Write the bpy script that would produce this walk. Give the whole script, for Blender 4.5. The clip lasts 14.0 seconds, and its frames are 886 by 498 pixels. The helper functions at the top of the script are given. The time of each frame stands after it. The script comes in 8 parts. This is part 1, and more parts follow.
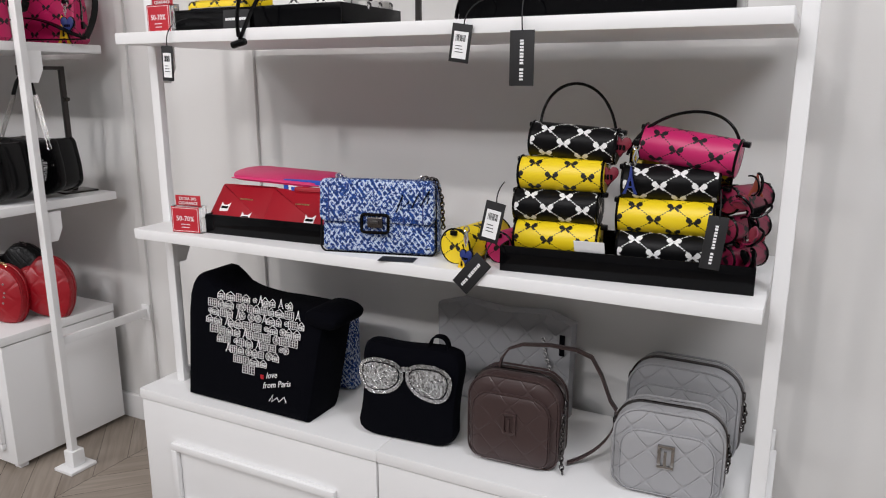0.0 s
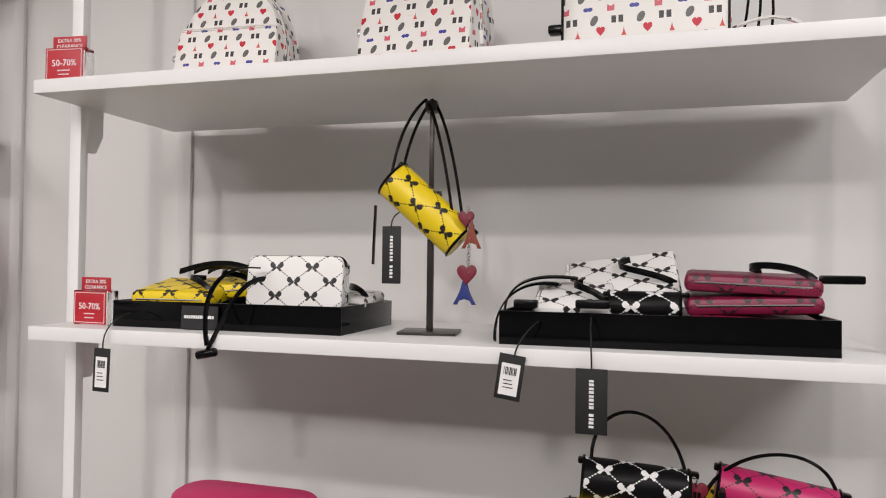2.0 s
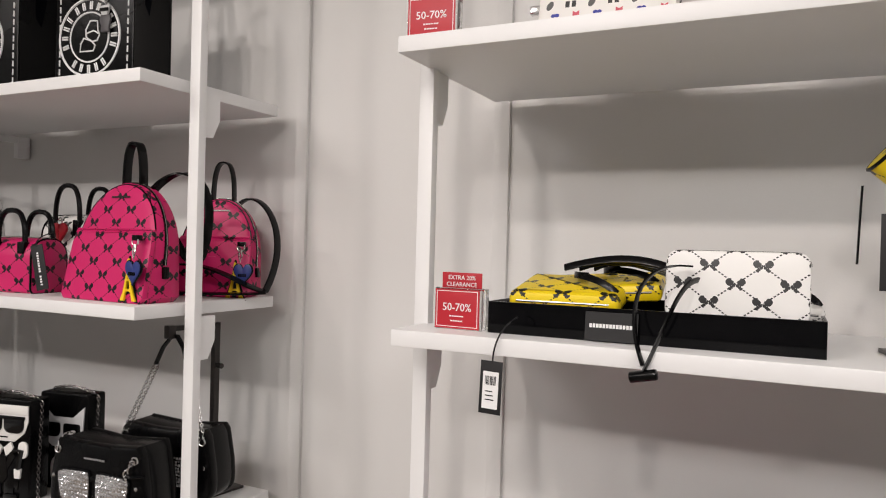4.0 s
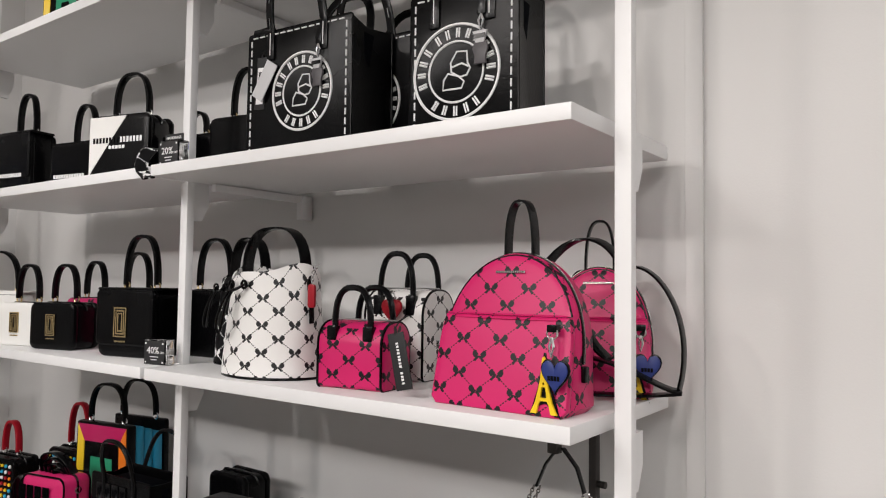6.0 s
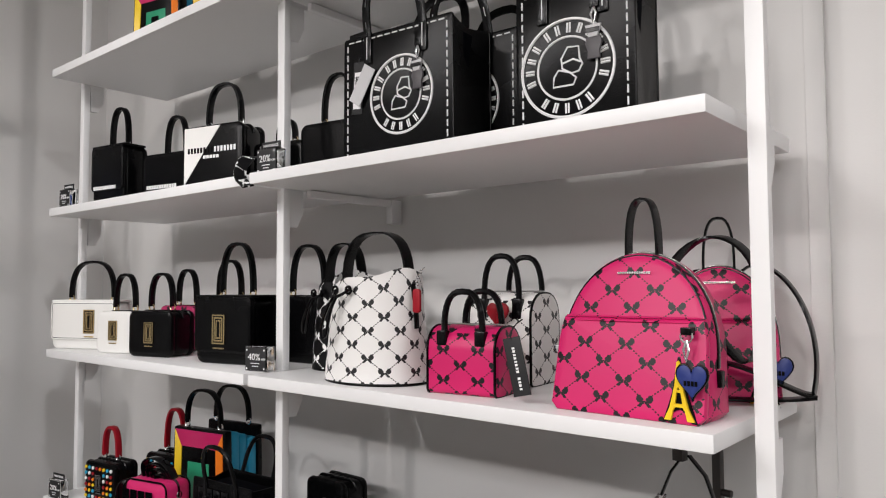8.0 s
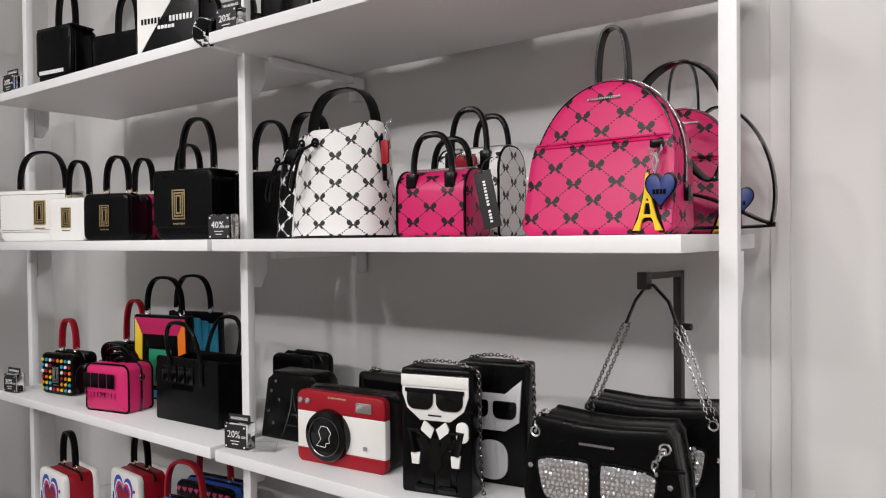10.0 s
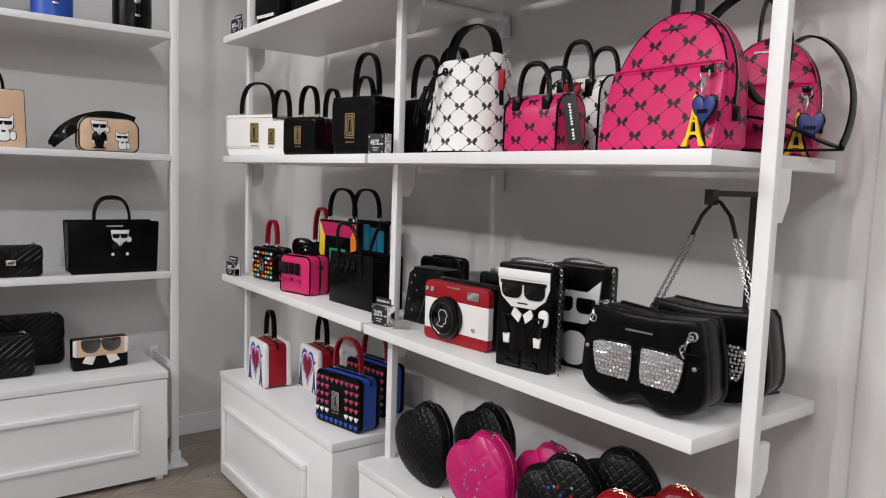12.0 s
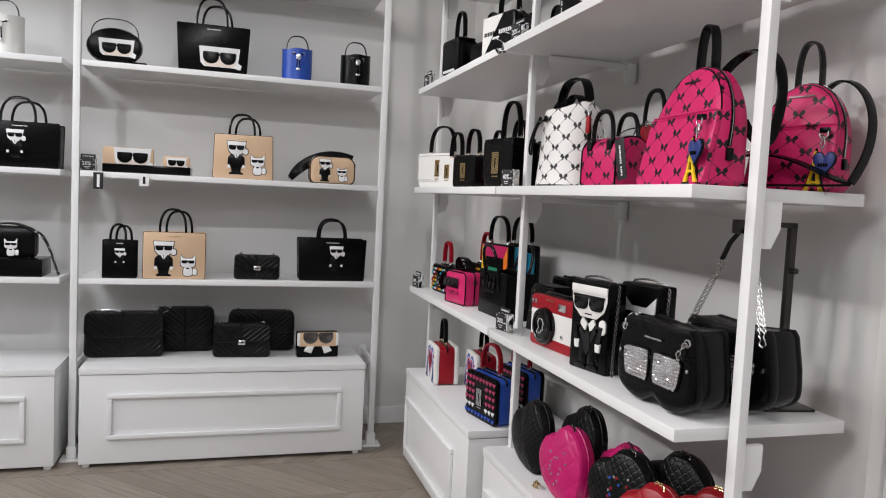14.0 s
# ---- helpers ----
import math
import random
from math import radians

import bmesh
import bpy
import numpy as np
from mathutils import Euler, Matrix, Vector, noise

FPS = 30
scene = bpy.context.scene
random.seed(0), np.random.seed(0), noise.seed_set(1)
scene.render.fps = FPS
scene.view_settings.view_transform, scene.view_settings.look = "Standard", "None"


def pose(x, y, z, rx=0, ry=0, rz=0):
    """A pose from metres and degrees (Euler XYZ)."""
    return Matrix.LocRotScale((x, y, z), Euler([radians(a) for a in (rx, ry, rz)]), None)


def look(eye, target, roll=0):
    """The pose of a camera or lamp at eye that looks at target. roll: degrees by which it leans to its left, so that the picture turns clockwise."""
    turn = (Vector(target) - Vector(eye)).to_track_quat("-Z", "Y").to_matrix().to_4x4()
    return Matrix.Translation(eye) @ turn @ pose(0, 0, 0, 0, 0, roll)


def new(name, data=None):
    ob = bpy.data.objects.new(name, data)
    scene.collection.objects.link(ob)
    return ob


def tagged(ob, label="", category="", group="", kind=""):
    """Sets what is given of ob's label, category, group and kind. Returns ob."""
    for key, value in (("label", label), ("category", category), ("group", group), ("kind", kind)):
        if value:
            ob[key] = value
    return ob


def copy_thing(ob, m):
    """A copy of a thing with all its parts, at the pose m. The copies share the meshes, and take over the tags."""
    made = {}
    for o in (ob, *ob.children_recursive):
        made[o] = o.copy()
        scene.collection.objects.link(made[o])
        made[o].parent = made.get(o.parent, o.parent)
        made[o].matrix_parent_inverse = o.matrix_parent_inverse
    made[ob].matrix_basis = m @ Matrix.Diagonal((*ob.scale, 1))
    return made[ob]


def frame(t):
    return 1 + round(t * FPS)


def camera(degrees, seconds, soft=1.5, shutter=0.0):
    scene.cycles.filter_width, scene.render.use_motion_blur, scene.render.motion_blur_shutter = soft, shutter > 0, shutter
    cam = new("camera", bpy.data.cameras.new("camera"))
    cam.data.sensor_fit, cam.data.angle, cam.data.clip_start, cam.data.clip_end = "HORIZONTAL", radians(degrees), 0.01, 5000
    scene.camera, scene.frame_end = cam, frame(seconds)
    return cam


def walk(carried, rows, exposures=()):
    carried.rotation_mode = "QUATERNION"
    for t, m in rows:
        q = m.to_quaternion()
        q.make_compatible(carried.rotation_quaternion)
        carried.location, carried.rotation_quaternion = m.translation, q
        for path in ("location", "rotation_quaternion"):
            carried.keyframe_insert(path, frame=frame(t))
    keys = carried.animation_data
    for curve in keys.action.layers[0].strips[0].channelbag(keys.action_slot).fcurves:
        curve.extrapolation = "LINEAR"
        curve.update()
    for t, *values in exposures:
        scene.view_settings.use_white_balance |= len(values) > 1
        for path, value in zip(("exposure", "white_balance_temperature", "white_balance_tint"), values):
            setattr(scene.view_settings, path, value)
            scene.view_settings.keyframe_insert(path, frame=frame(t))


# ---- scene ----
cam = camera(63.1, 14.0, 1.1)
PATH = [
    (0, (-0.05, -0.008, 1.307), (-0.932, 1.728, 0.849), -0.0),
    (0.5, (-0.084, 0.025, 1.319), (-0.92, 1.794, 0.907), 0.4),
    (1, (-0.159, 0.06, 1.329), (-0.936, 1.872, 0.99), 1.1),
    (1.5, (-0.302, 0.127, 1.431), (-0.974, 2.004, 1.272), 1.2),
    (2, (-0.453, 0.162, 1.555), (-1.017, 2.08, 1.592), 0.7),
    (2.5, (-0.495, 0.191, 1.617), (-1.016, 2.119, 1.713), 0.6),
    (3, (-0.593, 0.174, 1.557), (-1.167, 2.09, 1.593), 0.5),
    (3.5, (-0.79, 0.207, 1.553), (-1.528, 2.066, 1.536), 0.9),
    (3.7, (-0.894, 0.236, 1.556), (-1.701, 2.066, 1.54), 1.2),
    (5.8, (-1.688, 0.3, 1.615), (-2.777, 1.977, 1.656), 0.2),
    (6, (-1.762, 0.316, 1.629), (-2.935, 1.932, 1.726), 0.7),
    (6.5, (-1.854, 0.274, 1.655), (-3.17, 1.769, 1.844), 1.1),
    (7, (-1.866, 0.264, 1.663), (-3.199, 1.741, 1.872), 1.1),
    (7.5, (-1.86, 0.276, 1.663), (-3.162, 1.784, 1.84), 0.6),
    (8, (-1.868, 0.27, 1.632), (-3.155, 1.797, 1.733), -0.3),
    (8.2, (-1.87, 0.273, 1.627), (-3.151, 1.807, 1.702), -0.6),
    (10.3, (-1.897, 0.241, 1.4), (-3.073, 1.857, 1.341), -0.5),
    (10.5, (-1.89, 0.234, 1.394), (-3.065, 1.85, 1.31), -0.4),
    (11, (-1.849, 0.22, 1.36), (-3.059, 1.806, 1.21), 0.4),
    (11.5, (-1.717, 0.213, 1.36), (-3.14, 1.605, 1.166), 1.3),
    (12, (-1.538, 0.218, 1.353), (-3.128, 1.416, 1.161), 2.0),
    (12.5, (-1.355, 0.168, 1.352), (-3.038, 1.231, 1.156), 2.1),
    (13, (-1.238, 0.195, 1.371), (-3.021, 1.08, 1.176), 2.3),
    (13.5, (-1.112, 0.326, 1.369), (-2.976, 1.031, 1.195), 2.6),
    (14, (-0.994, 0.42, 1.364), (-2.907, 0.987, 1.228), 2.8),
]
walk(cam, [(t, look(eye, target, roll)) for t, eye, target, roll in PATH],
     ((0, -0.14, 6460, 13), (1.0, -0.11, 6460, 13), (2.0, -0.30, 6800, 15), (2.5, -0.42, 6900, 15), (3.0, -0.40, 6990, 15), (3.6, -0.26, 6990, 15), (5.9, -0.12, 6740, 13), (6.5, -0.04, 6860, 13), (7.5, -0.04, 6640, 13), (8.2, -0.04, 6600, 13), (11, -0.03, 6520, 13), (14, 0.0, 6480, 12)))

# ---- light ----
world = bpy.data.worlds.new("room_world")
world.use_nodes = True
world.node_tree.nodes["Background"].inputs[0].default_value = (0.9, 0.95, 1.0, 1)
world.node_tree.nodes["Background"].inputs[1].default_value = 0.05
scene.world = world
scene.view_settings.exposure = 0.0


def unseen_spot(x, y, tx, ty, tz, watts, size=0.10, cone=75, col=(1.0, 0.97, 0.945)):
    """An unseen spot lamp at ceiling height, turned at a target."""
    lamp = bpy.data.lights.new("unseen_spot", "SPOT")
    lamp.energy, lamp.shadow_soft_size, lamp.color = watts, size / 2, col
    lamp.spot_size, lamp.spot_blend = radians(cone), 0.9
    ob = new("unseen_spot", lamp)
    ob.matrix_world = look((x, y, 2.96), (tx, ty, tz))
    return ob


for sx in (-4.35, -3.3, -2.28, -1.05, 0.2):
    unseen_spot(sx, -0.75, sx + 0.12, 1.65, 1.15, 43)
for sx in (-4.3, -2.5, -0.7):
    unseen_spot(sx, -2.2, sx + 0.15, 1.6, 1.2, 86, 0.12, 70)
# added fill spot, brightens the wall between the bays
unseen_spot(-1.72, -0.75, -1.8, 1.8, 1.35, 42, 0.10, 52)
# two added cool fill spots that lift the end wall
for sy in (-1.3, 0.5):
    unseen_spot(-2.3, sy, -5.0, sy + 0.1, 1.0, 70, col=(0.96, 0.98, 1.0))
# added fill for the upper wall in the corner
unseen_spot(-3.5, 0.2, -4.9, 1.75, 2.45, 26, 0.10, 70)

# added daylight-white fill panels, unseen behind the walker, to soften the shelf shadows
for px_, py_ in ((-3.6, -1.9), (-0.6, -1.9), (1.2, 0.0)):
    pan = bpy.data.lights.new("fill_panel_light", "AREA")
    pan.shape, pan.size, pan.size_y, pan.energy, pan.color = "RECTANGLE", 1.2, 0.6, 53, (0.94, 0.97, 1.0)
    ob = new("fill_panel_light", pan)
    ob.matrix_world = look((px_, py_, 2.97), (px_, py_ + 0.001, 0))


# ---- materials ----
def mat(name, col, rough=0.5, metal=0.0, grain=120.0, bump=0.15, vary=0.08, spec=0.5, coat=0.0, stain=3.0):
    """Plain surface with fine relief, two scales of tone and worn gloss."""
    m = bpy.data.materials.new(name)
    m.use_nodes = True
    nt = m.node_tree
    b = nt.nodes["Principled BSDF"]
    tc = nt.nodes.new("ShaderNodeTexCoord")
    n1 = nt.nodes.new("ShaderNodeTexNoise")
    n1.inputs["Scale"].default_value, n1.inputs["Detail"].default_value = grain, 3
    n2 = nt.nodes.new("ShaderNodeTexNoise")
    n2.inputs["Scale"].default_value, n2.inputs["Detail"].default_value = stain, 4
    for n in (n1, n2):
        nt.links.new(tc.outputs["Object"], n.inputs["Vector"])
    mx = nt.nodes.new("ShaderNodeMix")
    mx.data_type = "RGBA"
    mx.inputs[6].default_value = (*[c * (1 - vary) for c in col], 1)
    mx.inputs[7].default_value = (*[min(1, c * (1 + vary)) for c in col], 1)
    nt.links.new(n2.outputs["Fac"], mx.inputs[0])
    nt.links.new(mx.outputs[2], b.inputs["Base Color"])
    mr = nt.nodes.new("ShaderNodeMapRange")
    mr.inputs[3].default_value, mr.inputs[4].default_value = max(0.03, rough - 0.08), min(1, rough + 0.08)
    nt.links.new(n2.outputs["Fac"], mr.inputs[0])
    nt.links.new(mr.outputs[0], b.inputs["Roughness"])
    b.inputs["Metallic"].default_value = metal
    b.inputs["Specular IOR Level"].default_value = spec
    b.inputs["Coat Weight"].default_value = coat
    if bump:
        bp = nt.nodes.new("ShaderNodeBump")
        bp.inputs["Strength"].default_value, bp.inputs["Distance"].default_value = bump, 0.002
        nt.links.new(n1.outputs["Fac"], bp.inputs["Height"])
        nt.links.new(bp.outputs[0], b.inputs["Normal"])
    return m


class Net:
    """Short way to write node arithmetic."""

    def __init__(self, m):
        self.nt = m.node_tree

    def math(self, op, a, b=None, c=None):
        n = self.nt.nodes.new("ShaderNodeMath")
        n.operation = op
        for i, v in enumerate((a, b, c)):
            if v is None:
                continue
            if isinstance(v, (int, float)):
                n.inputs[i].default_value = v
            else:
                self.nt.links.new(v, n.inputs[i])
        return n.outputs[0]

    def uv(self):
        n = self.nt.nodes.new("ShaderNodeUVMap")
        s = self.nt.nodes.new("ShaderNodeSeparateXYZ")
        self.nt.links.new(n.outputs[0], s.inputs[0])
        return s.outputs[0], s.outputs[1]

    def mix(self, fac, a, b):
        n = self.nt.nodes.new("ShaderNodeMix")
        n.data_type = "RGBA"
        self.nt.links.new(fac, n.inputs[0])
        for i, v in ((6, a), (7, b)):
            if isinstance(v, tuple):
                n.inputs[i].default_value = (*v, 1)
            else:
                self.nt.links.new(v, n.inputs[i])
        return n.outputs[2]


def base_link(m):
    """The socket that feeds the base colour, and the shader."""
    b = m.node_tree.nodes["Principled BSDF"]
    return b.inputs["Base Color"].links[0].from_socket, b


def monogram(name, col, ink, rough=0.42, pitch=0.069, **kw):
    """Leather printed with a lattice of dotted lines and four-lobed bows where they cross."""
    m = mat(name, col, rough, **kw)
    k = Net(m)
    u, v = k.uv()
    a = k.math("DIVIDE", u, pitch * 1.12)
    c = k.math("DIVIDE", v, pitch * 0.84)
    p, q = k.math("ADD", a, c), k.math("SUBTRACT", a, c)
    fp = k.math("SUBTRACT", p, k.math("ROUND", p))
    fq = k.math("SUBTRACT", q, k.math("ROUND", q))
    du = k.math("ABSOLUTE", k.math("MULTIPLY", k.math("ADD", fp, fq), 0.5))
    dv = k.math("MULTIPLY", k.math("SUBTRACT", fp, fq), 0.5 * 0.84 / 1.12)
    du, dv = k.math("DIVIDE", du, 0.97), k.math("DIVIDE", dv, 0.97)
    # bow: two lobes above, two smaller below, joined in the middle
    def lobe(cx, cy, r):
        x = k.math("SUBTRACT", du, cx)
        y = k.math("SUBTRACT", dv, cy)
        d = k.math("SQRT", k.math("ADD", k.math("MULTIPLY", x, x), k.math("MULTIPLY", y, y)))
        return k.math("LESS_THAN", d, r)
    def less(a, b):
        return k.math("MULTIPLY", a, k.math("SUBTRACT", 1.0, b))
    curl = less(less(lobe(0.115, 0.044, 0.080), lobe(0.034, 0.118, 0.050)), lobe(0.200, -0.022, 0.036))
    foot = less(less(lobe(0.096, -0.080, 0.048), lobe(0.142, -0.040, 0.034)), lobe(0.040, -0.130, 0.042))
    bow = k.math("MAXIMUM", k.math("MAXIMUM", curl, foot), lobe(0.040, -0.030, 0.036))
    bow = less(bow, lobe(0.0, 0.03, 0.026))
    l1 = k.math("MULTIPLY", k.math("LESS_THAN", k.math("ABSOLUTE", fp), 0.025), k.math("GREATER_THAN", k.math("SINE", k.math("MULTIPLY", q, 53.4)), -0.25))
    l2 = k.math("MULTIPLY", k.math("LESS_THAN", k.math("ABSOLUTE", fq), 0.025), k.math("GREATER_THAN", k.math("SINE", k.math("MULTIPLY", p, 53.4)), -0.25))
    fac = k.math("MAXIMUM", bow, k.math("MAXIMUM", l1, l2))
    src, b = base_link(m)
    k.nt.links.new(k.mix(fac, src, ink), b.inputs["Base Color"])
    return m


def quilted(name, col, rough=0.4, pitch=0.03, chevron=False, depth=0.006, rough_grain=300, seam=2.5, **kw):
    """Quilted leather or jersey: puffs between diagonal or chevron seams."""
    m = mat(name, col, rough, grain=rough_grain, **kw)
    k = Net(m)
    u, v = k.uv()
    if chevron:
        p = k.math("DIVIDE", k.math("SUBTRACT", v, k.math("MULTIPLY", k.math("ABSOLUTE", u), 0.85)), pitch)
        w = k.math("ABSOLUTE", k.math("SINE", k.math("MULTIPLY", p, 3.14159)))
        mid = k.math("MINIMUM", k.math("MULTIPLY", k.math("ABSOLUTE", u), 160.0), 1.0)
        w = k.math("MULTIPLY", k.math("MINIMUM", k.math("MULTIPLY", w, 2.2), 1.0), mid)
    else:
        p = k.math("DIVIDE", k.math("ADD", u, v), pitch)
        q = k.math("DIVIDE", k.math("SUBTRACT", u, v), pitch)
        w = k.math("MULTIPLY", k.math("ABSOLUTE", k.math("SINE", k.math("MULTIPLY", p, 3.14159))), k.math("ABSOLUTE", k.math("SINE", k.math("MULTIPLY", q, 3.14159))))
        w = k.math("MINIMUM", k.math("MULTIPLY", w, seam), 1.0)
    b = k.nt.nodes["Principled BSDF"]
    bp = k.nt.nodes.new("ShaderNodeBump")
    bp.inputs["Strength"].default_value, bp.inputs["Distance"].default_value = 0.7, depth * 0.6
    k.nt.links.new(w, bp.inputs["Height"])
    if b.inputs["Normal"].links:
        k.nt.links.new(b.inputs["Normal"].links[0].from_socket, bp.inputs["Normal"])
    k.nt.links.new(bp.outputs[0], b.inputs["Normal"])
    return m


WHITE = mat("white_lacquer", (0.80, 0.80, 0.80), 0.38, grain=60, bump=0.03, vary=0.02)
WALL = mat("wall_paint", (0.69, 0.682, 0.67), 0.6, grain=220, bump=0.12, vary=0.03, stain=1.2)
CEIL = mat("ceiling_paint", (0.8, 0.8, 0.8), 0.7, grain=150, bump=0.08, vary=0.02)
DARKM = mat("dark_bronze_metal", (0.045, 0.04, 0.038), 0.35, 0.7, grain=300, bump=0.05)
BLACK = mat("black_leather", (0.0016, 0.0016, 0.0019), 0.27, grain=260, bump=0.2, vary=0.2, spec=0.14)
BLACKSM = mat("black_smooth_leather", (0.0022, 0.0022, 0.0026), 0.22, grain=300, bump=0.1, vary=0.2, spec=0.18)
VELVET = mat("black_canvas", (0.0016, 0.0018, 0.0034), 0.95, grain=500, bump=0.3, vary=0.2, spec=0.06)
ACRYL = mat("black_acrylic", (0.002, 0.002, 0.0025), 0.08, grain=20, bump=0.0, vary=0.1, spec=0.16)
SILVER = mat("silver_metal", (0.75, 0.75, 0.76), 0.2, 1.0, grain=200, bump=0.03)
GUNMET = mat("gunmetal", (0.14, 0.13, 0.13), 0.25, 1.0, grain=200, bump=0.03)
GOLD = mat("pale_gold_metal", (0.8, 0.62, 0.32), 0.22, 1.0, grain=200, bump=0.03)


def wood_mat(name, joined):
    """Grey oak; each plank has its own tone and grain."""
    m = mat(name, (0.26, 0.215, 0.175), 0.42, grain=40, bump=0.1, vary=0.1, stain=2.0)
    k = Net(m)
    src, b = base_link(m)
    tc = k.nt.nodes.new("ShaderNodeTexCoord")
    mp = k.nt.nodes.new("ShaderNodeMapping")
    mp.inputs["Scale"].default_value = (3, 45, 10)
    k.nt.links.new(tc.outputs["UV"], mp.inputs[0])
    own = k.nt.nodes.new("ShaderNodeNewGeometry").outputs["Random Per Island"] if joined else k.nt.nodes.new("ShaderNodeObjectInfo").outputs["Random"]
    wv = k.nt.nodes.new("ShaderNodeTexNoise")
    wv.noise_dimensions = "4D"
    wv.inputs["Scale"].default_value, wv.inputs["Detail"].default_value, wv.inputs["Distortion"].default_value = 1.4, 6, 0.7
    k.nt.links.new(mp.outputs[0], wv.inputs["Vector"])
    k.nt.links.new(k.math("MULTIPLY", own, 40.0), wv.inputs["W"])
    tone = k.math("ADD", k.math("MULTIPLY", wv.outputs["Fac"], 0.9), k.math("MULTIPLY", own, 0.28))
    tone = k.math("SUBTRACT", tone, 0.15)
    k.nt.links.new(k.mix(tone, (0.15, 0.118, 0.092), (0.40, 0.345, 0.29)), b.inputs["Base Color"])
    return m


OAK, OAK_FAR = wood_mat("grey_oak", False), wood_mat("grey_oak_joined", True)
JOINT = mat("floor_joint", (0.05, 0.042, 0.035), 0.9, bump=0)


# ---- mesh helpers ----
def mesh_of(bm, name, smooth=True):
    bmesh.ops.recalc_face_normals(bm, faces=bm.faces)
    me = bpy.data.meshes.new(name)
    bm.to_mesh(me)
    bm.free()
    for p in me.polygons:
        p.use_smooth = False
    if smooth:
        for p in me.polygons:
            p.use_smooth = True
        me.set_sharp_from_angle(angle=radians(38))
    return me


def part(name, bm, material, parent, label="", m=None, smooth=True):
    """One mesh object under a thing or a part."""
    me = mesh_of(bm, name, smooth)
    me.materials.append(material)
    ob = new(name, me)
    if parent is not None:
        ob.parent = parent
    if m is not None:
        ob.matrix_basis = m
    return tagged(ob, label)


def thing(name, m, label, category, group="", kind=""):
    ob = new(name)
    ob.empty_display_size = 0.05
    ob.matrix_basis = m
    return tagged(ob, label, category, group, kind)


def box(x0, x1, y0, y1, z0, z1, bev=0.0, bm=None):
    bm = bm or bmesh.new()
    res = bmesh.ops.create_cube(bm, size=1.0)
    for v in res["verts"]:
        v.co = Vector((x0 + (v.co.x + 0.5) * (x1 - x0), y0 + (v.co.y + 0.5) * (y1 - y0), z0 + (v.co.z + 0.5) * (z1 - z0)))
    if bev:
        es = list({e for v in res["verts"] for e in v.link_edges})
        bmesh.ops.bevel(bm, geom=es, offset=bev, segments=2, profile=0.6, affect="EDGES")
    return bm


def setting(name, bm, material, label, category="", smooth=False):
    ob = part(name, bm, material, None, "", None, smooth)
    return tagged(ob, label, category or name.split("_")[0], "", "structure")


# ---- the room ----
YW, XW, H = 1.80, -5.20, 3.0
setting("wall_north", box(-5.35, 3.2, YW, YW + 0.15, 0, H), WALL, "warm grey painted shop wall behind the shelves", "wall")
setting("wall_west", box(XW - 0.15, XW, -5.2, YW, 0, H), WALL, "warm grey painted end wall behind the shelves", "wall")
setting("wall_east", box(3.2, 3.35, -5.2, YW + 0.15, 0, H), WALL, "plain painted wall closing the shop", "wall")
setting("wall_south", box(-5.35, 3.35, -5.35, -5.2, 0, H), WALL, "plain painted wall closing the shop", "wall")
setting("ceiling", box(-5.35, 3.35, -5.35, YW + 0.15, H, H + 0.12), CEIL, "plain white painted ceiling", "ceiling")
FLOOR = setting("floor", box(-5.35, 3.35, -5.35, YW + 0.15, -0.12, -0.006), JOINT, "grey-brown wooden plank floor laid in chevron", "floor")


def skirting(name, x0, x1, y0, y1):
    bm = box(x0, x1, y0, y1, 0, 0.10, 0.004)
    setting(name, bm, WHITE, "white painted skirting board at the wall foot", "baseboard")


skirting("baseboard_north", XW + 0.014, 3.2, YW - 0.014, YW)
skirting("baseboard_west", XW, XW + 0.014, -5.2, YW)

# ---- shelving ----
S2, S3, S4, S5, TH = 0.92, 1.42, 1.908, 2.40, 0.028


def post(x, y, inward, rear=False):
    """Square white front post on a foot, with rear upright on the wall and a brace between."""
    t = thing("shelf_post", pose(x, y, 0), "square white steel post on a flanged foot, braced to the wall", "post", "shelf posts")
    part("shaft", box(-0.0145, 0.0145, -0.016, 0.006 if inward[1] else 0.016, 0.006, 2.9, 0.003), WHITE, t)
    part("foot_plate", box(-0.045, 0.045, -0.05, 0.05, 0, 0.012, 0.004), WHITE, t)
    part("foot_sleeve", box(-0.023, 0.023, -0.023, 0.023, 0.012, 0.07, 0.004), WHITE, t)
    dx, dy = inward
    d = 0.35 if rear else 0.33
    for z in (0.46,):
        bm = box(-0.008, 0.008, 0.006 if dy else 0.018, d, z - 0.014, z + 0.014, 0.002)
        ob = part("brace", bm, WHITE, t)
        ob.matrix_basis = Matrix.Rotation(math.atan2(-dx, dy), 4, "Z")
        bm = box(-0.02, 0.02, d, d + 0.006, z - 0.03, z + 0.03, 0.002)
        ob = part("wall_plate", bm, WHITE, t)
        ob.matrix_basis = Matrix.Rotation(math.atan2(-dx, dy), 4, "Z")
    if rear:
        bm = box(-0.018, 0.018, d + 0.008, 0.37, 0.12, 2.9, 0.002)
        ob = part("rear_upright", bm, WALL, t, "upright on the wall in the wall's grey paint")
        ob.matrix_basis = Matrix.Rotation(math.atan2(-dx, dy), 4, "Z")
    return t


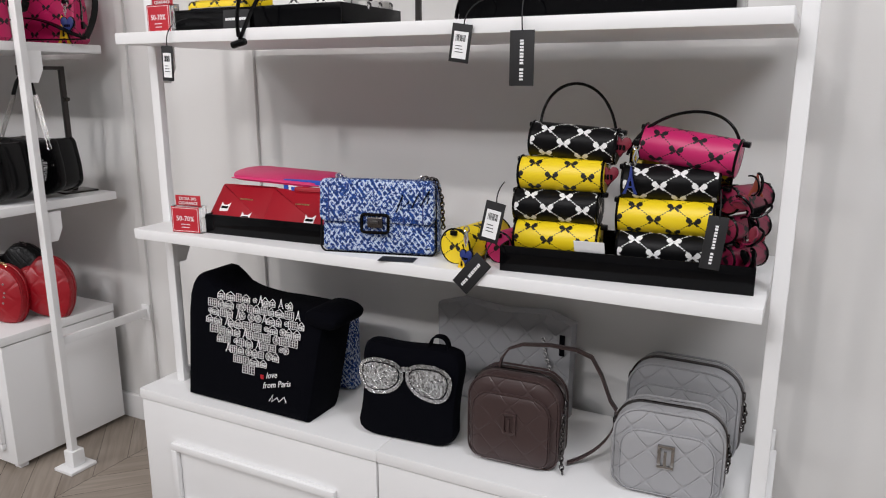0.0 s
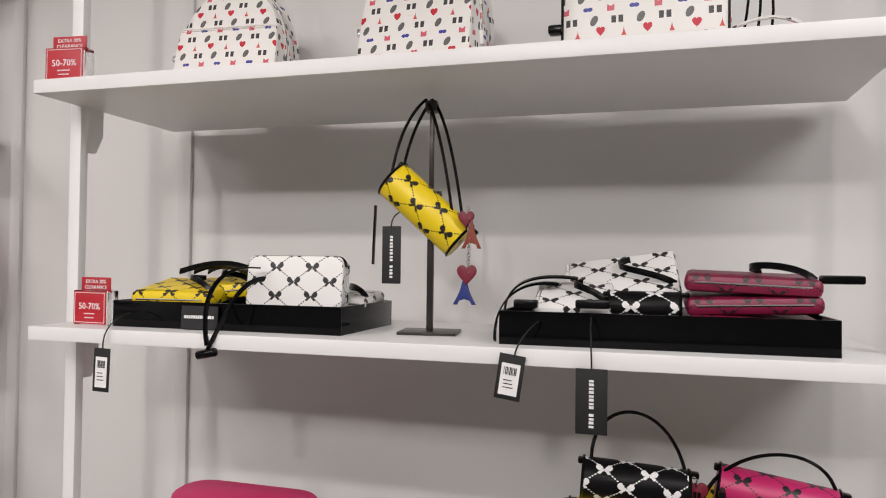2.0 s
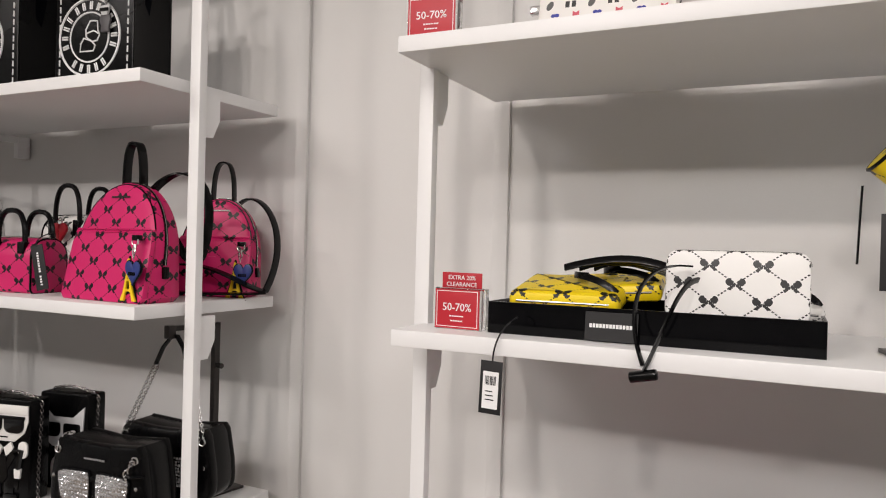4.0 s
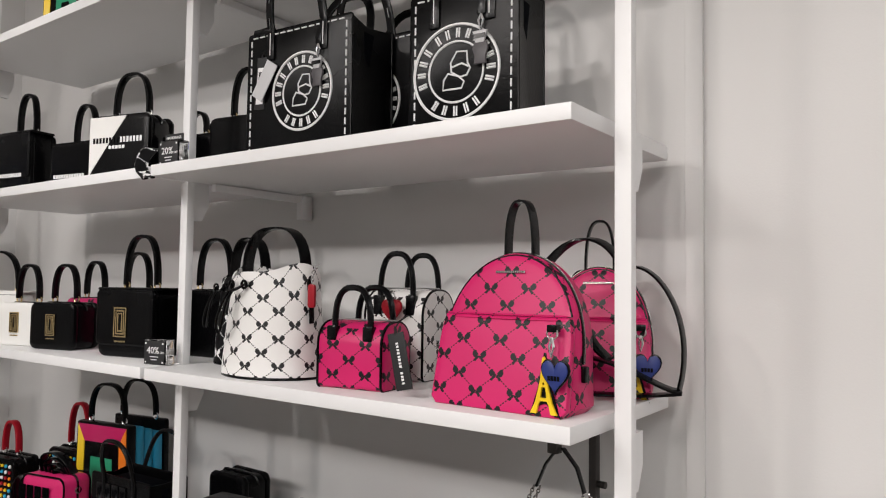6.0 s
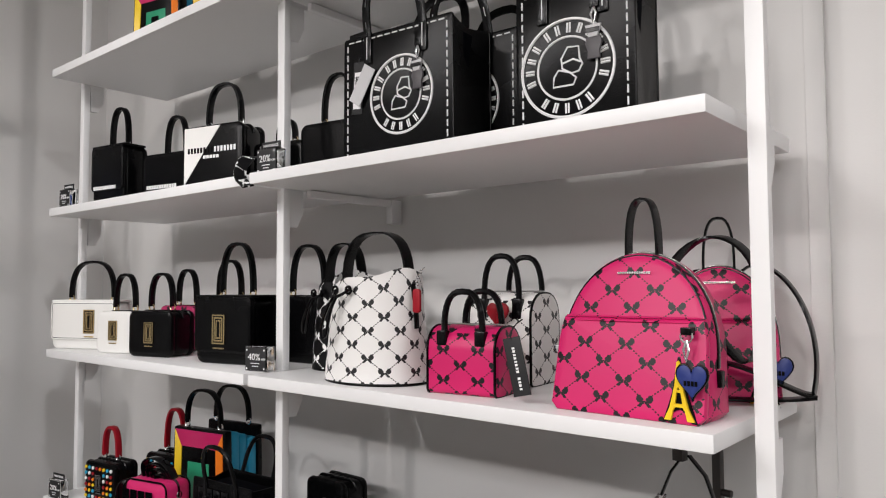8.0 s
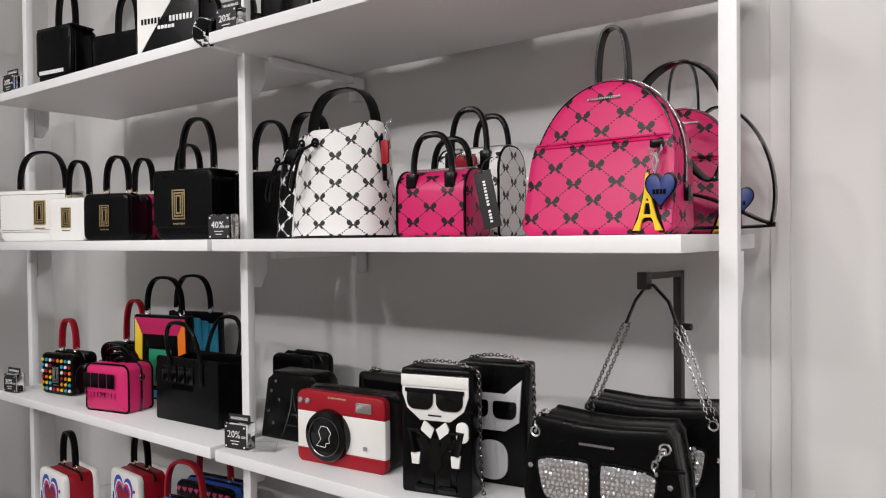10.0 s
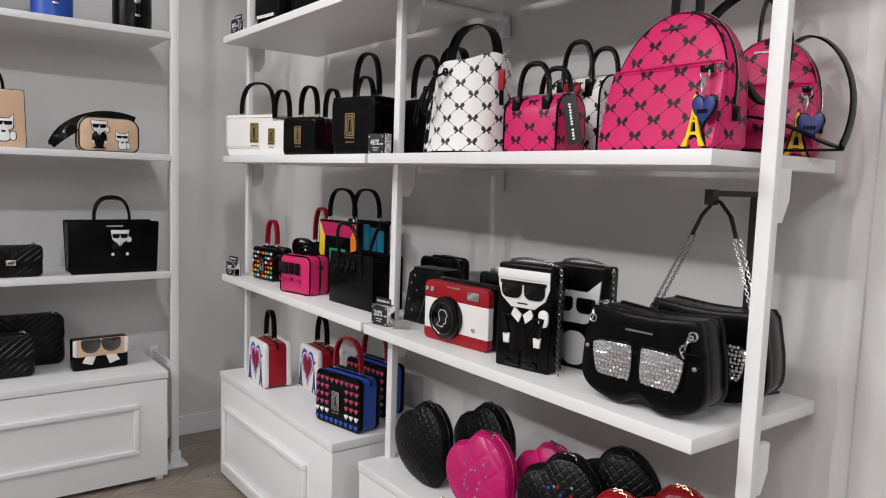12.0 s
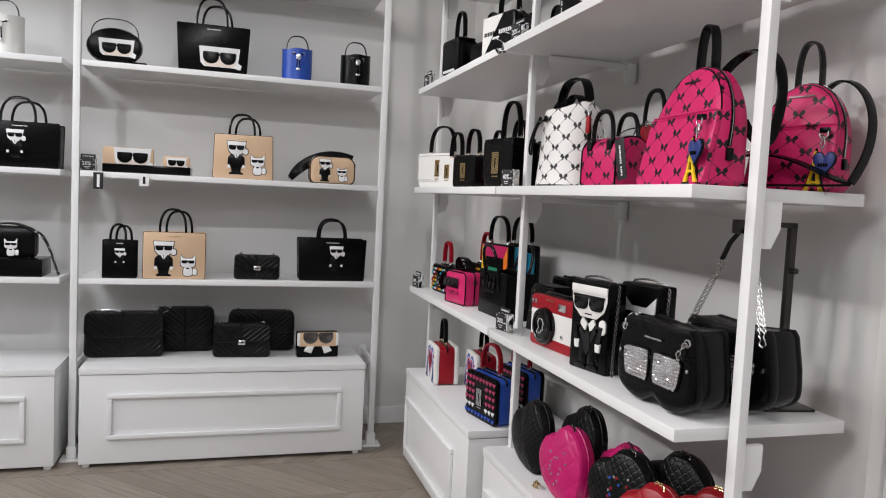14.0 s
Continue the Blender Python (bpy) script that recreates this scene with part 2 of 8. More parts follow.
def shelf(m, length, depth, gussets, label, arms=()):
    """Thick white shelf, front edge on local y = 0, with gusset brackets under it at the posts and side arms."""
    t = thing("shelf_board", m, label, "shelf", "wall shelves")
    part("board", box(0, length, 0, depth, -TH, 0, 0.003), WHITE, t)
    for gx in gussets:
        bm = bmesh.new()
        pts = [(0.137, -TH), (0.185, -TH), (0.185, -TH - 0.055), (0.165, -TH - 0.095), (0.137, -TH - 0.095)]
        a = [bm.verts.new((gx - 0.006, y, z)) for y, z in pts]
        b = [bm.verts.new((gx + 0.006, y, z)) for y, z in pts]
        bm.faces.new(a), bm.faces.new(b[::-1])
        for i in range(5):
            bm.faces.new((a[i], b[i], b[(i + 1) % 5], a[(i + 1) % 5]))
        part("bracket", bm, WHITE, t)
    for gx in arms:
        part("side_arm", box(gx - 0.008, gx + 0.008, 0.16, depth + 0.02, -TH - 0.022, -TH - 0.002, 0.002), WHITE, t)
        part("wall_bracket", box(gx - 0.012, gx + 0.012, depth + 0.02, depth + 0.06, -TH - 0.07, -TH - 0.002, 0.002), WHITE, t)
    return t


for px_ in (-1.643, -0.075, -2.205, -3.38, -4.55):
    post(px_, 1.43, (0, 1), px_ in (-1.643, -2.205))
for py_ in (1.19, -0.297, -1.785):
    post(-4.826, py_, (-1, 0))

FY, DEP = 1.30, 0.435
for z in (S2, S3, S4, S5):
    if z < S5:
        shelf(pose(-1.64, FY, z), 1.545, DEP, (0.0, 1.565), "thick white lacquered shelf over the low cabinets")
    shelf(pose(-3.352, FY, z), 1.112, DEP, (-0.028, 1.147), "thick white lacquered shelf of the double bay", (0.03,))
    shelf(pose(-4.54, FY + 0.004, z), 1.165, DEP, (-0.01,), "thick white lacquered shelf of the double bay near the corner", ())
W2, W3, W4, WX = 0.90, 1.42, 1.945, -4.812
for z in (W2, W3, W4, 2.45):
    shelf(pose(WX, -0.277, z, 0, 0, 90), 1.45, 0.36, (), "thick white lacquered shelf on the end wall")
    shelf(pose(WX, -1.765, z, 0, 0, 90), 1.405, 0.36, (), "thick white lacquered shelf on the end wall")


def cabinet(m, w, d, h, panel, label):
    """Low white cabinet on small feet with a lid and a moulded frame on its front."""
    t = thing("low_cabinet", m, label, "cabinet", "low cabinets under the shelves")
    part("body", box(0, w, 0.004, d, 0.02, h - 0.033, 0.002), WHITE, t)
    part("lid", box(-0.003, w + 0.003, 0, d, h - 0.03, h, 0.003), WHITE, t)
    for fx in (0.03, w - 0.03):
        part("foot", box(fx - 0.015, fx + 0.015, 0.02, 0.05, 0, 0.02), WHITE, t)
    x0, x1, z0, z1 = panel
    for q in ((x0, x1, z1 - 0.022, z1), (x0, x1, z0, z0 + 0.022), (x0, x0 + 0.022, z0 + 0.022, z1 - 0.022), (x1 - 0.022, x1, z0 + 0.022, z1 - 0.022)):
        ob = part("moulding", box(q[0], q[1], -0.012, 0.004, q[2], q[3], 0.005), WHITE, t)
    return t


C1, C2, C3 = 0.44, 0.48, 0.485
cabinet(pose(-1.705, 1.32, 0), 0.797, 0.44, C1, (0.115, 0.68, 0.10, 0.30), "low white lacquered cabinet with a moulded front frame")
cabinet(pose(-0.902, 1.32, 0), 0.85, 0.44, C1, (0.115, 0.74, 0.10, 0.30), "low white lacquered cabinet with a moulded front frame")
cabinet(pose(-4.60, 1.32, 0), 1.03, 0.44, C2, (0.05, 0.85, 0.07, 0.345), "low white lacquered cabinet by the corner")
cabinet(pose(-3.395, 1.32, 0), 1.04, 0.44, C2, (0.05, 0.99, 0.07, 0.345), "low white lacquered cabinet beneath the heart bags")
cabinet(pose(-4.685, -0.245, 0, 0, 0, 90), 1.365, 0.46, C3, (0.125, 1.245, 0.14, 0.36), "low white lacquered cabinet on the end wall")
cabinet(pose(-4.685, -1.715, 0, 0, 0, 90), 1.365, 0.46, C3, (0.125, 1.245, 0.14, 0.36), "low white lacquered cabinet on the end wall")


# ---- shapes for goods ----
def uvbox(bm):
    """Box-projected coordinates in metres."""
    if bm.loops.layers.uv:
        return
    lay = bm.loops.layers.uv.new("UVMap")
    bm.normal_update()
    for f in bm.faces:
        n = f.normal
        for lp in f.loops:
            x, y, z = lp.vert.co
            if abs(n.y) > 0.6:
                lp[lay].uv = (x, z)
            elif abs(n.x) > abs(n.z):
                lp[lay].uv = (y, z)
            else:
                lp[lay].uv = (x, y)


def piece(name, bm, material, parent, label="", m=None, smooth=True):
    uvbox(bm)
    return part(name, bm, material, parent, label, m, smooth)


def rrect(w, h, r, z0=0.0, top=None, n=6, cx=0.0, taper=0.0):
    """Rounded rectangle outline in x, z; top: its own radius for the upper corners; taper: narrower at the top."""
    rt = r if top is None else top
    rt, r = min(rt, w / 2 - 1e-4), min(r, w / 2 - 1e-4)
    pts = []
    for (qx, qz, rad, a0) in ((-w / 2 + r, z0 + r, r, 180), (w / 2 - r, z0 + r, r, 270), (w / 2 - rt, z0 + h - rt, rt, 0), (-w / 2 + rt, z0 + h - rt, rt, 90)):
        for i in range(n + 1):
            a = radians(a0 + 90 * i / n)
            x, z = qx + rad * math.cos(a), qz + rad * math.sin(a)
            pts.append((cx + x * (1 - taper * (z - z0) / h), z))
    return pts


def plump_heart(k, turn, n=48):
    """Wide heart with a shallow notch, turned to rest on a lobe and its tip."""
    ang, rad = (0, 14, 35, 65, 100, 132, 158, 172, 180), (0.62, 0.565, 0.49, 0.46, 0.485, 0.53, 0.515, 0.455, 0.42)
    raw = []
    for i in range(n):
        a = 360.0 * i / n
        q = a if a <= 180 else 360 - a
        r = k * float(np.interp(q, ang, rad))
        b = radians(a - 90 + turn)
        raw.append((r * math.cos(b), r * math.sin(b)))
    lo = min(z for x, z in raw)
    return [(x, z - lo) for x, z in raw]


def heart(w, h, z0=0.0, cx=0.0, n=28):
    pts = []
    for i in range(n):
        a = 2 * math.pi * i / n
        x = 16 * math.sin(a) ** 3
        z = 13 * math.cos(a) - 5 * math.cos(2 * a) - 2 * math.cos(3 * a) - math.cos(4 * a)
        pts.append((cx - x / 32 * w, z0 + (z + 17) / 29 * h))
    return pts


def tower(w, h, z0=0.0, cx=0.0):
    """Outline of a lattice tower."""
    half = [(0.5, 0), (0.32, 0), (0.24, 0.14), (0, 0.2)]
    up = [(0.5, 0.0), (0.36, 0.22), (0.22, 0.45), (0.1, 0.8), (0.03, 1.0)]
    pts = [(cx + x * w, z0 + z * h) for x, z in up]
    pts += [(cx - x * w, z0 + z * h) for x, z in up[::-1]]
    pts += [(cx - x * w, z0 + z * h) for x, z in half[1:]] + [(cx + x * w, z0 + z * h) for x, z in half[1:3][::-1]]
    return pts


def lattice_tower(w, h, z0, cx, y0, y1):
    """Tower with splayed legs over an arch, two decks and a spire."""
    bm = bmesh.new()
    for s_ in (-1, 1):
        o = [(0.5, 0.0), (0.27, 0.0), (0.20, 0.16), (0.12, 0.22), (0.12, 0.28), (0.055, 0.50), (0.0, 0.56), (0.0, 0.98), (0.05, 0.95), (0.12, 0.60), (0.20, 0.42), (0.31, 0.20)]
        o = [(cx + s_ * x * w, z0 + z * h) for x, z in o]
        slab(o if s_ < 0 else o[::-1], y0, y1, 0.0, bm=bm)
    for a, z, q in ((0.27, 0.22, 0.055), (0.17, 0.46, 0.04)):
        box(cx - a * w, cx + a * w, y0 - 0.0006, y1, z0 + z * h, z0 + (z + q) * h, 0, bm)
    return bm


def inset(pts, d):
    out, n = [], len(pts)
    for i in range(n):
        a, b, c = Vector(pts[i - 1]), Vector(pts[i]), Vector(pts[(i + 1) % n])
        e1, e2 = (b - a), (c - b)
        e1 = e1.normalized() if e1.length > 1e-7 else e2.normalized()
        e2 = e2.normalized() if e2.length > 1e-7 else e1
        nn = Vector((-(e1.y + e2.y), e1.x + e2.x))
        nn = nn.normalized() if nn.length > 1e-6 else Vector((-e1.y, e1.x))
        out.append((b.x + nn.x * d, b.y + nn.y * d))
    return out


def soft(pts, times=2):
    """Outline with its corners cut twice, for slack cloth."""
    for _ in range(times):
        out = []
        for (ax, az), (bx, bz) in zip(pts, pts[1:] + pts[:1]):
            out += [(ax * 0.75 + bx * 0.25, az * 0.75 + bz * 0.25), (ax * 0.25 + bx * 0.75, az * 0.25 + bz * 0.75)]
        pts = out
    lo = min(z for x, z in pts)
    return [(x, z - lo) for x, z in pts] if abs(lo) < 0.02 else pts


def slab(outline, y0, y1, r=0.006, bulge=0.0, bm=None, back=0.0, lean=0.0):
    """Solid between y0 (front) and y1 (back) over an outline in x, z, with rounded rims and, if wanted, a puffed front."""
    bm = bm or bmesh.new()
    cx = sum(p[0] for p in outline) / len(outline)
    cz = sum(p[1] for p in outline) / len(outline)
    rings = []
    r = min(r, abs(y1 - y0) * 0.49)
    def scaled(k):
        o = inset(outline, r)
        return [(cx + (x - cx) * k, cz + (z - cz) * k) for x, z in o]
    if bulge:
        rings += [(scaled(q), y0 - bulge * (1 - q * q)) for q in (0.12, 0.3, 0.48, 0.64, 0.78, 0.9)]
    if r > 0.0004:
        rings += [(inset(outline, r), y0), (inset(outline, r * 0.3), y0 + r * 0.3), (outline, y0 + r), (outline, y1 - r), (inset(outline, r * 0.3), y1 - r * 0.3), (inset(outline, r), y1)]
    else:
        rings += [(outline, y0), (outline, y1)]
    if back:
        rings += [(scaled(0.8), y1 + back * 0.8), (scaled(0.4), y1 + back)]
    vs = [[bm.verts.new((x, y + lean * z, z)) for x, z in o] for o, y in rings]
    n = len(outline)
    for a, b in zip(vs, vs[1:]):
        for i in range(n):
            bm.faces.new((a[i], a[(i + 1) % n], b[(i + 1) % n], b[i]))
    bm.faces.new(vs[0][::-1]), bm.faces.new(vs[-1])
    return bm


def sweep(pts, w, t, side=(0, 1, 0), bm=None, closed=False):
    """Flat strap: width w along side, thickness t."""
    bm = bm or bmesh.new()
    pts = [Vector(p) for p in pts]
    s0 = Vector(side).normalized()
    rings, n = [], len(pts)
    for i, p in enumerate(pts):
        a = pts[(i - 1) % n] if closed or i else p
        b = pts[(i + 1) % n] if closed or i < n - 1 else p
        tan = (b - a).normalized() if (b - a).length > 1e-9 else Vector((0, 0, 1))
        nor = tan.cross(s0)
        nor = nor.normalized() if nor.length > 1e-4 else Vector((1, 0, 0))
        sd = nor.cross(tan).normalized()
        c = 0.82
        rings.append([bm.verts.new(p + sd * (u * w / 2) + nor * (v * t / 2)) for u, v in ((-1, -c), (-c, -1), (c, -1), (1, -c), (1, c), (c, 1), (-c, 1), (-1, c))])
    for i in range(n if closed else n - 1):
        a, b = rings[i], rings[(i + 1) % n]
        for k in range(8):
            bm.faces.new((a[k], a[(k + 1) % 8], b[(k + 1) % 8], b[k]))
    if not closed:
        bm.faces.new(rings[0][::-1]), bm.faces.new(rings[-1])
    return bm


def tube(pts, r, n=7, bm=None, closed=False):
    bm = bm or bmesh.new()
    pts = [Vector(p) for p in pts]
    m_, rings, ref = len(pts), [], Vector((0.21, 0.93, 0.3))
    for i, p in enumerate(pts):
        a = pts[(i - 1) % m_] if closed or i else p
        b = pts[(i + 1) % m_] if closed or i < m_ - 1 else p
        tan = (b - a).normalized() if (b - a).length > 1e-9 else Vector((0, 0, 1))
        u = tan.cross(ref).normalized()
        v = tan.cross(u)
        rings.append([bm.verts.new(p + r * (math.cos(2 * math.pi * k / n) * u + math.sin(2 * math.pi * k / n) * v)) for k in range(n)])
    for i in range(m_ if closed else m_ - 1):
        a, b = rings[i], rings[(i + 1) % m_]
        for k in range(n):
            bm.faces.new((a[k], a[(k + 1) % n], b[(k + 1) % n], b[k]))
    if not closed:
        bm.faces.new(rings[0][::-1]), bm.faces.new(rings[-1])
    return bm


def bez(p0, p1, p2, p3, n=14):
    p0, p1, p2, p3 = map(Vector, (p0, p1, p2, p3))
    return [(1 - t) ** 3 * p0 + 3 * (1 - t) ** 2 * t * p1 + 3 * (1 - t) * t * t * p2 + t ** 3 * p3 for t in (i / n for i in range(n + 1))]


def arch(x0, x1, z0, h, y=0.0, n=16, sq=0.72, dy=0.0):
    """Upright arch of a handle."""
    pts = []
    for i in range(n + 1):
        a = math.pi * (1 - i / n)
        c, s = math.cos(a), math.sin(a)
        x = (x0 + x1) / 2 + (x1 - x0) / 2 * math.copysign(abs(c) ** sq, c)
        pts.append((x, y + dy * s ** sq, z0 + h * s ** 0.8))
    return pts


def chain(pts, link=0.013, wire=0.0018):
    """Curb chain of oval links along a line."""
    bm = bmesh.new()
    pts = [Vector(p) for p in pts]
    seg = [(b - a).length for a, b in zip(pts, pts[1:])]
    total = sum(seg)
    k = max(2, int(total / (link * 0.72)))
    for i in range(k):
        d, j = (i + 0.5) / k * total, 0
        while j < len(seg) - 1 and d > seg[j]:
            d -= seg[j]
            j += 1
        p = pts[j].lerp(pts[j + 1], min(1, d / max(seg[j], 1e-6)))
        tan = (pts[j + 1] - pts[j]).normalized()
        u = tan.cross(Vector((0.2, 0.9, 0.1))).normalized()
        v = tan.cross(u)
        side = (u + v).normalized() if i % 2 else (u - v).normalized()
        loop = [p + tan * (math.cos(a) * link / 2) + side * (math.sin(a) * link * 0.34) for a in (2 * math.pi * q / 8 for q in range(8))]
        tube(loop, wire, 4, bm, True)
    return bm


def can(p0, p1, r0, r1=None, n=28, rim=0.004, bm=None, uvs=True):
    """Round solid from p0 to p1, with softened rims; its sides carry unrolled coordinates."""
    bm = bm or bmesh.new()
    r1 = r0 if r1 is None else r1
    p0, p1 = Vector(p0), Vector(p1)
    ax = (p1 - p0)
    L = ax.length
    ax.normalize()
    ref = Vector((0, 0, 1)) if abs(ax.z) < 0.9 else Vector((0, 1, 0))
    u = Vector((0, 1, 0)) if abs(ax.y) < 0.5 else ax.cross(ref).normalized()
    v = u.cross(ax)
    prof = [(0, r0 - rim), (rim * 0.3, r0 - rim * 0.3), (rim, r0), (L * 0.5, (r0 + r1) / 2), (L - rim, r1), (L - rim * 0.3, r1 - rim * 0.3), (L, r1 - rim)]
    rings = [[bm.verts.new(p0 + ax * d + r * (math.cos(2 * math.pi * k / n) * u + math.sin(2 * math.pi * k / n) * v)) for k in range(n)] for d, r in prof]
    lay = bm.loops.layers.uv.verify() if uvs else None
    rm = (r0 + r1) / 2
    for j in range(len(rings) - 1):
        for k in range(n):
            f = bm.faces.new((rings[j][k], rings[j][(k + 1) % n], rings[j + 1][(k + 1) % n], rings[j + 1][k]))
            if lay:
                for lp, (jj, kk) in zip(f.loops, ((j, k), (j, k + 1), (j + 1, k + 1), (j + 1, k))):
                    a, d = 2 * math.pi * kk / n * rm, prof[jj][0]
                    lp[lay].uv = (a, d) if abs(ax.z) > 0.9 else (d, a)
    for ring, rev in ((rings[0], True), (rings[-1], False)):
        f = bm.faces.new(ring[::-1] if rev else ring)
        if lay:
            for lp in f.loops:
                q = lp.vert.co - p0
                lp[lay].uv = (q.dot(u), q.dot(v))
    return bm


def words(name, text, size, material, parent, m, thick=0.0006, align="CENTER", slant=0.0):
    """Raised lettering in the built-in font, standing upright and facing -y."""
    cu = bpy.data.curves.new("lettering", "FONT")
    cu.body, cu.size, cu.align_x, cu.extrude, cu.resolution_u, cu.shear = text, size, align, thick, 2, slant
    tmp = bpy.data.objects.new("lettering", cu)
    scene.collection.objects.link(tmp)
    me = bpy.data.meshes.new_from_object(tmp.evaluated_get(bpy.context.evaluated_depsgraph_get()))
    bpy.data.objects.remove(tmp)
    me.materials.append(material)
    ob = new(name, me)
    ob.parent = parent
    ob.matrix_basis = m @ pose(0, 0, 0, 90, 0, 0)
    return ob


def bars(x0, x1, z, h, y, n, bm=None, gap=0.25):
    """A name that stays unlettered: a row of small bars of its size."""
    bm = bm or bmesh.new()
    w = (x1 - x0) / n
    for i in range(n):
        box(x0 + i * w, x0 + i * w + w * (1 - gap), y - 0.0006, y + 0.0006, z, z + h, 0, bm)
    return bm


# ---- materials of the goods ----
def leather(name, col, rough=0.42, bump=0.2, **kw):
    return mat(name, col, rough, grain=260, bump=bump, vary=0.1, **kw)


PINK = leather("hot_pink_leather", (0.58, 0.02, 0.13), 0.4, spec=0.35)
RED = leather("red_leather", (0.30, 0.005, 0.014), 0.4, spec=0.3)
WHITEL = leather("white_leather", (0.8, 0.79, 0.76), 0.42)
BEIGE = leather("beige_leather", (0.68, 0.47, 0.30), 0.45)
BLUE = leather("royal_blue_leather", (0.012, 0.07, 0.42), 0.42)
CYAN = leather("turquoise_leather", (0.01, 0.34, 0.56), 0.45)
BROWN = quilted("dark_brown_quilted_leather", (0.046, 0.027, 0.026), 0.36, 0.075, False, 0.0022, 300, 8.0)
GREYJ = quilted("grey_quilted_jersey", (0.31, 0.31, 0.32), 0.9, 0.075, False, 0.004, 600, 9.0, vary=0.16)
QBLACK = quilted("black_quilted_leather", (0.003, 0.003, 0.0035), 0.33, 0.028, True, 0.012, 300, spec=0.22)
QDIA = quilted("black_diamond_quilted_leather", (0.003, 0.003, 0.0035), 0.34, 0.024, False, 0.0018, 300, spec=0.22)
QPINK = quilted("pink_diamond_quilted_leather", (0.50, 0.006, 0.13), 0.38, 0.075, False, 0.003, 300)
QRED = quilted("red_diamond_quilted_leather", (0.30, 0.003, 0.010), 0.36, 0.075, False, 0.003, 300)
INK = (0.004, 0.004, 0.005)
MPINK = monogram("pink_monogram_leather", (0.57, 0.012, 0.12), INK, spec=0.35)
MYEL = monogram("yellow_monogram_leather", (0.82, 0.60, 0.01), INK, pitch=0.066)
MBLK = monogram("black_monogram_leather", (0.003, 0.003, 0.0035), (0.75, 0.75, 0.74), pitch=0.066, spec=0.15)
MBLKL = monogram("black_monogram_leather_large", (0.003, 0.003, 0.0035), (0.78, 0.78, 0.77), spec=0.15)
MWHT = monogram("white_monogram_leather", (0.80, 0.79, 0.77), INK)
MWHTS = monogram("white_monogram_leather_small", (0.80, 0.79, 0.77), INK, pitch=0.066)
MMAG = monogram("magenta_monogram_leather", (0.50, 0.015, 0.12), INK, pitch=0.066)
MRED = monogram("dark_red_monogram_leather", (0.20, 0.006, 0.04), INK, pitch=0.066)
PAPER = mat("white_card", (0.82, 0.82, 0.82), 0.6, grain=200, bump=0.02, vary=0.02)
REDCARD = mat("red_card", (0.45, 0.01, 0.022), 0.5, grain=200, bump=0.02, vary=0.03)
BLKCARD = mat("black_card", (0.006, 0.006, 0.007), 0.6, grain=200, bump=0.02, vary=0.1)
PRINT = mat("white_print", (0.8, 0.8, 0.8), 0.6, grain=200, bump=0.05, vary=0.03)
ROSE = leather("rose_leather", (0.42, 0.045, 0.12))
YELLOW = leather("yellow_leather", (0.82, 0.55, 0.01))
GREEN = leather("green_leather", (0.01, 0.26, 0.13))
ORANGE = leather("orange_leather", (0.85, 0.20, 0.01))
PATENT = mat("black_patent", (0.002, 0.002, 0.0025), 0.12, grain=30, bump=0.02, vary=0.1, spec=0.35)
SKIN = leather("pale_peach_leather", (0.78, 0.68, 0.60))
MAGE = mat("crimson_enamel", (0.17, 0.004, 0.02), 0.5, bump=0.05)
ENOR = mat("rust_enamel", (0.22, 0.035, 0.015), 0.5, bump=0.05)
NAVY = mat("navy_enamel", (0.012, 0.028, 0.17), 0.45, bump=0.05)


def acrylic():
    m = bpy.data.materials.new("clear_acrylic")
    m.use_nodes = True
    b = m.node_tree.nodes["Principled BSDF"]
    b.inputs["Base Color"].default_value = (0.97, 0.98, 0.98, 1)
    b.inputs["Transmission Weight"].default_value = 1.0
    b.inputs["Roughness"].default_value = 0.03
    b.inputs["IOR"].default_value = 1.3
    return m


CLEAR = acrylic()


def stones(name, col, scale, lo=0.45, hi=1.0):
    """Metal faceted into small raised cells; sparkle is painted as random dark to bright tones."""
    m = mat(name, col, 0.2, 0.9, bump=0, vary=0.05)
    k = Net(m)
    tc = k.nt.nodes.new("ShaderNodeTexCoord")
    vo = k.nt.nodes.new("ShaderNodeTexVoronoi")
    vo.inputs["Scale"].default_value = scale
    k.nt.links.new(tc.outputs["Object"], vo.inputs["Vector"])
    bp = k.nt.nodes.new("ShaderNodeBump")
    bp.inputs["Strength"].default_value, bp.inputs["Distance"].default_value = 1.0, 0.006
    k.nt.links.new(vo.outputs["Distance"], bp.inputs["Height"])
    b = k.nt.nodes["Principled BSDF"]
    k.nt.links.new(bp.outputs[0], b.inputs["Normal"])
    src, b = base_link(m)
    sp = k.nt.nodes.new("ShaderNodeSeparateColor")
    k.nt.links.new(vo.outputs["Color"], sp.inputs[0])
    k.nt.links.new(k.mix(sp.outputs[0], (lo, lo, lo), (hi, hi, hi)), b.inputs["Base Color"])
    return m


SEQUIN = stones("silver_sequins", (0.9, 0.9, 0.9), 300, 0.3, 1.0)
SEQUIND = stones("lens_silver_sequins", (0.9, 0.9, 0.9), 260, 0.12, 1.0)
RHINE = mat("clear_crystals", (0.55, 0.55, 0.56), 0.14, 0.6, bump=0, vary=0.1, coat=0.3)
PLATE = mat("brushed_nickel", (0.42, 0.41, 0.40), 0.25, 1.0, bump=0.03)
PALE = leather("pale_grey_leather", (0.52, 0.52, 0.53), 0.45)
CHARM = leather("dark_grey_rubber", (0.07, 0.065, 0.07), 0.5)
GREYL = leather("grey_leather", (0.22, 0.22, 0.23), 0.45)


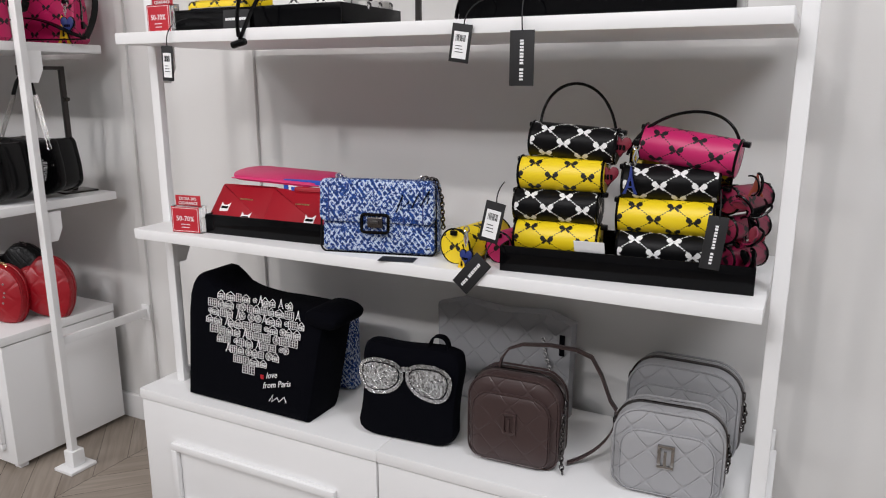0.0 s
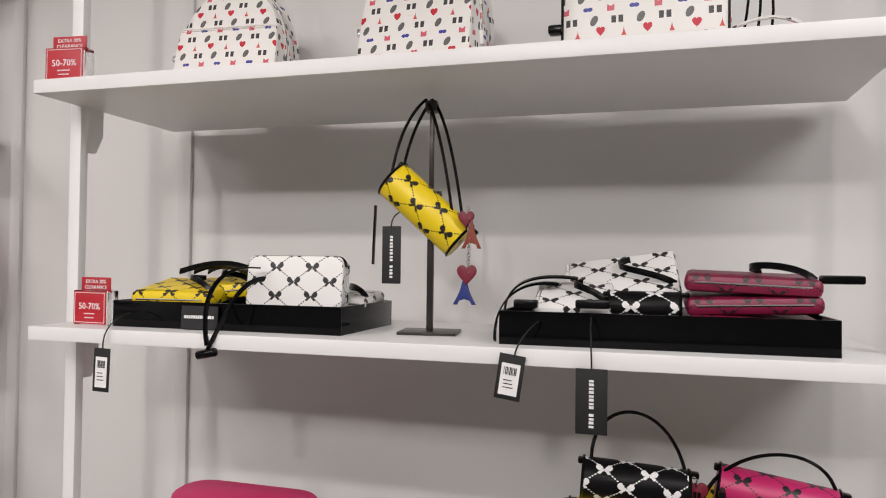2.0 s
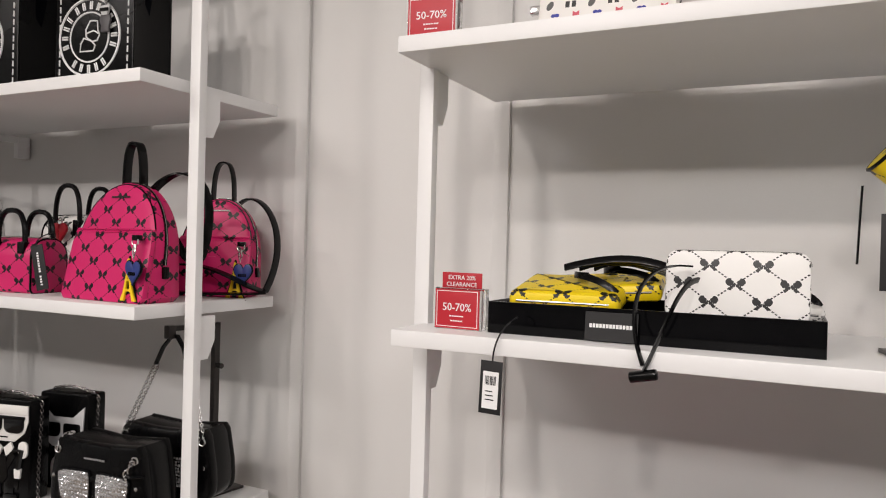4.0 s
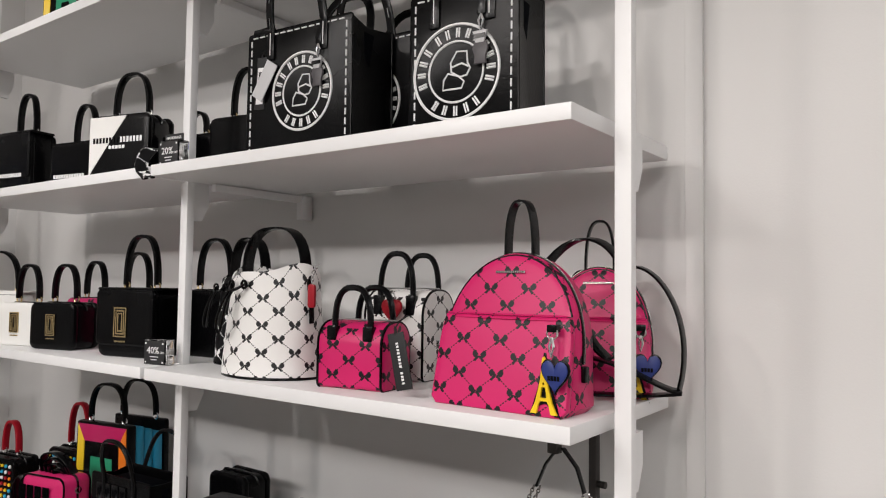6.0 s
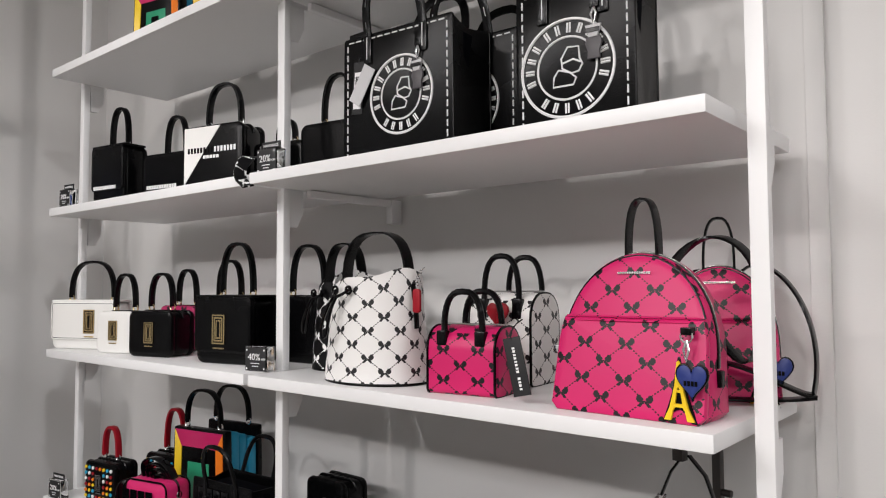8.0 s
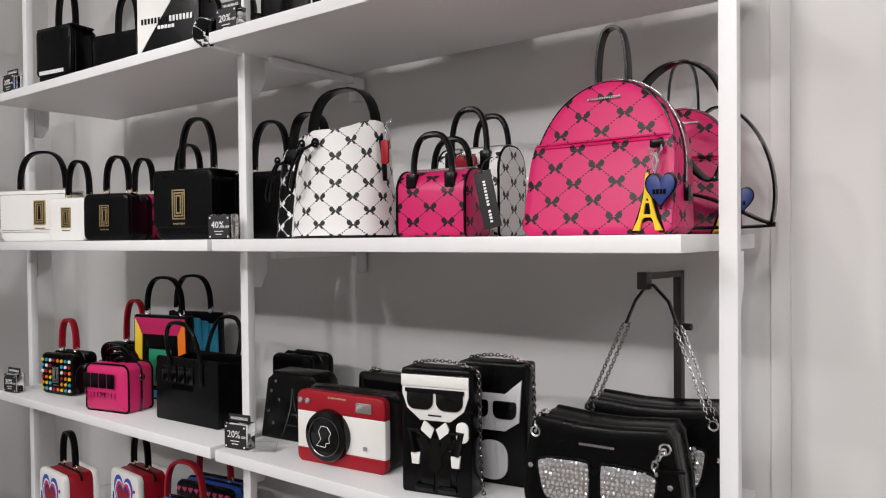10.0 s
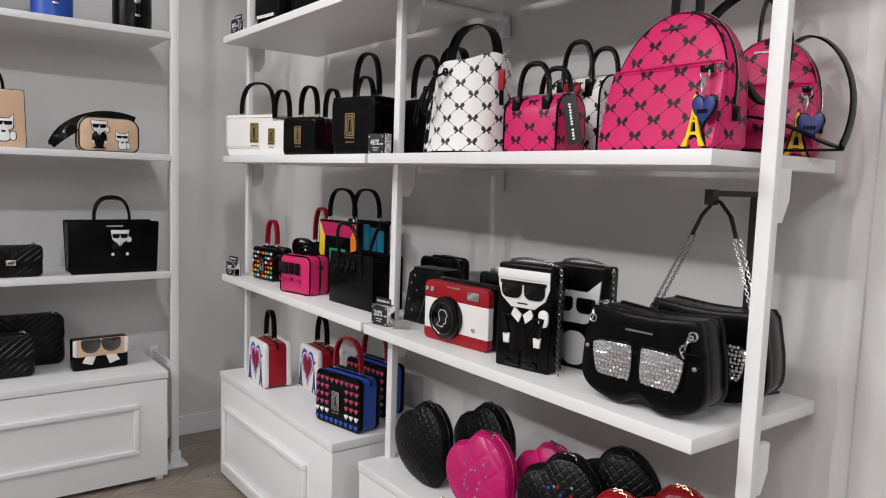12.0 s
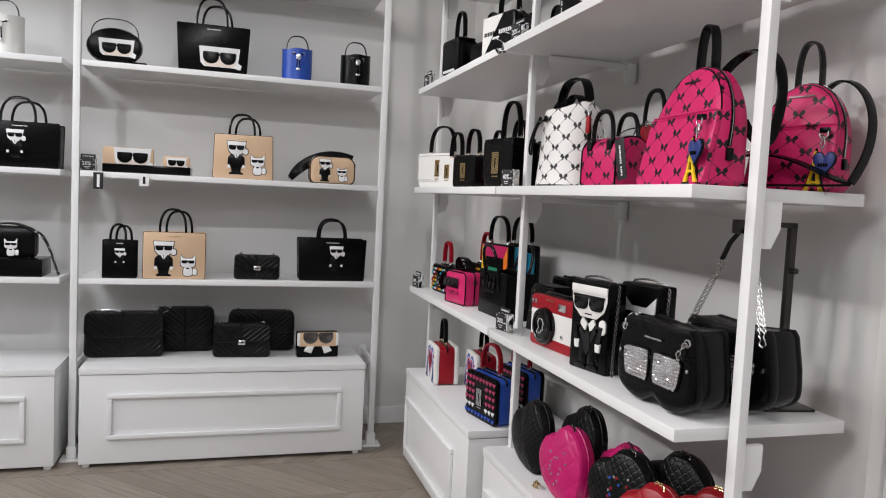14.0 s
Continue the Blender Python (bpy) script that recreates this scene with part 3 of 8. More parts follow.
def tweed():
    m = mat("blue_tweed", (0.02, 0.075, 0.31), 0.85, grain=700, bump=0.5, vary=0.2, spec=0.2)
    k = Net(m)
    u, v = k.uv()
    no = k.nt.nodes.new("ShaderNodeTexNoise")
    no.inputs["Scale"].default_value, no.inputs["Detail"].default_value = 160, 2
    tc = k.nt.nodes.new("ShaderNodeTexCoord")
    k.nt.links.new(tc.outputs["Object"], no.inputs["Vector"])
    no2 = k.nt.nodes.new("ShaderNodeTexNoise")
    no2.inputs["Scale"].default_value, no2.inputs["Detail"].default_value = 75, 3
    k.nt.links.new(tc.outputs["Object"], no2.inputs["Vector"])
    wob = k.math("MULTIPLY", k.math("SUBTRACT", no2.outputs["Fac"], 0.5), 0.0045)
    fac, dark = None, None
    for s1, s2, per, cut in ((1, 0.75, 0.0132, 0.36), (1, -0.75, 0.0132, 0.36), (1, 0.75, 0.0047, 0.62), (1, -0.75, 0.0053, 0.62)):
        p = k.math("DIVIDE", k.math("ADD", k.math("ADD", k.math("MULTIPLY", u, s1), k.math("MULTIPLY", v, s2)), wob), per)
        s = k.math("SINE", k.math("MULTIPLY", p, 6.2832))
        thread = k.math("GREATER_THAN", k.math("ADD", s, k.math("MULTIPLY", k.math("SUBTRACT", no.outputs["Fac"], 0.5), 3.4)), cut + 0.42)
        low = k.math("LESS_THAN", k.math("ADD", s, k.math("MULTIPLY", k.math("SUBTRACT", no.outputs["Fac"], 0.5), 2.0)), -0.93)
        fac = thread if fac is None else k.math("MAXIMUM", fac, k.math("MULTIPLY", thread, k.math("GREATER_THAN", no2.outputs["Fac"], 0.44)))
        dark = low if dark is None else k.math("MAXIMUM", dark, low)
    src, b = base_link(m)
    c1 = k.mix(dark, src, (0.012, 0.03, 0.12))
    k.nt.links.new(k.mix(fac, c1, (0.52, 0.60, 0.72)), b.inputs["Base Color"])
    return m


TWEED = tweed()


def motif_print():
    """White leather scattered with small red, blue, pink and dark figures in rows."""
    m = mat("white_printed_leather", (0.80, 0.78, 0.75), 0.45, grain=260, bump=0.12, vary=0.04)
    k = Net(m)
    u, v = k.uv()
    a, c = k.math("DIVIDE", u, 0.0375), k.math("DIVIDE", v, 0.0195)
    row = k.math("FLOOR", c)
    a = k.math("ADD", a, k.math("MULTIPLY", row, 0.28))
    colm = k.math("FLOOR", a)
    x = k.math("MULTIPLY", k.math("SUBTRACT", k.math("FRACT", a), 0.5), 1.9)
    y = k.math("SUBTRACT", k.math("FRACT", c), 0.5)
    odd = k.math("FLOORED_MODULO", colm, 2.0)
    band = k.math("FLOORED_MODULO", row, 4.0)
    first = k.math("COMPARE", band, 1.0, 0.2)
    third = k.math("COMPARE", band, 3.0, 0.2)
    # kinds: 0 heart, 1 tower, 2 glasses, 3 profile, 4 block letters, 5 small eared head
    kind = k.math("ADD", k.math("MULTIPLY", first, odd), k.math("MULTIPLY", third, k.math("ADD", 2.0, k.math("MULTIPLY", odd, 3.0))))
    even = k.math("SUBTRACT", 1.0, k.math("ADD", first, third))
    kind = k.math("ADD", kind, k.math("MULTIPLY", even, k.math("ADD", 3.0, odd)))
    ax = k.math("ABSOLUTE", x)
    heart_d = k.math("ADD", k.math("MULTIPLY", ax, ax), k.math("POWER", k.math("SUBTRACT", k.math("MULTIPLY", y, 1.1), k.math("MULTIPLY", k.math("SQRT", ax), 0.45)), 2.0))
    is_heart = k.math("LESS_THAN", heart_d, 0.13)
    is_tower = k.math("MULTIPLY", k.math("LESS_THAN", ax, k.math("MULTIPLY", k.math("POWER", k.math("MAXIMUM", k.math("SUBTRACT", 0.4, y), 0.0), 1.8), 0.33)), k.math("GREATER_THAN", y, -0.4))
    dots = k.math("ADD", k.math("POWER", k.math("SUBTRACT", ax, 0.17), 2.0), k.math("MULTIPLY", k.math("MULTIPLY", y, y), 1.6))
    is_glass = k.math("LESS_THAN", dots, 0.05)
    eared = k.math("MULTIPLY", k.math("LESS_THAN", ax, 0.3), k.math("MULTIPLY", k.math("GREATER_THAN", y, -0.28), k.math("LESS_THAN", y, k.math("ADD", 0.12, k.math("MULTIPLY", ax, 0.6)))))
    head = k.math("ADD", k.math("MULTIPLY", x, x), k.math("MULTIPLY", k.math("POWER", k.math("SUBTRACT", y, k.math("MULTIPLY", x, 0.5)), 2.0), 0.7))
    is_head = k.math("LESS_THAN", head, 0.11)
    block = k.math("MULTIPLY", k.math("LESS_THAN", k.math("ABSOLUTE", y), 0.30), k.math("LESS_THAN", k.math("ABSOLUTE", k.math("SUBTRACT", ax, 0.29)), 0.19))
    out, b = base_link(m)
    for i, (mask, colr) in enumerate(((is_heart, (0.55, 0.01, 0.03)), (is_tower, (0.6, 0.08, 0.07)), (is_glass, (0.03, 0.04, 0.28)), (is_head, (0.10, 0.10, 0.10)), (block, (0.03, 0.03, 0.03)), (eared, (0.62, 0.10, 0.14)))):
        sel = k.math("COMPARE", kind, float(i), 0.2)
        out = k.mix(k.math("MULTIPLY", sel, mask), out, colr)
    k.nt.links.new(out, b.inputs["Base Color"])
    return m


MOTIF = motif_print()


# ---- kinds of goods ----
def ring(c, r, wire, axis="y", bm=None):
    c = Vector(c)
    pts = []
    for i in range(12):
        a = 2 * math.pi * i / 12
        q = {"y": (math.cos(a), 0, math.sin(a)), "x": (0, math.cos(a), math.sin(a)), "z": (math.cos(a), math.sin(a), 0)}[axis]
        pts.append(c + Vector(q) * r)
    return tube(pts, wire, 5, bm, True)


def logo_plate(parent, x, z, y, w=0.022, h=0.036, metal=GOLD):
    """Dark plate framed by nested upright metal rectangles."""
    t = w * 0.085
    p = piece("logo_plate", slab(rrect(w, h, 0.001, z, cx=x, n=1), y - 0.0016, y, 0.0005), BLACKSM, parent, "small rectangular logo plate of nested metal frames")
    c = z + h / 2
    for k in (0.0, 0.15, 0.30):
        bm = bmesh.new()
        a, b = w * (0.5 - k), h * (0.5 - k * 0.62)
        for q in ((x - a, x - a + t, c - b, c + b), (x + a - t, x + a, c - b, c + b), (x - a + t, x + a - t, c + b - t, c + b), (x - a + t, x + a - t, c - b, c - b + t)):
            box(q[0], q[1], y - 0.0032, y - 0.0016, q[2], q[3], 0, bm)
        piece("frame", bm, metal, p)
    piece("name_bar", bars(x - w * 0.45, x + w * 0.45, z - h * 0.17, h * 0.055, y - 0.0006, 9), metal, p)


def handle(parent, x0, x1, z0, h, y, w=0.018, t=0.006, material=BLACKSM, metal=SILVER, dy=0.0, rings=True, label=""):
    hd = piece("handle", sweep(arch(x0 * 1.12, x1 * 1.12, z0 + 0.012, h * 1.18 - 0.012, y, dy=dy), w, t * 1.5), material, parent, label)
    if rings:
        for x in (x0, x1):
            piece("handle_ring", ring((x * 1.1, y, z0 + 0.008), 0.010, 0.0025, "y"), metal, hd)
    return hd


def top_handle_bag(m, w, h, d, body, gusset, label, hw=0.5, hh=0.1, hmat=BLACKSM, flap=0.0, flap_mat=None, logo=None, taper=0.0, metal=GOLD, bar=0, group="", name="handbag", hthick=0.02):
    """Stiff bag with one arched handle, side gussets and, if wanted, a flap."""
    t = thing(name, m, label, "handbag", group)
    cr = min(0.024, h * 0.16)
    piece("body", slab(rrect(w, h, cr, 0, taper=taper), 0, d * 0.2, 0.008, 0.002), body, t)
    piece("back_panel", slab(rrect(w, h, cr, 0, taper=taper), d * 0.8, d, 0.008), body, t)
    piece("gusset", slab(rrect(w - 0.006, h - 0.006, cr, 0.002, taper=taper), d * 0.19, d * 0.81, 0.003), gusset, t)
    if flap:
        o = rrect(w + 0.002, h * flap, 0.016, h * (1 - flap) - 0.002, top=0.014, taper=taper * flap)
        f = piece("flap", slab(o, -0.006, 0.004, 0.003, 0.001), flap_mat or body, t)
        piece("flap_welt", tube([(x, -0.006, z) for x, z in inset(o, 0.007)], 0.0009, 4, None, True), BLACKSM if body is WHITEL else body, f)
        piece("flap_top", slab(rrect(w + 0.002, 0.008, 0.003, h - 0.004, taper=0), -0.003, d * 0.9, 0.003), flap_mat or body, t)
    else:
        piece("welt", tube([(x, 0.0015, z) for x, z in rrect(w - 0.018, h - 0.02, cr, 0.010, taper=taper)], 0.0016, 5, None, True), BLACKSM if body is WHITEL else body, t)
        piece("zip", tube([(x, d * 0.5, z) for x, z in rrect(w - 0.004, h - 0.004, cr, 0.002, taper=taper) if z > h * 0.5], 0.004, 6), BLACKSM, t)
    if hh > 0.01:
        handle(t, -w * hw / 2, w * hw / 2, h, hh, d * 0.5, hthick, 0.006, hmat, metal)
    if logo:
        lx, lz, lw = logo
        logo_plate(t, lx, lz, -0.0065 if flap else -0.002, lw, lw * 1.75, metal)
    if bar:
        piece("name_bar", bars(-w * 0.4, w * 0.32, h * 0.26, 0.012, -0.0078 if flap else -0.003, bar), PRINT, t, "small white name marks")
    return t


def tote(m, w, h, d, body, label, hh=0.12, hw=0.42, hmat=BLACKSM, taper=0.03, stitch=False, hthick=0.014, group="", hround=False, inner=False):
    """Tote with an open top and two arched handles."""
    t = thing("tote_bag", m, label, "tote bag", group)
    o = rrect(w, h, 0.008, 0, taper=taper)
    piece("front_panel", slab(o, 0, 0.007, 0.003), body, t)
    piece("back_panel", slab(o, d - 0.007, d, 0.003), body, t)
    for s in (-1, 1):
        bm = bmesh.new()
        xs = s * (w / 2 - 0.002)
        k = 1 - taper
        pts = [(xs, 0.005, 0.003), (xs - s * 0.004, d * 0.5, 0.003), (xs, d - 0.005, 0.003), (xs * k, d - 0.005, h - 0.006), (xs * k - s * 0.014, d * 0.5, h - 0.012), (xs * k, 0.005, h - 0.006)]
        a = [bm.verts.new(p) for p in pts]
        b = [bm.verts.new((p[0] - s * 0.004, p[1], p[2])) for p in pts]
        for q in ((0, 1, 4, 5), (1, 2, 3, 4)):
            bm.faces.new([a[i] for i in q]), bm.faces.new([b[i] for i in q][::-1])
        for i in range(6):
            bm.faces.new((a[i], a[(i + 1) % 6], b[(i + 1) % 6], b[i]))
        piece("side_panel", bm, body, t)
    piece("base", box(-w / 2 + 0.006, w / 2 - 0.006, 0.004, d - 0.004, 0, 0.006, 0.002), body, t)
    piece("lining", box(-w / 2 * (1 - taper) + 0.012, w / 2 * (1 - taper) - 0.012, 0.008, d - 0.008, 0.006, h - 0.025, 0.002), VELVET, t)
    for y in ((0.012, d - 0.012) if inner else (-0.002, d + 0.002)):
        x = w * hw / 2
        sh, up = ((-0.010, 1.0) if y < 0.013 else (0.014, 0.9)) if inner else (0.0, 1.0)
        pts = [(sh - x, y, h - 0.055)] + arch(sh - x, sh + x, h - 0.005, hh * up, y, dy=(0.0 if inner else 0.028) if y > 0.013 else (0.012 if inner else -0.022)) + [(sh + x, y, h - 0.055)]
        bm = tube(pts, hthick * 0.45, 8) if hround else sweep(pts, 0.006, hthick, (0, 1, 0))
        hd = piece("handle", bm, hmat, t)
        if not inner:
            for s in (-1, 1):
                piece("handle_tab", box(s * x - hthick * 0.55, s * x + hthick * 0.55, y - 0.003, y + 0.003, h - 0.07, h - 0.005, 0.002), hmat, hd)
    if inner:
        piece("name_bar", bars(-w * 0.10, w * 0.10, h * 0.90, 0.004, -0.0006, 12), GOLD if body is BEIGE else PRINT, t)
        piece("edge_line", tube([(x, 0.0012, z) for x, z in o], 0.0014, 4, None, True), hmat, t)
    if stitch:
        bm = bmesh.new()
        def run(x0, z0, x1, z1):
            L = math.hypot(x1 - x0, z1 - z0)
            k = int(L / 0.02)
            for i in range(k):
                a, b = (i + 0.12) / k, (i + 0.8) / k
                p, q = Vector((x0 + (x1 - x0) * a, -0.001, z0 + (z1 - z0) * a)), Vector((x0 + (x1 - x0) * b, -0.001, z0 + (z1 - z0) * b))
                tube([p, q], 0.0018, 5, bm)
        for s in (-1, 1):
            run(s * (w / 2 - 0.016), 0.01, s * (w / 2 * (1 - taper) - 0.014), h - 0.014)
        run(-w / 2 * (1 - taper) + 0.016, h - 0.012, w / 2 * (1 - taper) - 0.016, h - 0.012)
        for s in (-1, 1):
            x = s * w * hw / 2
            tube([(x, -0.0055, h - 0.06), (x, -0.0055, h - 0.01)], 0.0013, 4, bm)
            run2 = arch(-w * hw / 2, w * hw / 2, h - 0.005, hh, -0.0055, dy=-0.022)
            for i in range(0, len(run2) - 1, 2):
                tube([run2[i], Vector(run2[i]).lerp(Vector(run2[i + 1]), 0.8)], 0.0013, 4, bm)
        tagged(piece("saddle_stitching", bm, PRINT, t, "thick white saddle stitches"), kind="stuff")
    return t


def emblem(parent, x, z, s, y, cat=False):
    """Plain applied figure: pale plate with dark lenses over a small suited or eared block, on a dark outline."""
    def o(*pts):
        return [(x + a * s, z + b * s) for a, b in pts]
    if cat:
        head = o((-.30, .50), (-.20, .42), (.20, .42), (.30, .50), (.31, .96), (.17, .80), (-.17, .80), (-.31, .96))
        g = piece("emblem", slab(head, y - 0.0022, y, 0.0008), PRINT, parent, "pale eared figure in plain shapes")
        piece("outline", slab(inset(head, -s * 0.028), y - 0.0012, y + 0.001, 0.0), BLACKSM, g)
        blk = rrect(s * 0.40, s * 0.42, s * 0.14, z + s * 0.02, cx=x, n=4, taper=0.12)
        piece("block", slab(blk, y - 0.0020, y, 0.0006), PRINT, g)
        piece("outline", slab(inset(blk, -s * 0.028), y - 0.0010, y + 0.001, 0.0), BLACKSM, g)
        tail = rrect(s * 0.17, s * 0.30, s * 0.08, z + s * 0.06, cx=x + s * 0.29, n=4)
        piece("tail", slab(tail, y - 0.0016, y, 0.0006), PRINT, g)
        piece("outline", slab(inset(tail, -s * 0.025), y - 0.0008, y + 0.001, 0.0), BLACKSM, g)
        piece("tie", slab(o((-.05, .40), (.05, .40), (.07, .33), (-.07, .33)), y - 0.003, y - 0.001, 0.0), BLACKSM, g)
        zz, lw = 0.58, 0.25
    else:
        head = o((-.13, .60), (.13, .60), (.22, .70), (.27, .98), (-.27, .98), (-.22, .70))
        g = piece("emblem", slab(head, y - 0.0022, y, 0.0008), PRINT, parent, "pale suited figure in plain shapes")
        piece("outline", slab(inset(head, -s * 0.025), y - 0.0012, y + 0.001, 0.0), BLACKSM, g)
        tail = rrect(s * 0.14, s * 0.17, s * 0.06, z + s * 0.60, cx=x + s * 0.26, n=4)
        piece("ponytail", slab(tail, y - 0.0018, y, 0.0006), PRINT, g)
        piece("outline", slab(inset(tail, -s * 0.022), y - 0.0009, y + 0.001, 0.0), BLACKSM, g)
        piece("block", slab(o((-.20, .0), (.20, .0), (.20, .05), (.13, .07), (.15, .22), (.25, .24), (.24, .50), (.15, .60), (-.15, .60), (-.24, .50), (-.25, .24), (-.15, .22), (-.13, .07), (-.20, .05)), y - 0.0018, y, 0.0006), BLACKSM, g)
        for q in (-1, 1):
            piece("collar", slab(o(*((q * .01, .48), (q * .09, .60), (q * .01, .60)) if q < 0 else ((q * .01, .48), (q * .01, .60), (q * .09, .60))), y - 0.003, y - 0.001, 0.0), PRINT, g)
            piece("cuff", slab(rrect(s * 0.08, s * 0.09, s * 0.02, z + s * 0.19, cx=x + q * s * 0.21, n=2), y - 0.0028, y, 0.0005), PRINT, g)
        zz, lw = 0.73, 0.21
    piece("lens_bar", box(x - s * lw * 1.05, x + s * lw * 1.05, y - 0.0034, y - 0.0018, z + s * (zz + 0.10), z + s * (zz + 0.135)), BLACKSM, g)
    for q in (-1, 1):
        piece("lens", slab(rrect(s * lw, s * 0.13, s * 0.06, z + s * zz, cx=x + q * s * lw * 0.56, n=3, top=s * 0.012), y - 0.0036, y - 0.0015, 0.0006), BLACKSM, g)


def glasses(parent, x, z, w, y, frame_mat, lens_mat, plate=None, aviator=False, crystals=False):
    """Applied pair of glasses."""
    h = w * 0.36
    g = None
    if plate:
        zt, zb = z + h * 1.42, z - h * 0.25
        g = piece("plate", slab([(x - w * 0.44, zb), (x + w * 0.44, zb), (x + w * 0.62, zb - h * 0.12), (x + w * 0.66, zb + h * 0.25), (x + w * 0.55, zb + h * 0.45), (x + w * 0.60, zt), (x - w * 0.60, zt), (x - w * 0.55, zb + h * 0.3)], y - 0.0012, y, 0.0), plate, parent, "pale plate behind the lenses")
        piece("cheek", slab([(x - w * 0.40, zb + h * 0.02), (x + w * 0.40, zb + h * 0.02), (x + w * 0.50, zb + h * 0.7), (x - w * 0.50, zb + h * 0.7)], y - 0.0018, y, 0.0), SKIN, g)
    for q in (-1, 1):
        o = rrect(w * 0.47, h, h * 0.62, z, top=h * 0.12, cx=x + q * w * 0.25, n=6)
        if crystals:
            k_ = [(-0.19, 0.0), (0.13, -0.02), (0.20, 0.12), (0.245, 0.80), (0.22, 0.94), (0.10, 1.0), (-0.19, 1.03), (-0.225, 0.92), (-0.225, 0.2)]
            o = [(x + q * (w * 0.25 + a * w), z + b * h) for a, b in k_]
            o = soft(o if q > 0 else o[::-1], 1)
        if aviator:
            o = []
            for i in range(32):
                a = 2 * math.pi * i / 32
                c_, s_ = math.cos(a) * q, math.sin(a)
                o.append((x + q * w * 0.255 + math.copysign(abs(c_) ** 0.85, c_) * w * 0.245 * q, z + h * 0.56 + (0.44 * abs(s_) ** 0.8 if s_ > 0 else -0.62 * abs(s_) * (1 + 0.22 * c_)) * h))
        fr = piece("glasses_frame", slab(o, y - 0.003, y, 0.001), frame_mat, g or parent)
        if crystals:
            lay = bmesh.new()
            io = inset(o, h * 0.06)
            zs = [p[1] for p in io]
            n_ = 9
            step = (max(zs) - min(zs)) / n_
            for j in range(n_):
                zz = min(zs) + (j + 0.5) * step
                xs = [a[0] + (b[0] - a[0]) * (zz - a[1]) / (b[1] - a[1]) for a, b in zip(io, io[1:] + io[:1]) if (a[1] - zz) * (b[1] - zz) < 0]
                if len(xs) < 2:
                    continue
                k_ = max(1, int((max(xs) - min(xs)) / step))
                for i in range(k_):
                    xx = min(xs) + (i + 0.5) * (max(xs) - min(xs)) / k_
                    jit = math.sin(37.0 * i + 91.0 * j)
                    bmesh.ops.create_icosphere(lay, subdivisions=1, radius=step * (0.47 + 0.10 * jit), matrix=Matrix.Translation((xx + step * 0.12 * jit, y - 0.0035, zz + step * 0.1 * math.cos(53.0 * i + 17.0 * j))) @ Matrix.Rotation(jit * 3, 4, "X"))
            piece("lens", slab(io, y - 0.0042, y - 0.002, 0.0008), SILVER, fr)
            tagged(piece("crystal_paving", lay, RHINE, fr, "rows of clear round crystals", smooth=False), kind="stuff")
            continue
        if aviator:
            piece("lens_gap", slab(inset(o, h * 0.11), y - 0.0038, y - 0.002, 0.0006), VELVET, fr)
        piece("lens", slab(inset(o, h * (0.135 if aviator else 0.13)), y - 0.0045, y - 0.002, 0.001, 0.0015), lens_mat, fr)
    piece("bridge", box(x - w * 0.06, x + w * 0.06, y - 0.003, y, z + h * 0.7, z + h * 0.84, 0.0006), frame_mat, g or parent)


def camera_bag(m, w, h, d, body, label, trim=None, pocket=0.62, r=0.035, strap=None, metal=GUNMET, logo=True, group="", plate_w=0.034, pw=0.84):
    """Rounded zip bag with a front pocket."""
    t = thing("camera_bag", m, label, "handbag", group)
    trim = trim or body
    piece("body", slab(rrect(w, h, r, 0, top=r * 1.7, n=7), 0, d, 0.018, 0.006), body, t)
    o = rrect(w * 0.985, h * 0.99, r, h * 0.005, top=r * 1.7, n=7)
    for y in (0.006, d * 0.5, d - 0.006):
        piece("piping" if y != d * 0.5 else "zip", tube([(x, y, z) for x, z in (o if y != d * 0.5 else rrect(w * 1.006, h * 1.006, r, 0, top=r * 1.7, n=7))], 0.0028 if y != d * 0.5 else 0.004, 5, None, True), trim if y != d * 0.5 else metal, t)
    if pocket:
        pk = piece("front_pocket", slab(rrect(w * pw, h * pocket, r * 0.8, h * 0.05, top=r * 1.25, n=6), -0.016, 0.004, 0.010, 0.003), body, t)
        piece("pocket_piping", tube([(x, -0.012, z) for x, z in rrect(w * pw, h * pocket, r * 0.8, h * 0.05, top=r * 1.25, n=6)], 0.0018, 5, None, True), trim, pk)
    if logo:
        z0, ph, tk = h * 0.40, plate_w * 1.55, plate_w * 0.2
        bm = bmesh.new()
        for q in ((-0.5, 0.5, ph - tk, ph), (-0.5, 0.5, 0, tk), (-0.5, -0.5 + 0.2, tk, ph - tk), (0.5 - 0.2, 0.5, tk, ph - tk)):
            box(q[0] * plate_w, q[1] * plate_w, -0.024, -0.018, z0 + q[2], z0 + q[3], 0.0008, bm)
        box(-0.12 * plate_w, 0.04 * plate_w, -0.023, -0.018, z0 + tk, z0 + ph * 0.72, 0, bm)
        piece("logo_frame", bm, PLATE if body is not BROWN else BROWN, t, "open rectangular logo frame")
    for s in (-1, 1):
        piece("strap_ring", ring((s * (w / 2 + 0.004), d / 2, h * 0.72), 0.009, 0.002, "x"), metal, t)
    if strap:
        piece("strap", sweep(strap, 0.017, 0.005, (0, 1, 0)), BLACKSM if body is not BROWN else BROWN, t)
    return t


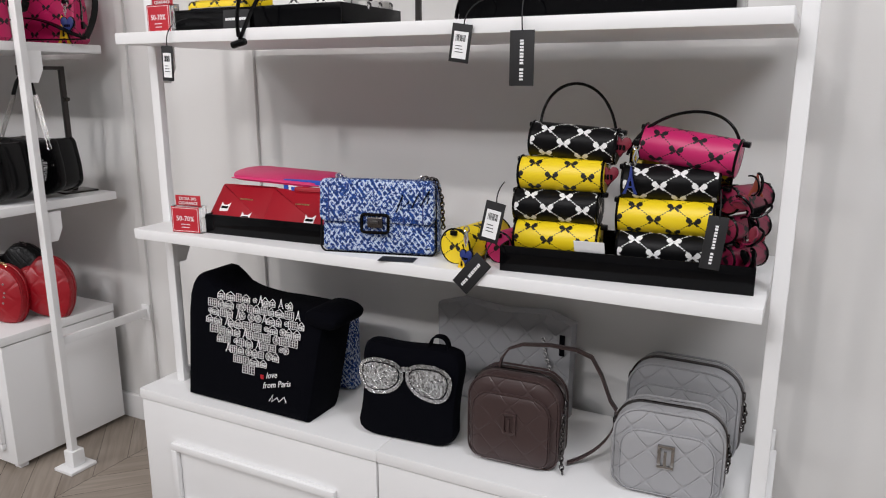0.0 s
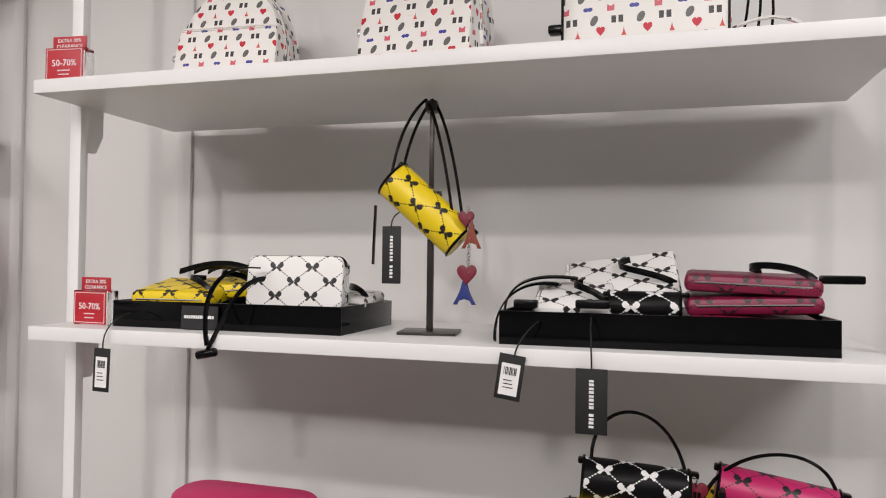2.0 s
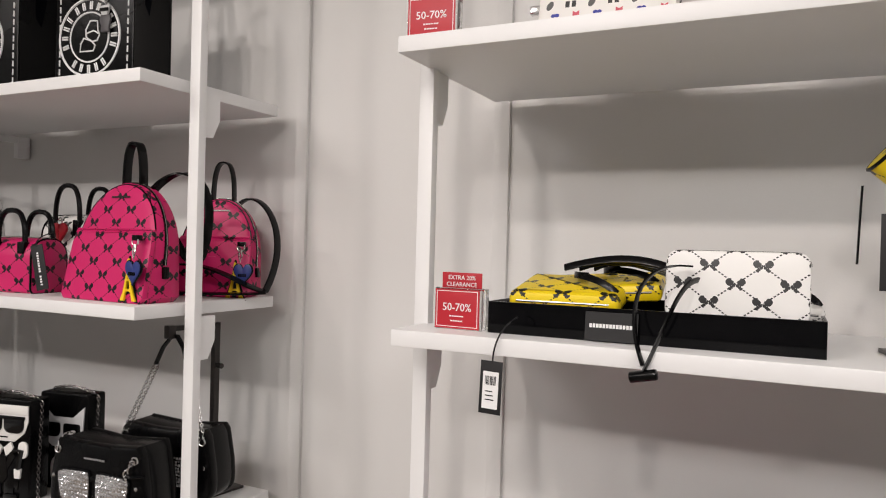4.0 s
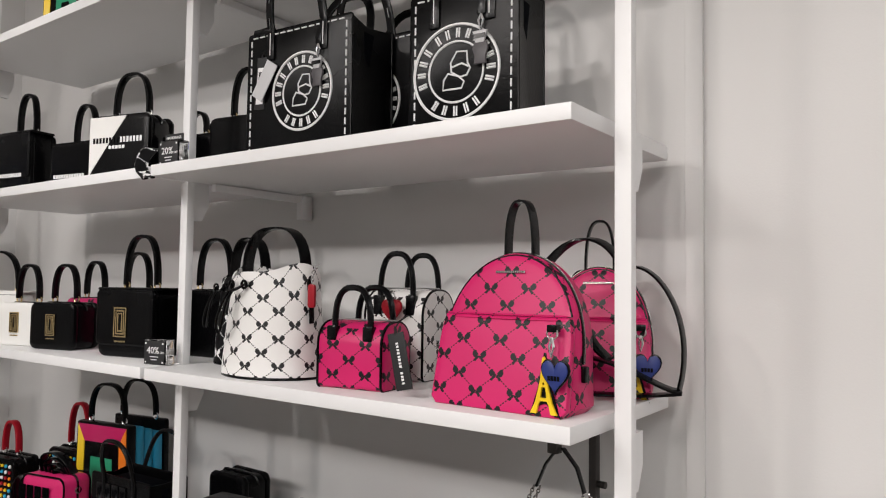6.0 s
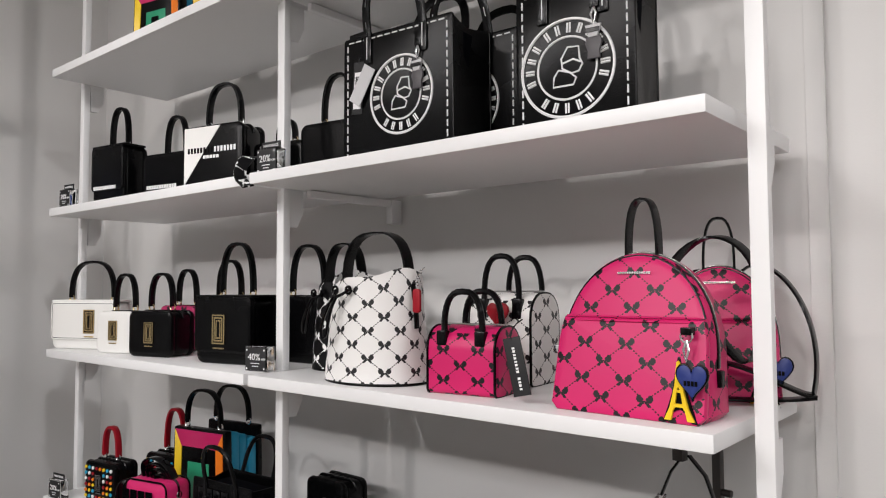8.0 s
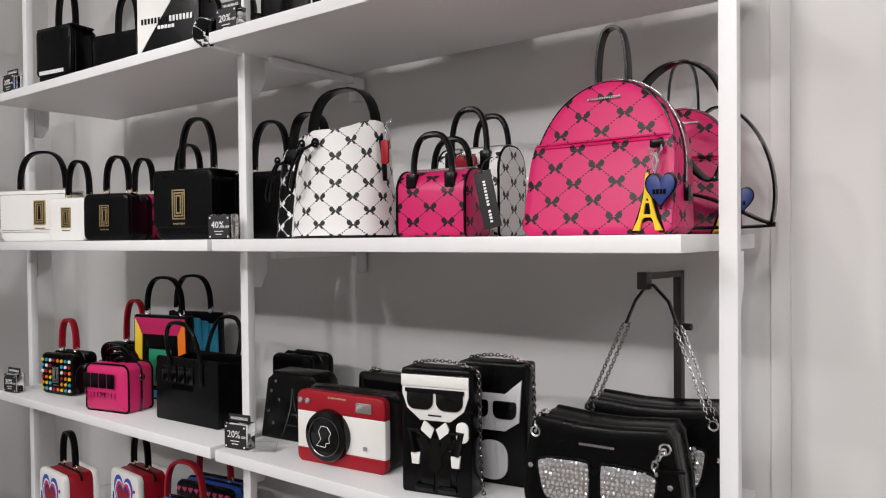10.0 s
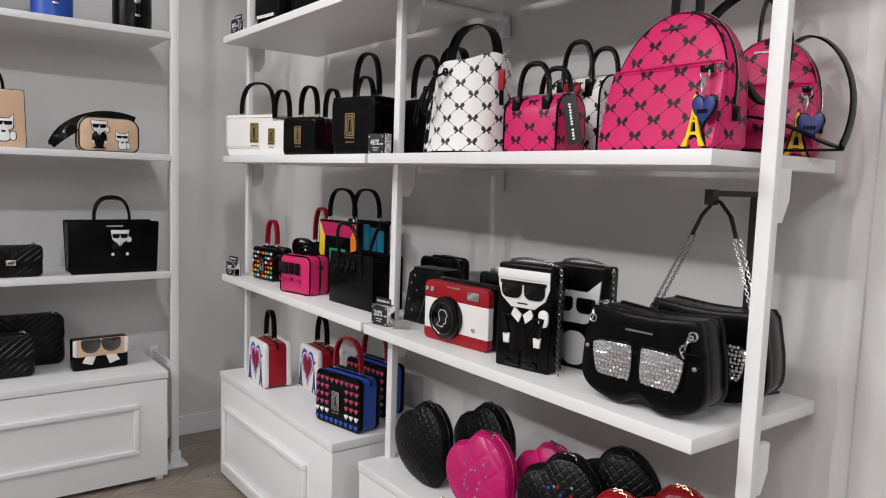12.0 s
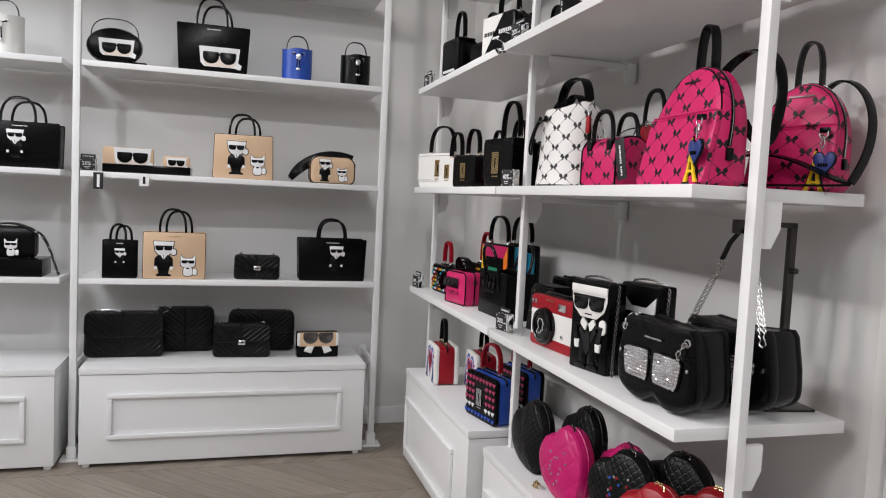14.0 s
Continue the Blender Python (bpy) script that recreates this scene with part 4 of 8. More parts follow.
def dome(w, h, cut=1.0, low=0.36):
    """Outline with a flat foot, softly tapering sides and an elliptic top."""
    pts = [(-w / 2 + 0.012, 0), (w / 2 - 0.012, 0), (w / 2, 0.012)]
    zs = [h * (0.04 + (cut - 0.04) * math.sin(math.pi / 2 * i / 22)) for i in range(1, 22)]
    def half(z):
        q = z / h
        return w / 2 * (1 - 0.05 * q) if q < low else w / 2 * (1 - 0.05 * low) * math.sqrt(max(0.0, 1 - ((q - low) / (1 - low)) ** 2.2))
    pts += [(half(z), z) for z in zs]
    pts += [(half(h * cut * 0.9995) * 0.7, h * cut), (-half(h * cut * 0.9995) * 0.7, h * cut)]
    return pts + [(-half(z), z) for z in zs[::-1]] + [(-w / 2, 0.012)]


def backpack(m, w, h, d, body, label, pocket=True, group="", charm=True, trim=BLACKSM, straps=()):
    """Small dome-topped backpack, thinner towards the top, with a front pocket, zip, top loop and shoulder straps."""
    t = thing("backpack", m, label, "backpack", group)
    o = dome(w, h)
    def wedge(bm):
        for v in bm.verts:
            v.co.y += 0.055 * max(0.0, v.co.z / h) * min(1.0, max(0.0, 1 - v.co.y / d))
        return bm
    piece("body", wedge(slab(o, 0, d, 0.014, 0.004, back=0.004)), body, t)
    piece("base_piping", wedge(tube([(x, 0.006, z) for x, z in inset(o, 0.004)], 0.0024, 5, None, True)), trim, t)
    zip_line = [(x, d * 0.42, z) for x, z in inset(o, -0.0012) if z > h * 0.25]
    zp = piece("zip", wedge(sweep(zip_line, 0.011, 0.003, (0, 1, 0))), trim, t)
    piece("zip_teeth", wedge(tube([(x * 1.008, y, z * 1.004) for x, y, z in zip_line], 0.0016, 5)), PLATE, zp)
    if pocket:
        pk = piece("front_pocket", wedge(slab(dome(w * 0.995, h, 0.6), -0.009, 0.01, 0.006, 0.003)), body, t)
        piece("pocket_edge", wedge(tube([(-w * 0.44, -0.007, h * 0.602), (0, -0.010, h * 0.602), (w * 0.44, -0.007, h * 0.602)], 0.0018, 6)), body, pk)
        piece("pocket_seam", wedge(tube([(-w * 0.45, -0.0095, h * 0.575), (0, -0.0125, h * 0.575), (w * 0.45, -0.0095, h * 0.575)], 0.0008, 4)), body, pk)
    piece("name_plate", wedge(bars(-0.03, 0.03, h * 0.87, 0.004, -0.0045, 14)), GUNMET, t)
    piece("top_loop", sweep(arch(-0.028, 0.028, h - 0.006, 0.10, d * 0.8), 0.022, 0.005), trim, t)
    piece("zip_pull", box(-w / 2 - 0.022, -w / 2 + 0.002, d * 0.36, d * 0.5, h * 0.34, h * 0.40, 0.003), SILVER, t)
    for s in (-1, 1):
        if straps and s > 0:
            for k_, line in enumerate(straps):
                piece("shoulder_strap", sweep(bez(*line, 18), 0.02, 0.005, (0.3, 1, 0.1)), trim, t)
        else:
            pts = bez((s * 0.03, d * 0.9, h * 0.96), (s * w * 0.3, d + 0.03, h * 1.08), (s * w * 0.55, d + 0.04, h * 0.5), (s * w * 0.44, d, h * 0.06), 18)
            piece("shoulder_strap", sweep(pts, 0.018, 0.005, (0.2, 1, 0.1)), trim, t)
        piece("side_tab", box(s * w / 2 - 0.006, s * w / 2 + 0.006, d * 0.45, d * 0.6, h * 0.2, h * 0.3, 0.003), trim, t)
    if charm:
        tower_charm(t, w * 0.40, -0.004, h * 0.48, True, 0.92)
    return t


def tower_charm(parent, x, y, ztop, yellow=True, k=1.0, tab=True):
    """Tab and snap hook with a lattice-tower charm and an enamel heart in front of it."""
    c = piece("charm_hook", tube([(x, y, ztop), (x + 0.004, y - 0.002, ztop - 0.014), (x, y - 0.003, ztop - 0.030), (x - 0.004, y - 0.002, ztop - 0.014), (x, y, ztop)], 0.0024, 6), SILVER, parent, "silver snap hook")
    piece("hook_ring", ring((x, y, ztop + 0.006), 0.009 * k + 0.001, 0.0018), SILVER, c)
    if tab:
        piece("hook_tab", box(x - 0.010 * k, x + 0.010 * k, y - 0.002, y + 0.012, ztop + 0.008, ztop + 0.020, 0.002), BLACKSM, c)
    zt = ztop - 0.030 - 0.098 * k
    tx = x - 0.012 * k
    piece("tower_backing", slab(tower(0.060 * k, 0.108 * k, zt - 0.004 * k, tx), y - 0.004, y - 0.001, 0.0008), BLACKSM, c)
    piece("tower_charm", lattice_tower(0.052 * k, 0.10 * k, zt, tx, y - 0.008, y - 0.0035), YELLOW if yellow else NAVY, c, "yellow tower charm" if yellow else "blue tower charm")
    if yellow:
        hx, hz = x + 0.014 * k, ztop - 0.034 - 0.058 * k
        piece("heart_backing", slab(heart(0.056 * k, 0.062 * k, hz - 0.002, hx), y - 0.014, y - 0.009, 0.0015), BLACKSM, c)
        h_ = piece("heart_charm", slab(heart(0.050 * k, 0.056 * k, hz + 0.001, hx), y - 0.017, y - 0.013, 0.002), NAVY, c, "blue enamel heart charm")
        piece("heart_mark", bars(hx - 0.012 * k, hx + 0.012 * k, hz + 0.024 * k, 0.008 * k, y - 0.0174, 4), BLACKSM, h_)
    return c


def oval(bm, k):
    """Widen a round shape along x, its pattern keeping its size."""
    lay = bm.loops.layers.uv.active
    for v in bm.verts:
        v.co.x *= k
    for f in bm.faces:
        for lp in f.loops:
            lp[lay].uv.x *= 0.12 + 0.88 * k
    return bm


def bucket_bag(m, r, h, body, label, hh=0.10, trim=BLACKSM, group="", wide=1.0, small=False):
    """Round bag gathered by a cord: slack folds under its mouth, an arched handle."""
    t = thing("bucket_bag", m, label, "handbag", group)
    n, rows = 56, 12
    top = 1.02 if small else 0.86
    def ring_pts(q, k=1.0):
        out = []
        slack = max(0.0, (q - 0.45) / 0.55) ** 1.6
        for i in range(n):
            a = 2 * math.pi * i / n
            rr = r * (1 + (top - 1) * q) * k * (1 + slack * (0.03 if small else 0.06) * math.sin(4 * a + 0.9) + 0.012 * math.sin(2 * a + 5 * q))
            rise = slack * ((0.004 if small else 0.014) * math.sin(2 * a + 2.6) + (0.003 if small else 0.007) * math.sin(4 * a + 2.2))
            out.append(Vector((math.cos(a) * rr * wide, math.sin(a) * rr, h * q + rise)))
        return out
    bm = bmesh.new()
    lay = bm.loops.layers.uv.verify()
    qs = [0.0, 0.012] + [0.012 + 0.988 * i / rows for i in range(1, rows + 1)]
    shells = [(ring_pts(q, 0.975 if not q else 1.0), q) for q in qs]
    shells += [(ring_pts(1.0, 0.965), 1.02), (ring_pts(0.84, 0.955), 1.18)]
    vs = [[bm.verts.new(p) for p in pts] for pts, q in shells]
    span = (0.12 + 0.88 * wide) * r * 0.92
    for j in range(len(vs) - 1):
        for i in range(n):
            f = bm.faces.new((vs[j][i], vs[j][(i + 1) % n], vs[j + 1][(i + 1) % n], vs[j + 1][i]))
            for lp, (jj, ii) in zip(f.loops, ((j, i), (j, i + 1), (j + 1, i + 1), (j + 1, i))):
                lp[lay].uv = (2 * math.pi * ii / n * span, shells[jj][1] * h)
    bm.faces.new(vs[0][::-1]), bm.faces.new(vs[-1])
    piece("body", bm, body, t)
    piece("base_band", oval(can((0, 0, 0), (0, 0, 0.006), r * 1.012, r * 1.012, 40, 0.002), wide), trim, t)
    piece("mouth", oval(can((0, 0, h * 0.83), (0, 0, h * 0.842), r * top * 0.95, r * top * 0.95, 32, 0.001), wide), VELVET, t)
    fy = -r * 0.93
    if small:
        for sx in (-0.35, 0.35):
            piece("eyelet", ring((sx * r, fy - 0.004, h * 0.84), 0.006, 0.0018), SILVER, t)
        piece("drawstring", tube(bez((-0.35 * r, fy - 0.006, h * 0.84), (-0.1 * r, fy - 0.012, h * 0.76), (0.1 * r, fy - 0.012, h * 0.76), (0.35 * r, fy - 0.006, h * 0.84)), 0.003, 6), trim, t)
        c = piece("clasp", slab(rrect(0.024, 0.030, 0.006, h * 0.64, n=3), fy - 0.018, fy - 0.006, 0.003), SILVER, t, "small silver clasp")
        piece("cord_end", tube([(-0.006, fy - 0.012, h * 0.64), (-0.008, fy - 0.014, h * 0.36), (0.008, fy - 0.014, h * 0.36), (0.006, fy - 0.012, h * 0.64)], 0.003, 6), trim, c)
        piece("cord_tip", box(-0.011, 0.011, fy - 0.018, fy - 0.01, h * 0.31, h * 0.37, 0.002), SILVER, c)
    else:
        for sx in (-0.30, 0.12):
            piece("eyelet", ring((sx * r, fy - 0.006, h * 0.875), 0.008, 0.003), trim, t)
        piece("drawstring", tube(bez((-0.30 * r, fy - 0.004, h * 0.875), (-0.15 * r, fy - 0.03, h * 0.80), (0.02 * r, fy - 0.03, h * 0.80), (0.12 * r, fy - 0.006, h * 0.875)), 0.0034, 6), trim, t)
        loop = bez((-0.22 * r, fy - 0.016, h * 0.83), (-0.42 * r, fy - 0.03, h * 0.66), (-0.62 * r, fy - 0.03, h * 0.44), (-0.48 * r, fy - 0.022, h * 0.42)) + bez((-0.46 * r, fy - 0.022, h * 0.43), (-0.28 * r, fy - 0.03, h * 0.46), (-0.26 * r, fy - 0.03, h * 0.70), (-0.12 * r, fy - 0.016, h * 0.83))
        piece("cord_end", tube(loop, 0.0036, 6), trim, t)
        piece("side_strap", sweep([(r * wide * 0.90, -0.012, h * 0.93), (r * wide * 0.97, -0.012, h * 0.70), (r * wide * 0.985, -0.012, h * 0.52)], 0.012, 0.004, (0, 1, 0)), trim, t)
    x = r * 0.74 * wide
    piece("handle", sweep([(-x * 1.02, 0, h * 0.80)] + arch(-x, x, h * 0.93, hh + h * 0.07, 0) + [(x * 1.02, 0, h * 0.80)], 0.012 if small else 0.030, 0.005), trim, t)
    for sx in (-1, 1):
        piece("handle_ring", ring((sx * r * 0.80 * wide, 0, h * 0.97), 0.008, 0.0018, "x"), SILVER, t)
    return t


def duffel(m, w, h, d, body, label, hh=0.07, trim=BLACKSM, group=""):
    """Small bowling bag: arched sides, two round handles, dark piping."""
    t = thing("duffel_bag", m, label, "handbag", group)
    o = rrect(d, h, 0.012, 0, top=d * 0.42, n=6)
    rot = pose(0, d / 2, 0, 0, 0, 90)
    piece("body", slab(o, -w / 2, w / 2, 0.006), body, t, "", rot)
    for s in (-1, 1):
        piece("piping", tube([(x, s * (w / 2 - 0.004), z) for x, z in o], 0.0028, 5, None, True), trim, t, "", rot)
    for y in (0.012, d - 0.012):
        x = w * 0.27
        hd = piece("handle", tube([(-x, y * 0.9 - 0.004 if y < d / 2 else y, h * 0.78)] + [(a, y, c) for a, b, c in arch(-x, x, h * 0.92, hh + h * 0.08)] + [(x, y * 0.9 - 0.004 if y < d / 2 else y, h * 0.78)], 0.0065, 8), trim, t)
        for s in (-1, 1):
            piece("handle_tab", box(s * x - 0.011, s * x + 0.011, min(y, y * 0.2) - 0.004 if y < d / 2 else d - 0.01, y + 0.004, h * 0.72, h * 0.94, 0.003), trim, hd)
    piece("zip", tube([(-w * 0.48, d / 2, h + 0.001), (w * 0.48, d / 2, h + 0.001)], 0.004, 6), SILVER, t)
    return t


def barrel(m, L, r, body, label, group="cylinder bags", hd=False, ends=BLACKSM, cluster=True):
    """Little cylinder bag lying on its side, with piped ends, a zip and a thin strap."""
    t = thing("barrel_bag", m, label, "handbag", group)
    piece("body", can((-L / 2, 0, r), (L / 2, 0, r), r, r, 30, 0.002), body, t)
    for s in (-1, 1):
        pts = [(s * (L / 2 - 0.002), math.cos(a) * r, r + math.sin(a) * r) for a in (2 * math.pi * i / 24 for i in range(24))]
        piece("end_piping", tube(pts, 0.0026, 5, None, True), ends, t)
        piece("zip_tab", box(s * (L / 2 + 0.002) - 0.006, s * (L / 2 + 0.002) + 0.012 * (1 if s > 0 else 0.2), -0.008, 0.008, 1.65 * r, 1.95 * r, 0.003), ends, t)
    if hd:
        pts = bez((-L * 0.42, 0, 1.98 * r), (-L * 0.45, 0.03, 1.98 * r + 0.10), (L * 0.25, 0.03, 1.98 * r + 0.12), (L * 0.46, 0, 1.8 * r), 20)
        if L > 0.18:
            pts = bez((-L * 0.60, -0.03, 0.2 * r), (-L * 0.55, -0.01, 1.98 * r + 0.03), (L * 0.30, 0.0, 1.98 * r + 0.085), (L * 0.47, 0, 1.75 * r), 20)
        h_ = piece("strap", tube(pts, 0.0032, 6), BLACKSM, t)
        piece("strap_ring", ring((L * 0.46, 0, 1.78 * r), 0.007, 0.002), SILVER, h_)
    if cluster:
        tower_charm_small(t, L / 2 + 0.008, -0.012, 1.45 * r, L > 0.17)
    return t


def tower_charm_small(parent, x, y, z, blue=False):
    c = piece("charm", slab(heart(0.040, 0.042, z - 0.036, x), y - 0.006, y, 0.002), MAGE, parent, "small red heart charm")
    piece("charm_mark", bars(x - 0.010, x + 0.010, z - 0.020, 0.010, y - 0.0066, 3), BLACKSM, c)
    piece("charm_ring", ring((x - 0.004, y, z + 0.006), 0.006, 0.0014), SILVER, c)
    return c


def tray(m, w, d, h, label="black glossy acrylic display tray on the shelf"):
    """Open black acrylic tray."""
    t = thing("display_tray", m, label, "tray", "black display trays")
    piece("bottom", box(0.004, w - 0.004, 0.004, d - 0.004, 0, 0.004, 0.001), ACRYL, t)
    for q in ((0, w, 0, 0.004), (0, w, d - 0.004, d), (0, 0.004, 0.004, d - 0.004), (w - 0.004, w, 0.004, d - 0.004)):
        piece("wall", box(q[0], q[1], q[2], q[3], 0, h, 0.0008), ACRYL, t)
    return t


def hang_tag(top, drop, w, h, dark=True, tilt=0.0, yaw=0.0, label="", side=0.0):
    """Price tag on a cord that hangs over the shelf edge."""
    t = thing("price_tag", pose(*top, 0, 0, yaw), label or ("black hanging swing tag with white name marks" if dark else "black swing tag with a white price sticker"), "price tag", "swing tags")
    card = piece("card", box(-w / 2, w / 2, -0.001, 0.0008, -drop - h, -drop, 0.0003), BLKCARD, t, "", pose(0, 0, 0, 0, tilt, 0))
    if dark:
        bm = bmesh.new()
        for i in range(13):
            if i == 4:
                continue
            z0 = -drop - h * 0.9 + i * h * 0.058
            box(-w * 0.075, w * 0.075, -0.0018, -0.0009, z0, z0 + h * (0.034 + 0.008 * (i % 2)), 0, bm)
        piece("name_bar", bm, PRINT, card)
    else:
        st = piece("sticker", box(-w * 0.36, w * 0.36, -0.0016, -0.0009, -drop - h * 0.9, -drop - h * 0.2, 0), PAPER, card, "white barcode sticker")
        bm = bmesh.new()
        for i in range(9):
            x0 = -w * 0.25 + i * w * 0.056
            box(x0, x0 + w * (0.035 if i % 3 else 0.018), -0.0021, -0.0015, -drop - h * 0.45, -drop - h * 0.28, 0, bm)
        piece("barcode", bm, BLKCARD, st)
        bm = bmesh.new()
        for i in range(3):
            box(-w * 0.22, w * (0.1 + 0.04 * i), -0.0021, -0.0015, -drop - h * (0.58 + 0.08 * i), -drop - h * (0.56 + 0.08 * i), 0, bm)
        piece("small_print", bm, BLKCARD, st)
    piece("cord", tube(bez((side, 0.05, 0.03), (side * 0.6, -0.006, 0.02), (0, -0.004, -drop * 0.4), (0, 0, -drop - 0.004)), 0.0014, 5), BLKCARD, t)
    return t


def red_sign(m):
    """Clear acrylic block with a red sale card and a small red header."""
    t = thing("sale_sign", m, "clear acrylic sign block with red clearance cards", "sign", "red clearance signs")
    piece("block", box(-0.045, 0.045, -0.014, 0.014, 0, 0.07, 0.002), CLEAR, t, "clear acrylic block")
    c = piece("card", box(-0.042, 0.042, -0.0165, -0.0148, 0.002, 0.068, 0.0003), REDCARD, t, "red card with white figures")
    words("figures", "50-70%", 0.0185, PRINT, c, pose(0, -0.0168, 0.032))
    piece("small_print", bars(-0.014, 0.014, 0.022, 0.002, -0.0168, 6), PRINT, c)
    piece("small_print", bars(-0.012, 0.012, 0.014, 0.002, -0.0168, 5), PRINT, c)
    bm = bmesh.new()
    for q in ((-0.039, 0.039, 0.0645, 0.0655), (-0.039, 0.039, 0.005, 0.006), (-0.039, -0.038, 0.006, 0.0645), (0.038, 0.039, 0.006, 0.0645)):
        box(q[0], q[1], -0.0171, -0.0166, q[2], q[3], 0, bm)
    piece("border", bm, PRINT, c)
    hd = piece("header", box(-0.038, 0.038, -0.001, 0.0008, 0.066, 0.096, 0.0003), REDCARD, t, "red header card")
    words("header_text", "EXTRA 20%", 0.0105, PRINT, hd, pose(0, -0.0014, 0.084))
    words("header_text", "CLEARANCE", 0.0105, PRINT, hd, pose(0, -0.0014, 0.0725))
    return t


def black_sign(m, figure="20%", header=True):
    """Clear acrylic block with a black card and white figures."""
    t = thing("discount_sign", m, "clear acrylic sign block with a black %s card" % ("twenty percent" if figure == "20%" else "forty percent"), "sign", "black discount signs")
    piece("block", box(-0.036, 0.036, -0.014, 0.014, 0, 0.062, 0.002), CLEAR, t, "clear acrylic block")
    c = piece("card", box(-0.033, 0.033, -0.0165, -0.0148, 0.003, 0.059, 0.0003), BLKCARD, t, "black card with white figures")
    words("figures", figure, 0.024, PRINT, c, pose(-0.004, -0.0168, 0.028))
    words("figures", "OFF", 0.008, PRINT, c, pose(0.026, -0.0168, 0.028))
    piece("small_print", bars(-0.014, 0.014, 0.019, 0.002, -0.0168, 6), PRINT, c)
    piece("small_print", bars(-0.01, 0.01, 0.012, 0.002, -0.0168, 4), PRINT, c)
    for sx in (-1, 1):
        for z in (0.007, 0.053):
            piece("corner_mark", box(sx * 0.028 - 0.002, sx * 0.028 + 0.002, -0.0172, -0.0166, z - 0.002, z + 0.002, 0), PRINT, c)
    if header:
        hd = piece("header", box(-0.033, 0.033, -0.001, 0.0008, 0.058, 0.08, 0.0003), BLKCARD, t, "black header card")
        words("header_text", "HANDBAGS", 0.0098, PRINT, hd, pose(0, -0.0014, 0.067))
    return t


def bag_stand(m, h, label):
    """Dark metal stand: flat base, square pole, block on top."""
    t = thing("display_stand", m, label, "display stand")
    piece("base_plate", box(-0.055, 0.055, -0.045, 0.045, 0, 0.006, 0.0015), DARKM, t)
    piece("pole", box(-0.006, 0.006, -0.006, 0.006, 0.006, h * 0.62, 0.001), DARKM, t)
    piece("inner_pole", box(-0.0042, 0.0042, -0.0042, 0.0042, h * 0.62, h - 0.01, 0.001), DARKM, t)
    piece("top_block", box(-0.011, 0.011, -0.018, 0.012, h - 0.02, h, 0.002), DARKM, t)
    piece("knob", can((0.006, 0, h * 0.6), (0.02, 0, h * 0.6), 0.006, 0.006, 12, 0.001), DARKM, t)
    return t


def heart_bag(m, w, h, d, body, label, metal=GUNMET, studs=0, group="heart-shaped bags"):
    """Padded heart-shaped bag leaning back on a lobe and its tip, with zip and chain."""
    t = thing("heart_bag", m, label, "handbag", group)
    o = plump_heart(max(w, h) * 0.95, 34)
    h = max(z for x, z in o)
    xt = max(o, key=lambda p: p[1])[0]
    piece("body", slab(o, 0, d, 0.02, 0.012, back=0.006, lean=0.12), body, t)
    piece("zip", tube([(x, d * 0.5 + 0.12 * z, z) for x, z in inset(o, -0.0005)], 0.0026, 6, None, True), body, t)
    piece("piping", tube([(x, 0.012 + 0.12 * z, z) for x, z in inset(o, 0.004)], 0.0024, 5, None, True), body, t)
    if studs:
        rnd = random.Random(studs)
        for i in range(studs):
            a, q = 2.4 * i, 0.25 + 0.7 * rnd.random()
            x, z = math.cos(a) * q * w * 0.30, h * 0.47 + math.sin(a) * q * h * 0.32
            mt = (SILVER, RED, BLUE)[i % 3] if studs > 14 else SILVER
            y = 0.12 * z - 0.012 * (1 - q * 0.6)
            piece("stud", slab(rrect(0.008, 0.008, 0.0035, z, cx=x, n=2), y - 0.004, y + 0.004, 0.002), mt, t)
    piece("chain", chain(bez((xt - 0.012, d * 0.5 + 0.12 * h, h + 0.002), (xt, d * 0.5 + 0.12 * h, h + 0.008), (xt + 0.012, d * 0.4 + 0.12 * h, h + 0.004), (xt + 0.024, d * 0.3 + 0.11 * h, h * 0.965), 8), 0.010, 0.0016), metal, t)
    return t


def quilt_bag(m, w, h, d, body, label, lock=SILVER, flap=0.55, r=0.012, group="quilted chain bags", name="chain_bag"):
    """Quilted flap bag with a lock and chain rings."""
    t = thing(name, m, label, "handbag", group)
    piece("body", slab(rrect(w, h, r, 0, top=r, n=5, taper=0.03), 0, d, min(0.02, d * 0.3), 0.008), body, t)
    f = piece("flap", slab(rrect(w * 0.985, h * flap, r, h * (1 - flap) + 0.002, top=r * 0.9, n=5, taper=0.02), -0.015, 0.01, 0.007, 0.004), body, t)
    if lock:
        lk = piece("lock", slab(rrect(0.036, 0.024, 0.003, h * (1 - flap) - 0.008, n=2), -0.019, -0.010, 0.002), lock, f, "metal turn lock")
        piece("lock_bar", box(-0.01, 0.01, -0.0225, -0.019, h * (1 - flap), h * (1 - flap) + 0.008, 0.001), GUNMET, lk)
    for s in (-1, 1):
        piece("eyelet", ring((s * w * 0.34, d * 0.45, h + 0.003), 0.008, 0.002, "z"), SILVER, t)
        piece("chain", chain([(s * w * 0.34, d * 0.4, h + 0.006), (s * w * 0.36, d * 0.2, h + 0.01), (s * w * 0.39, d * 0.3, h - 0.004)], 0.011, 0.0018), SILVER, t)
    return t


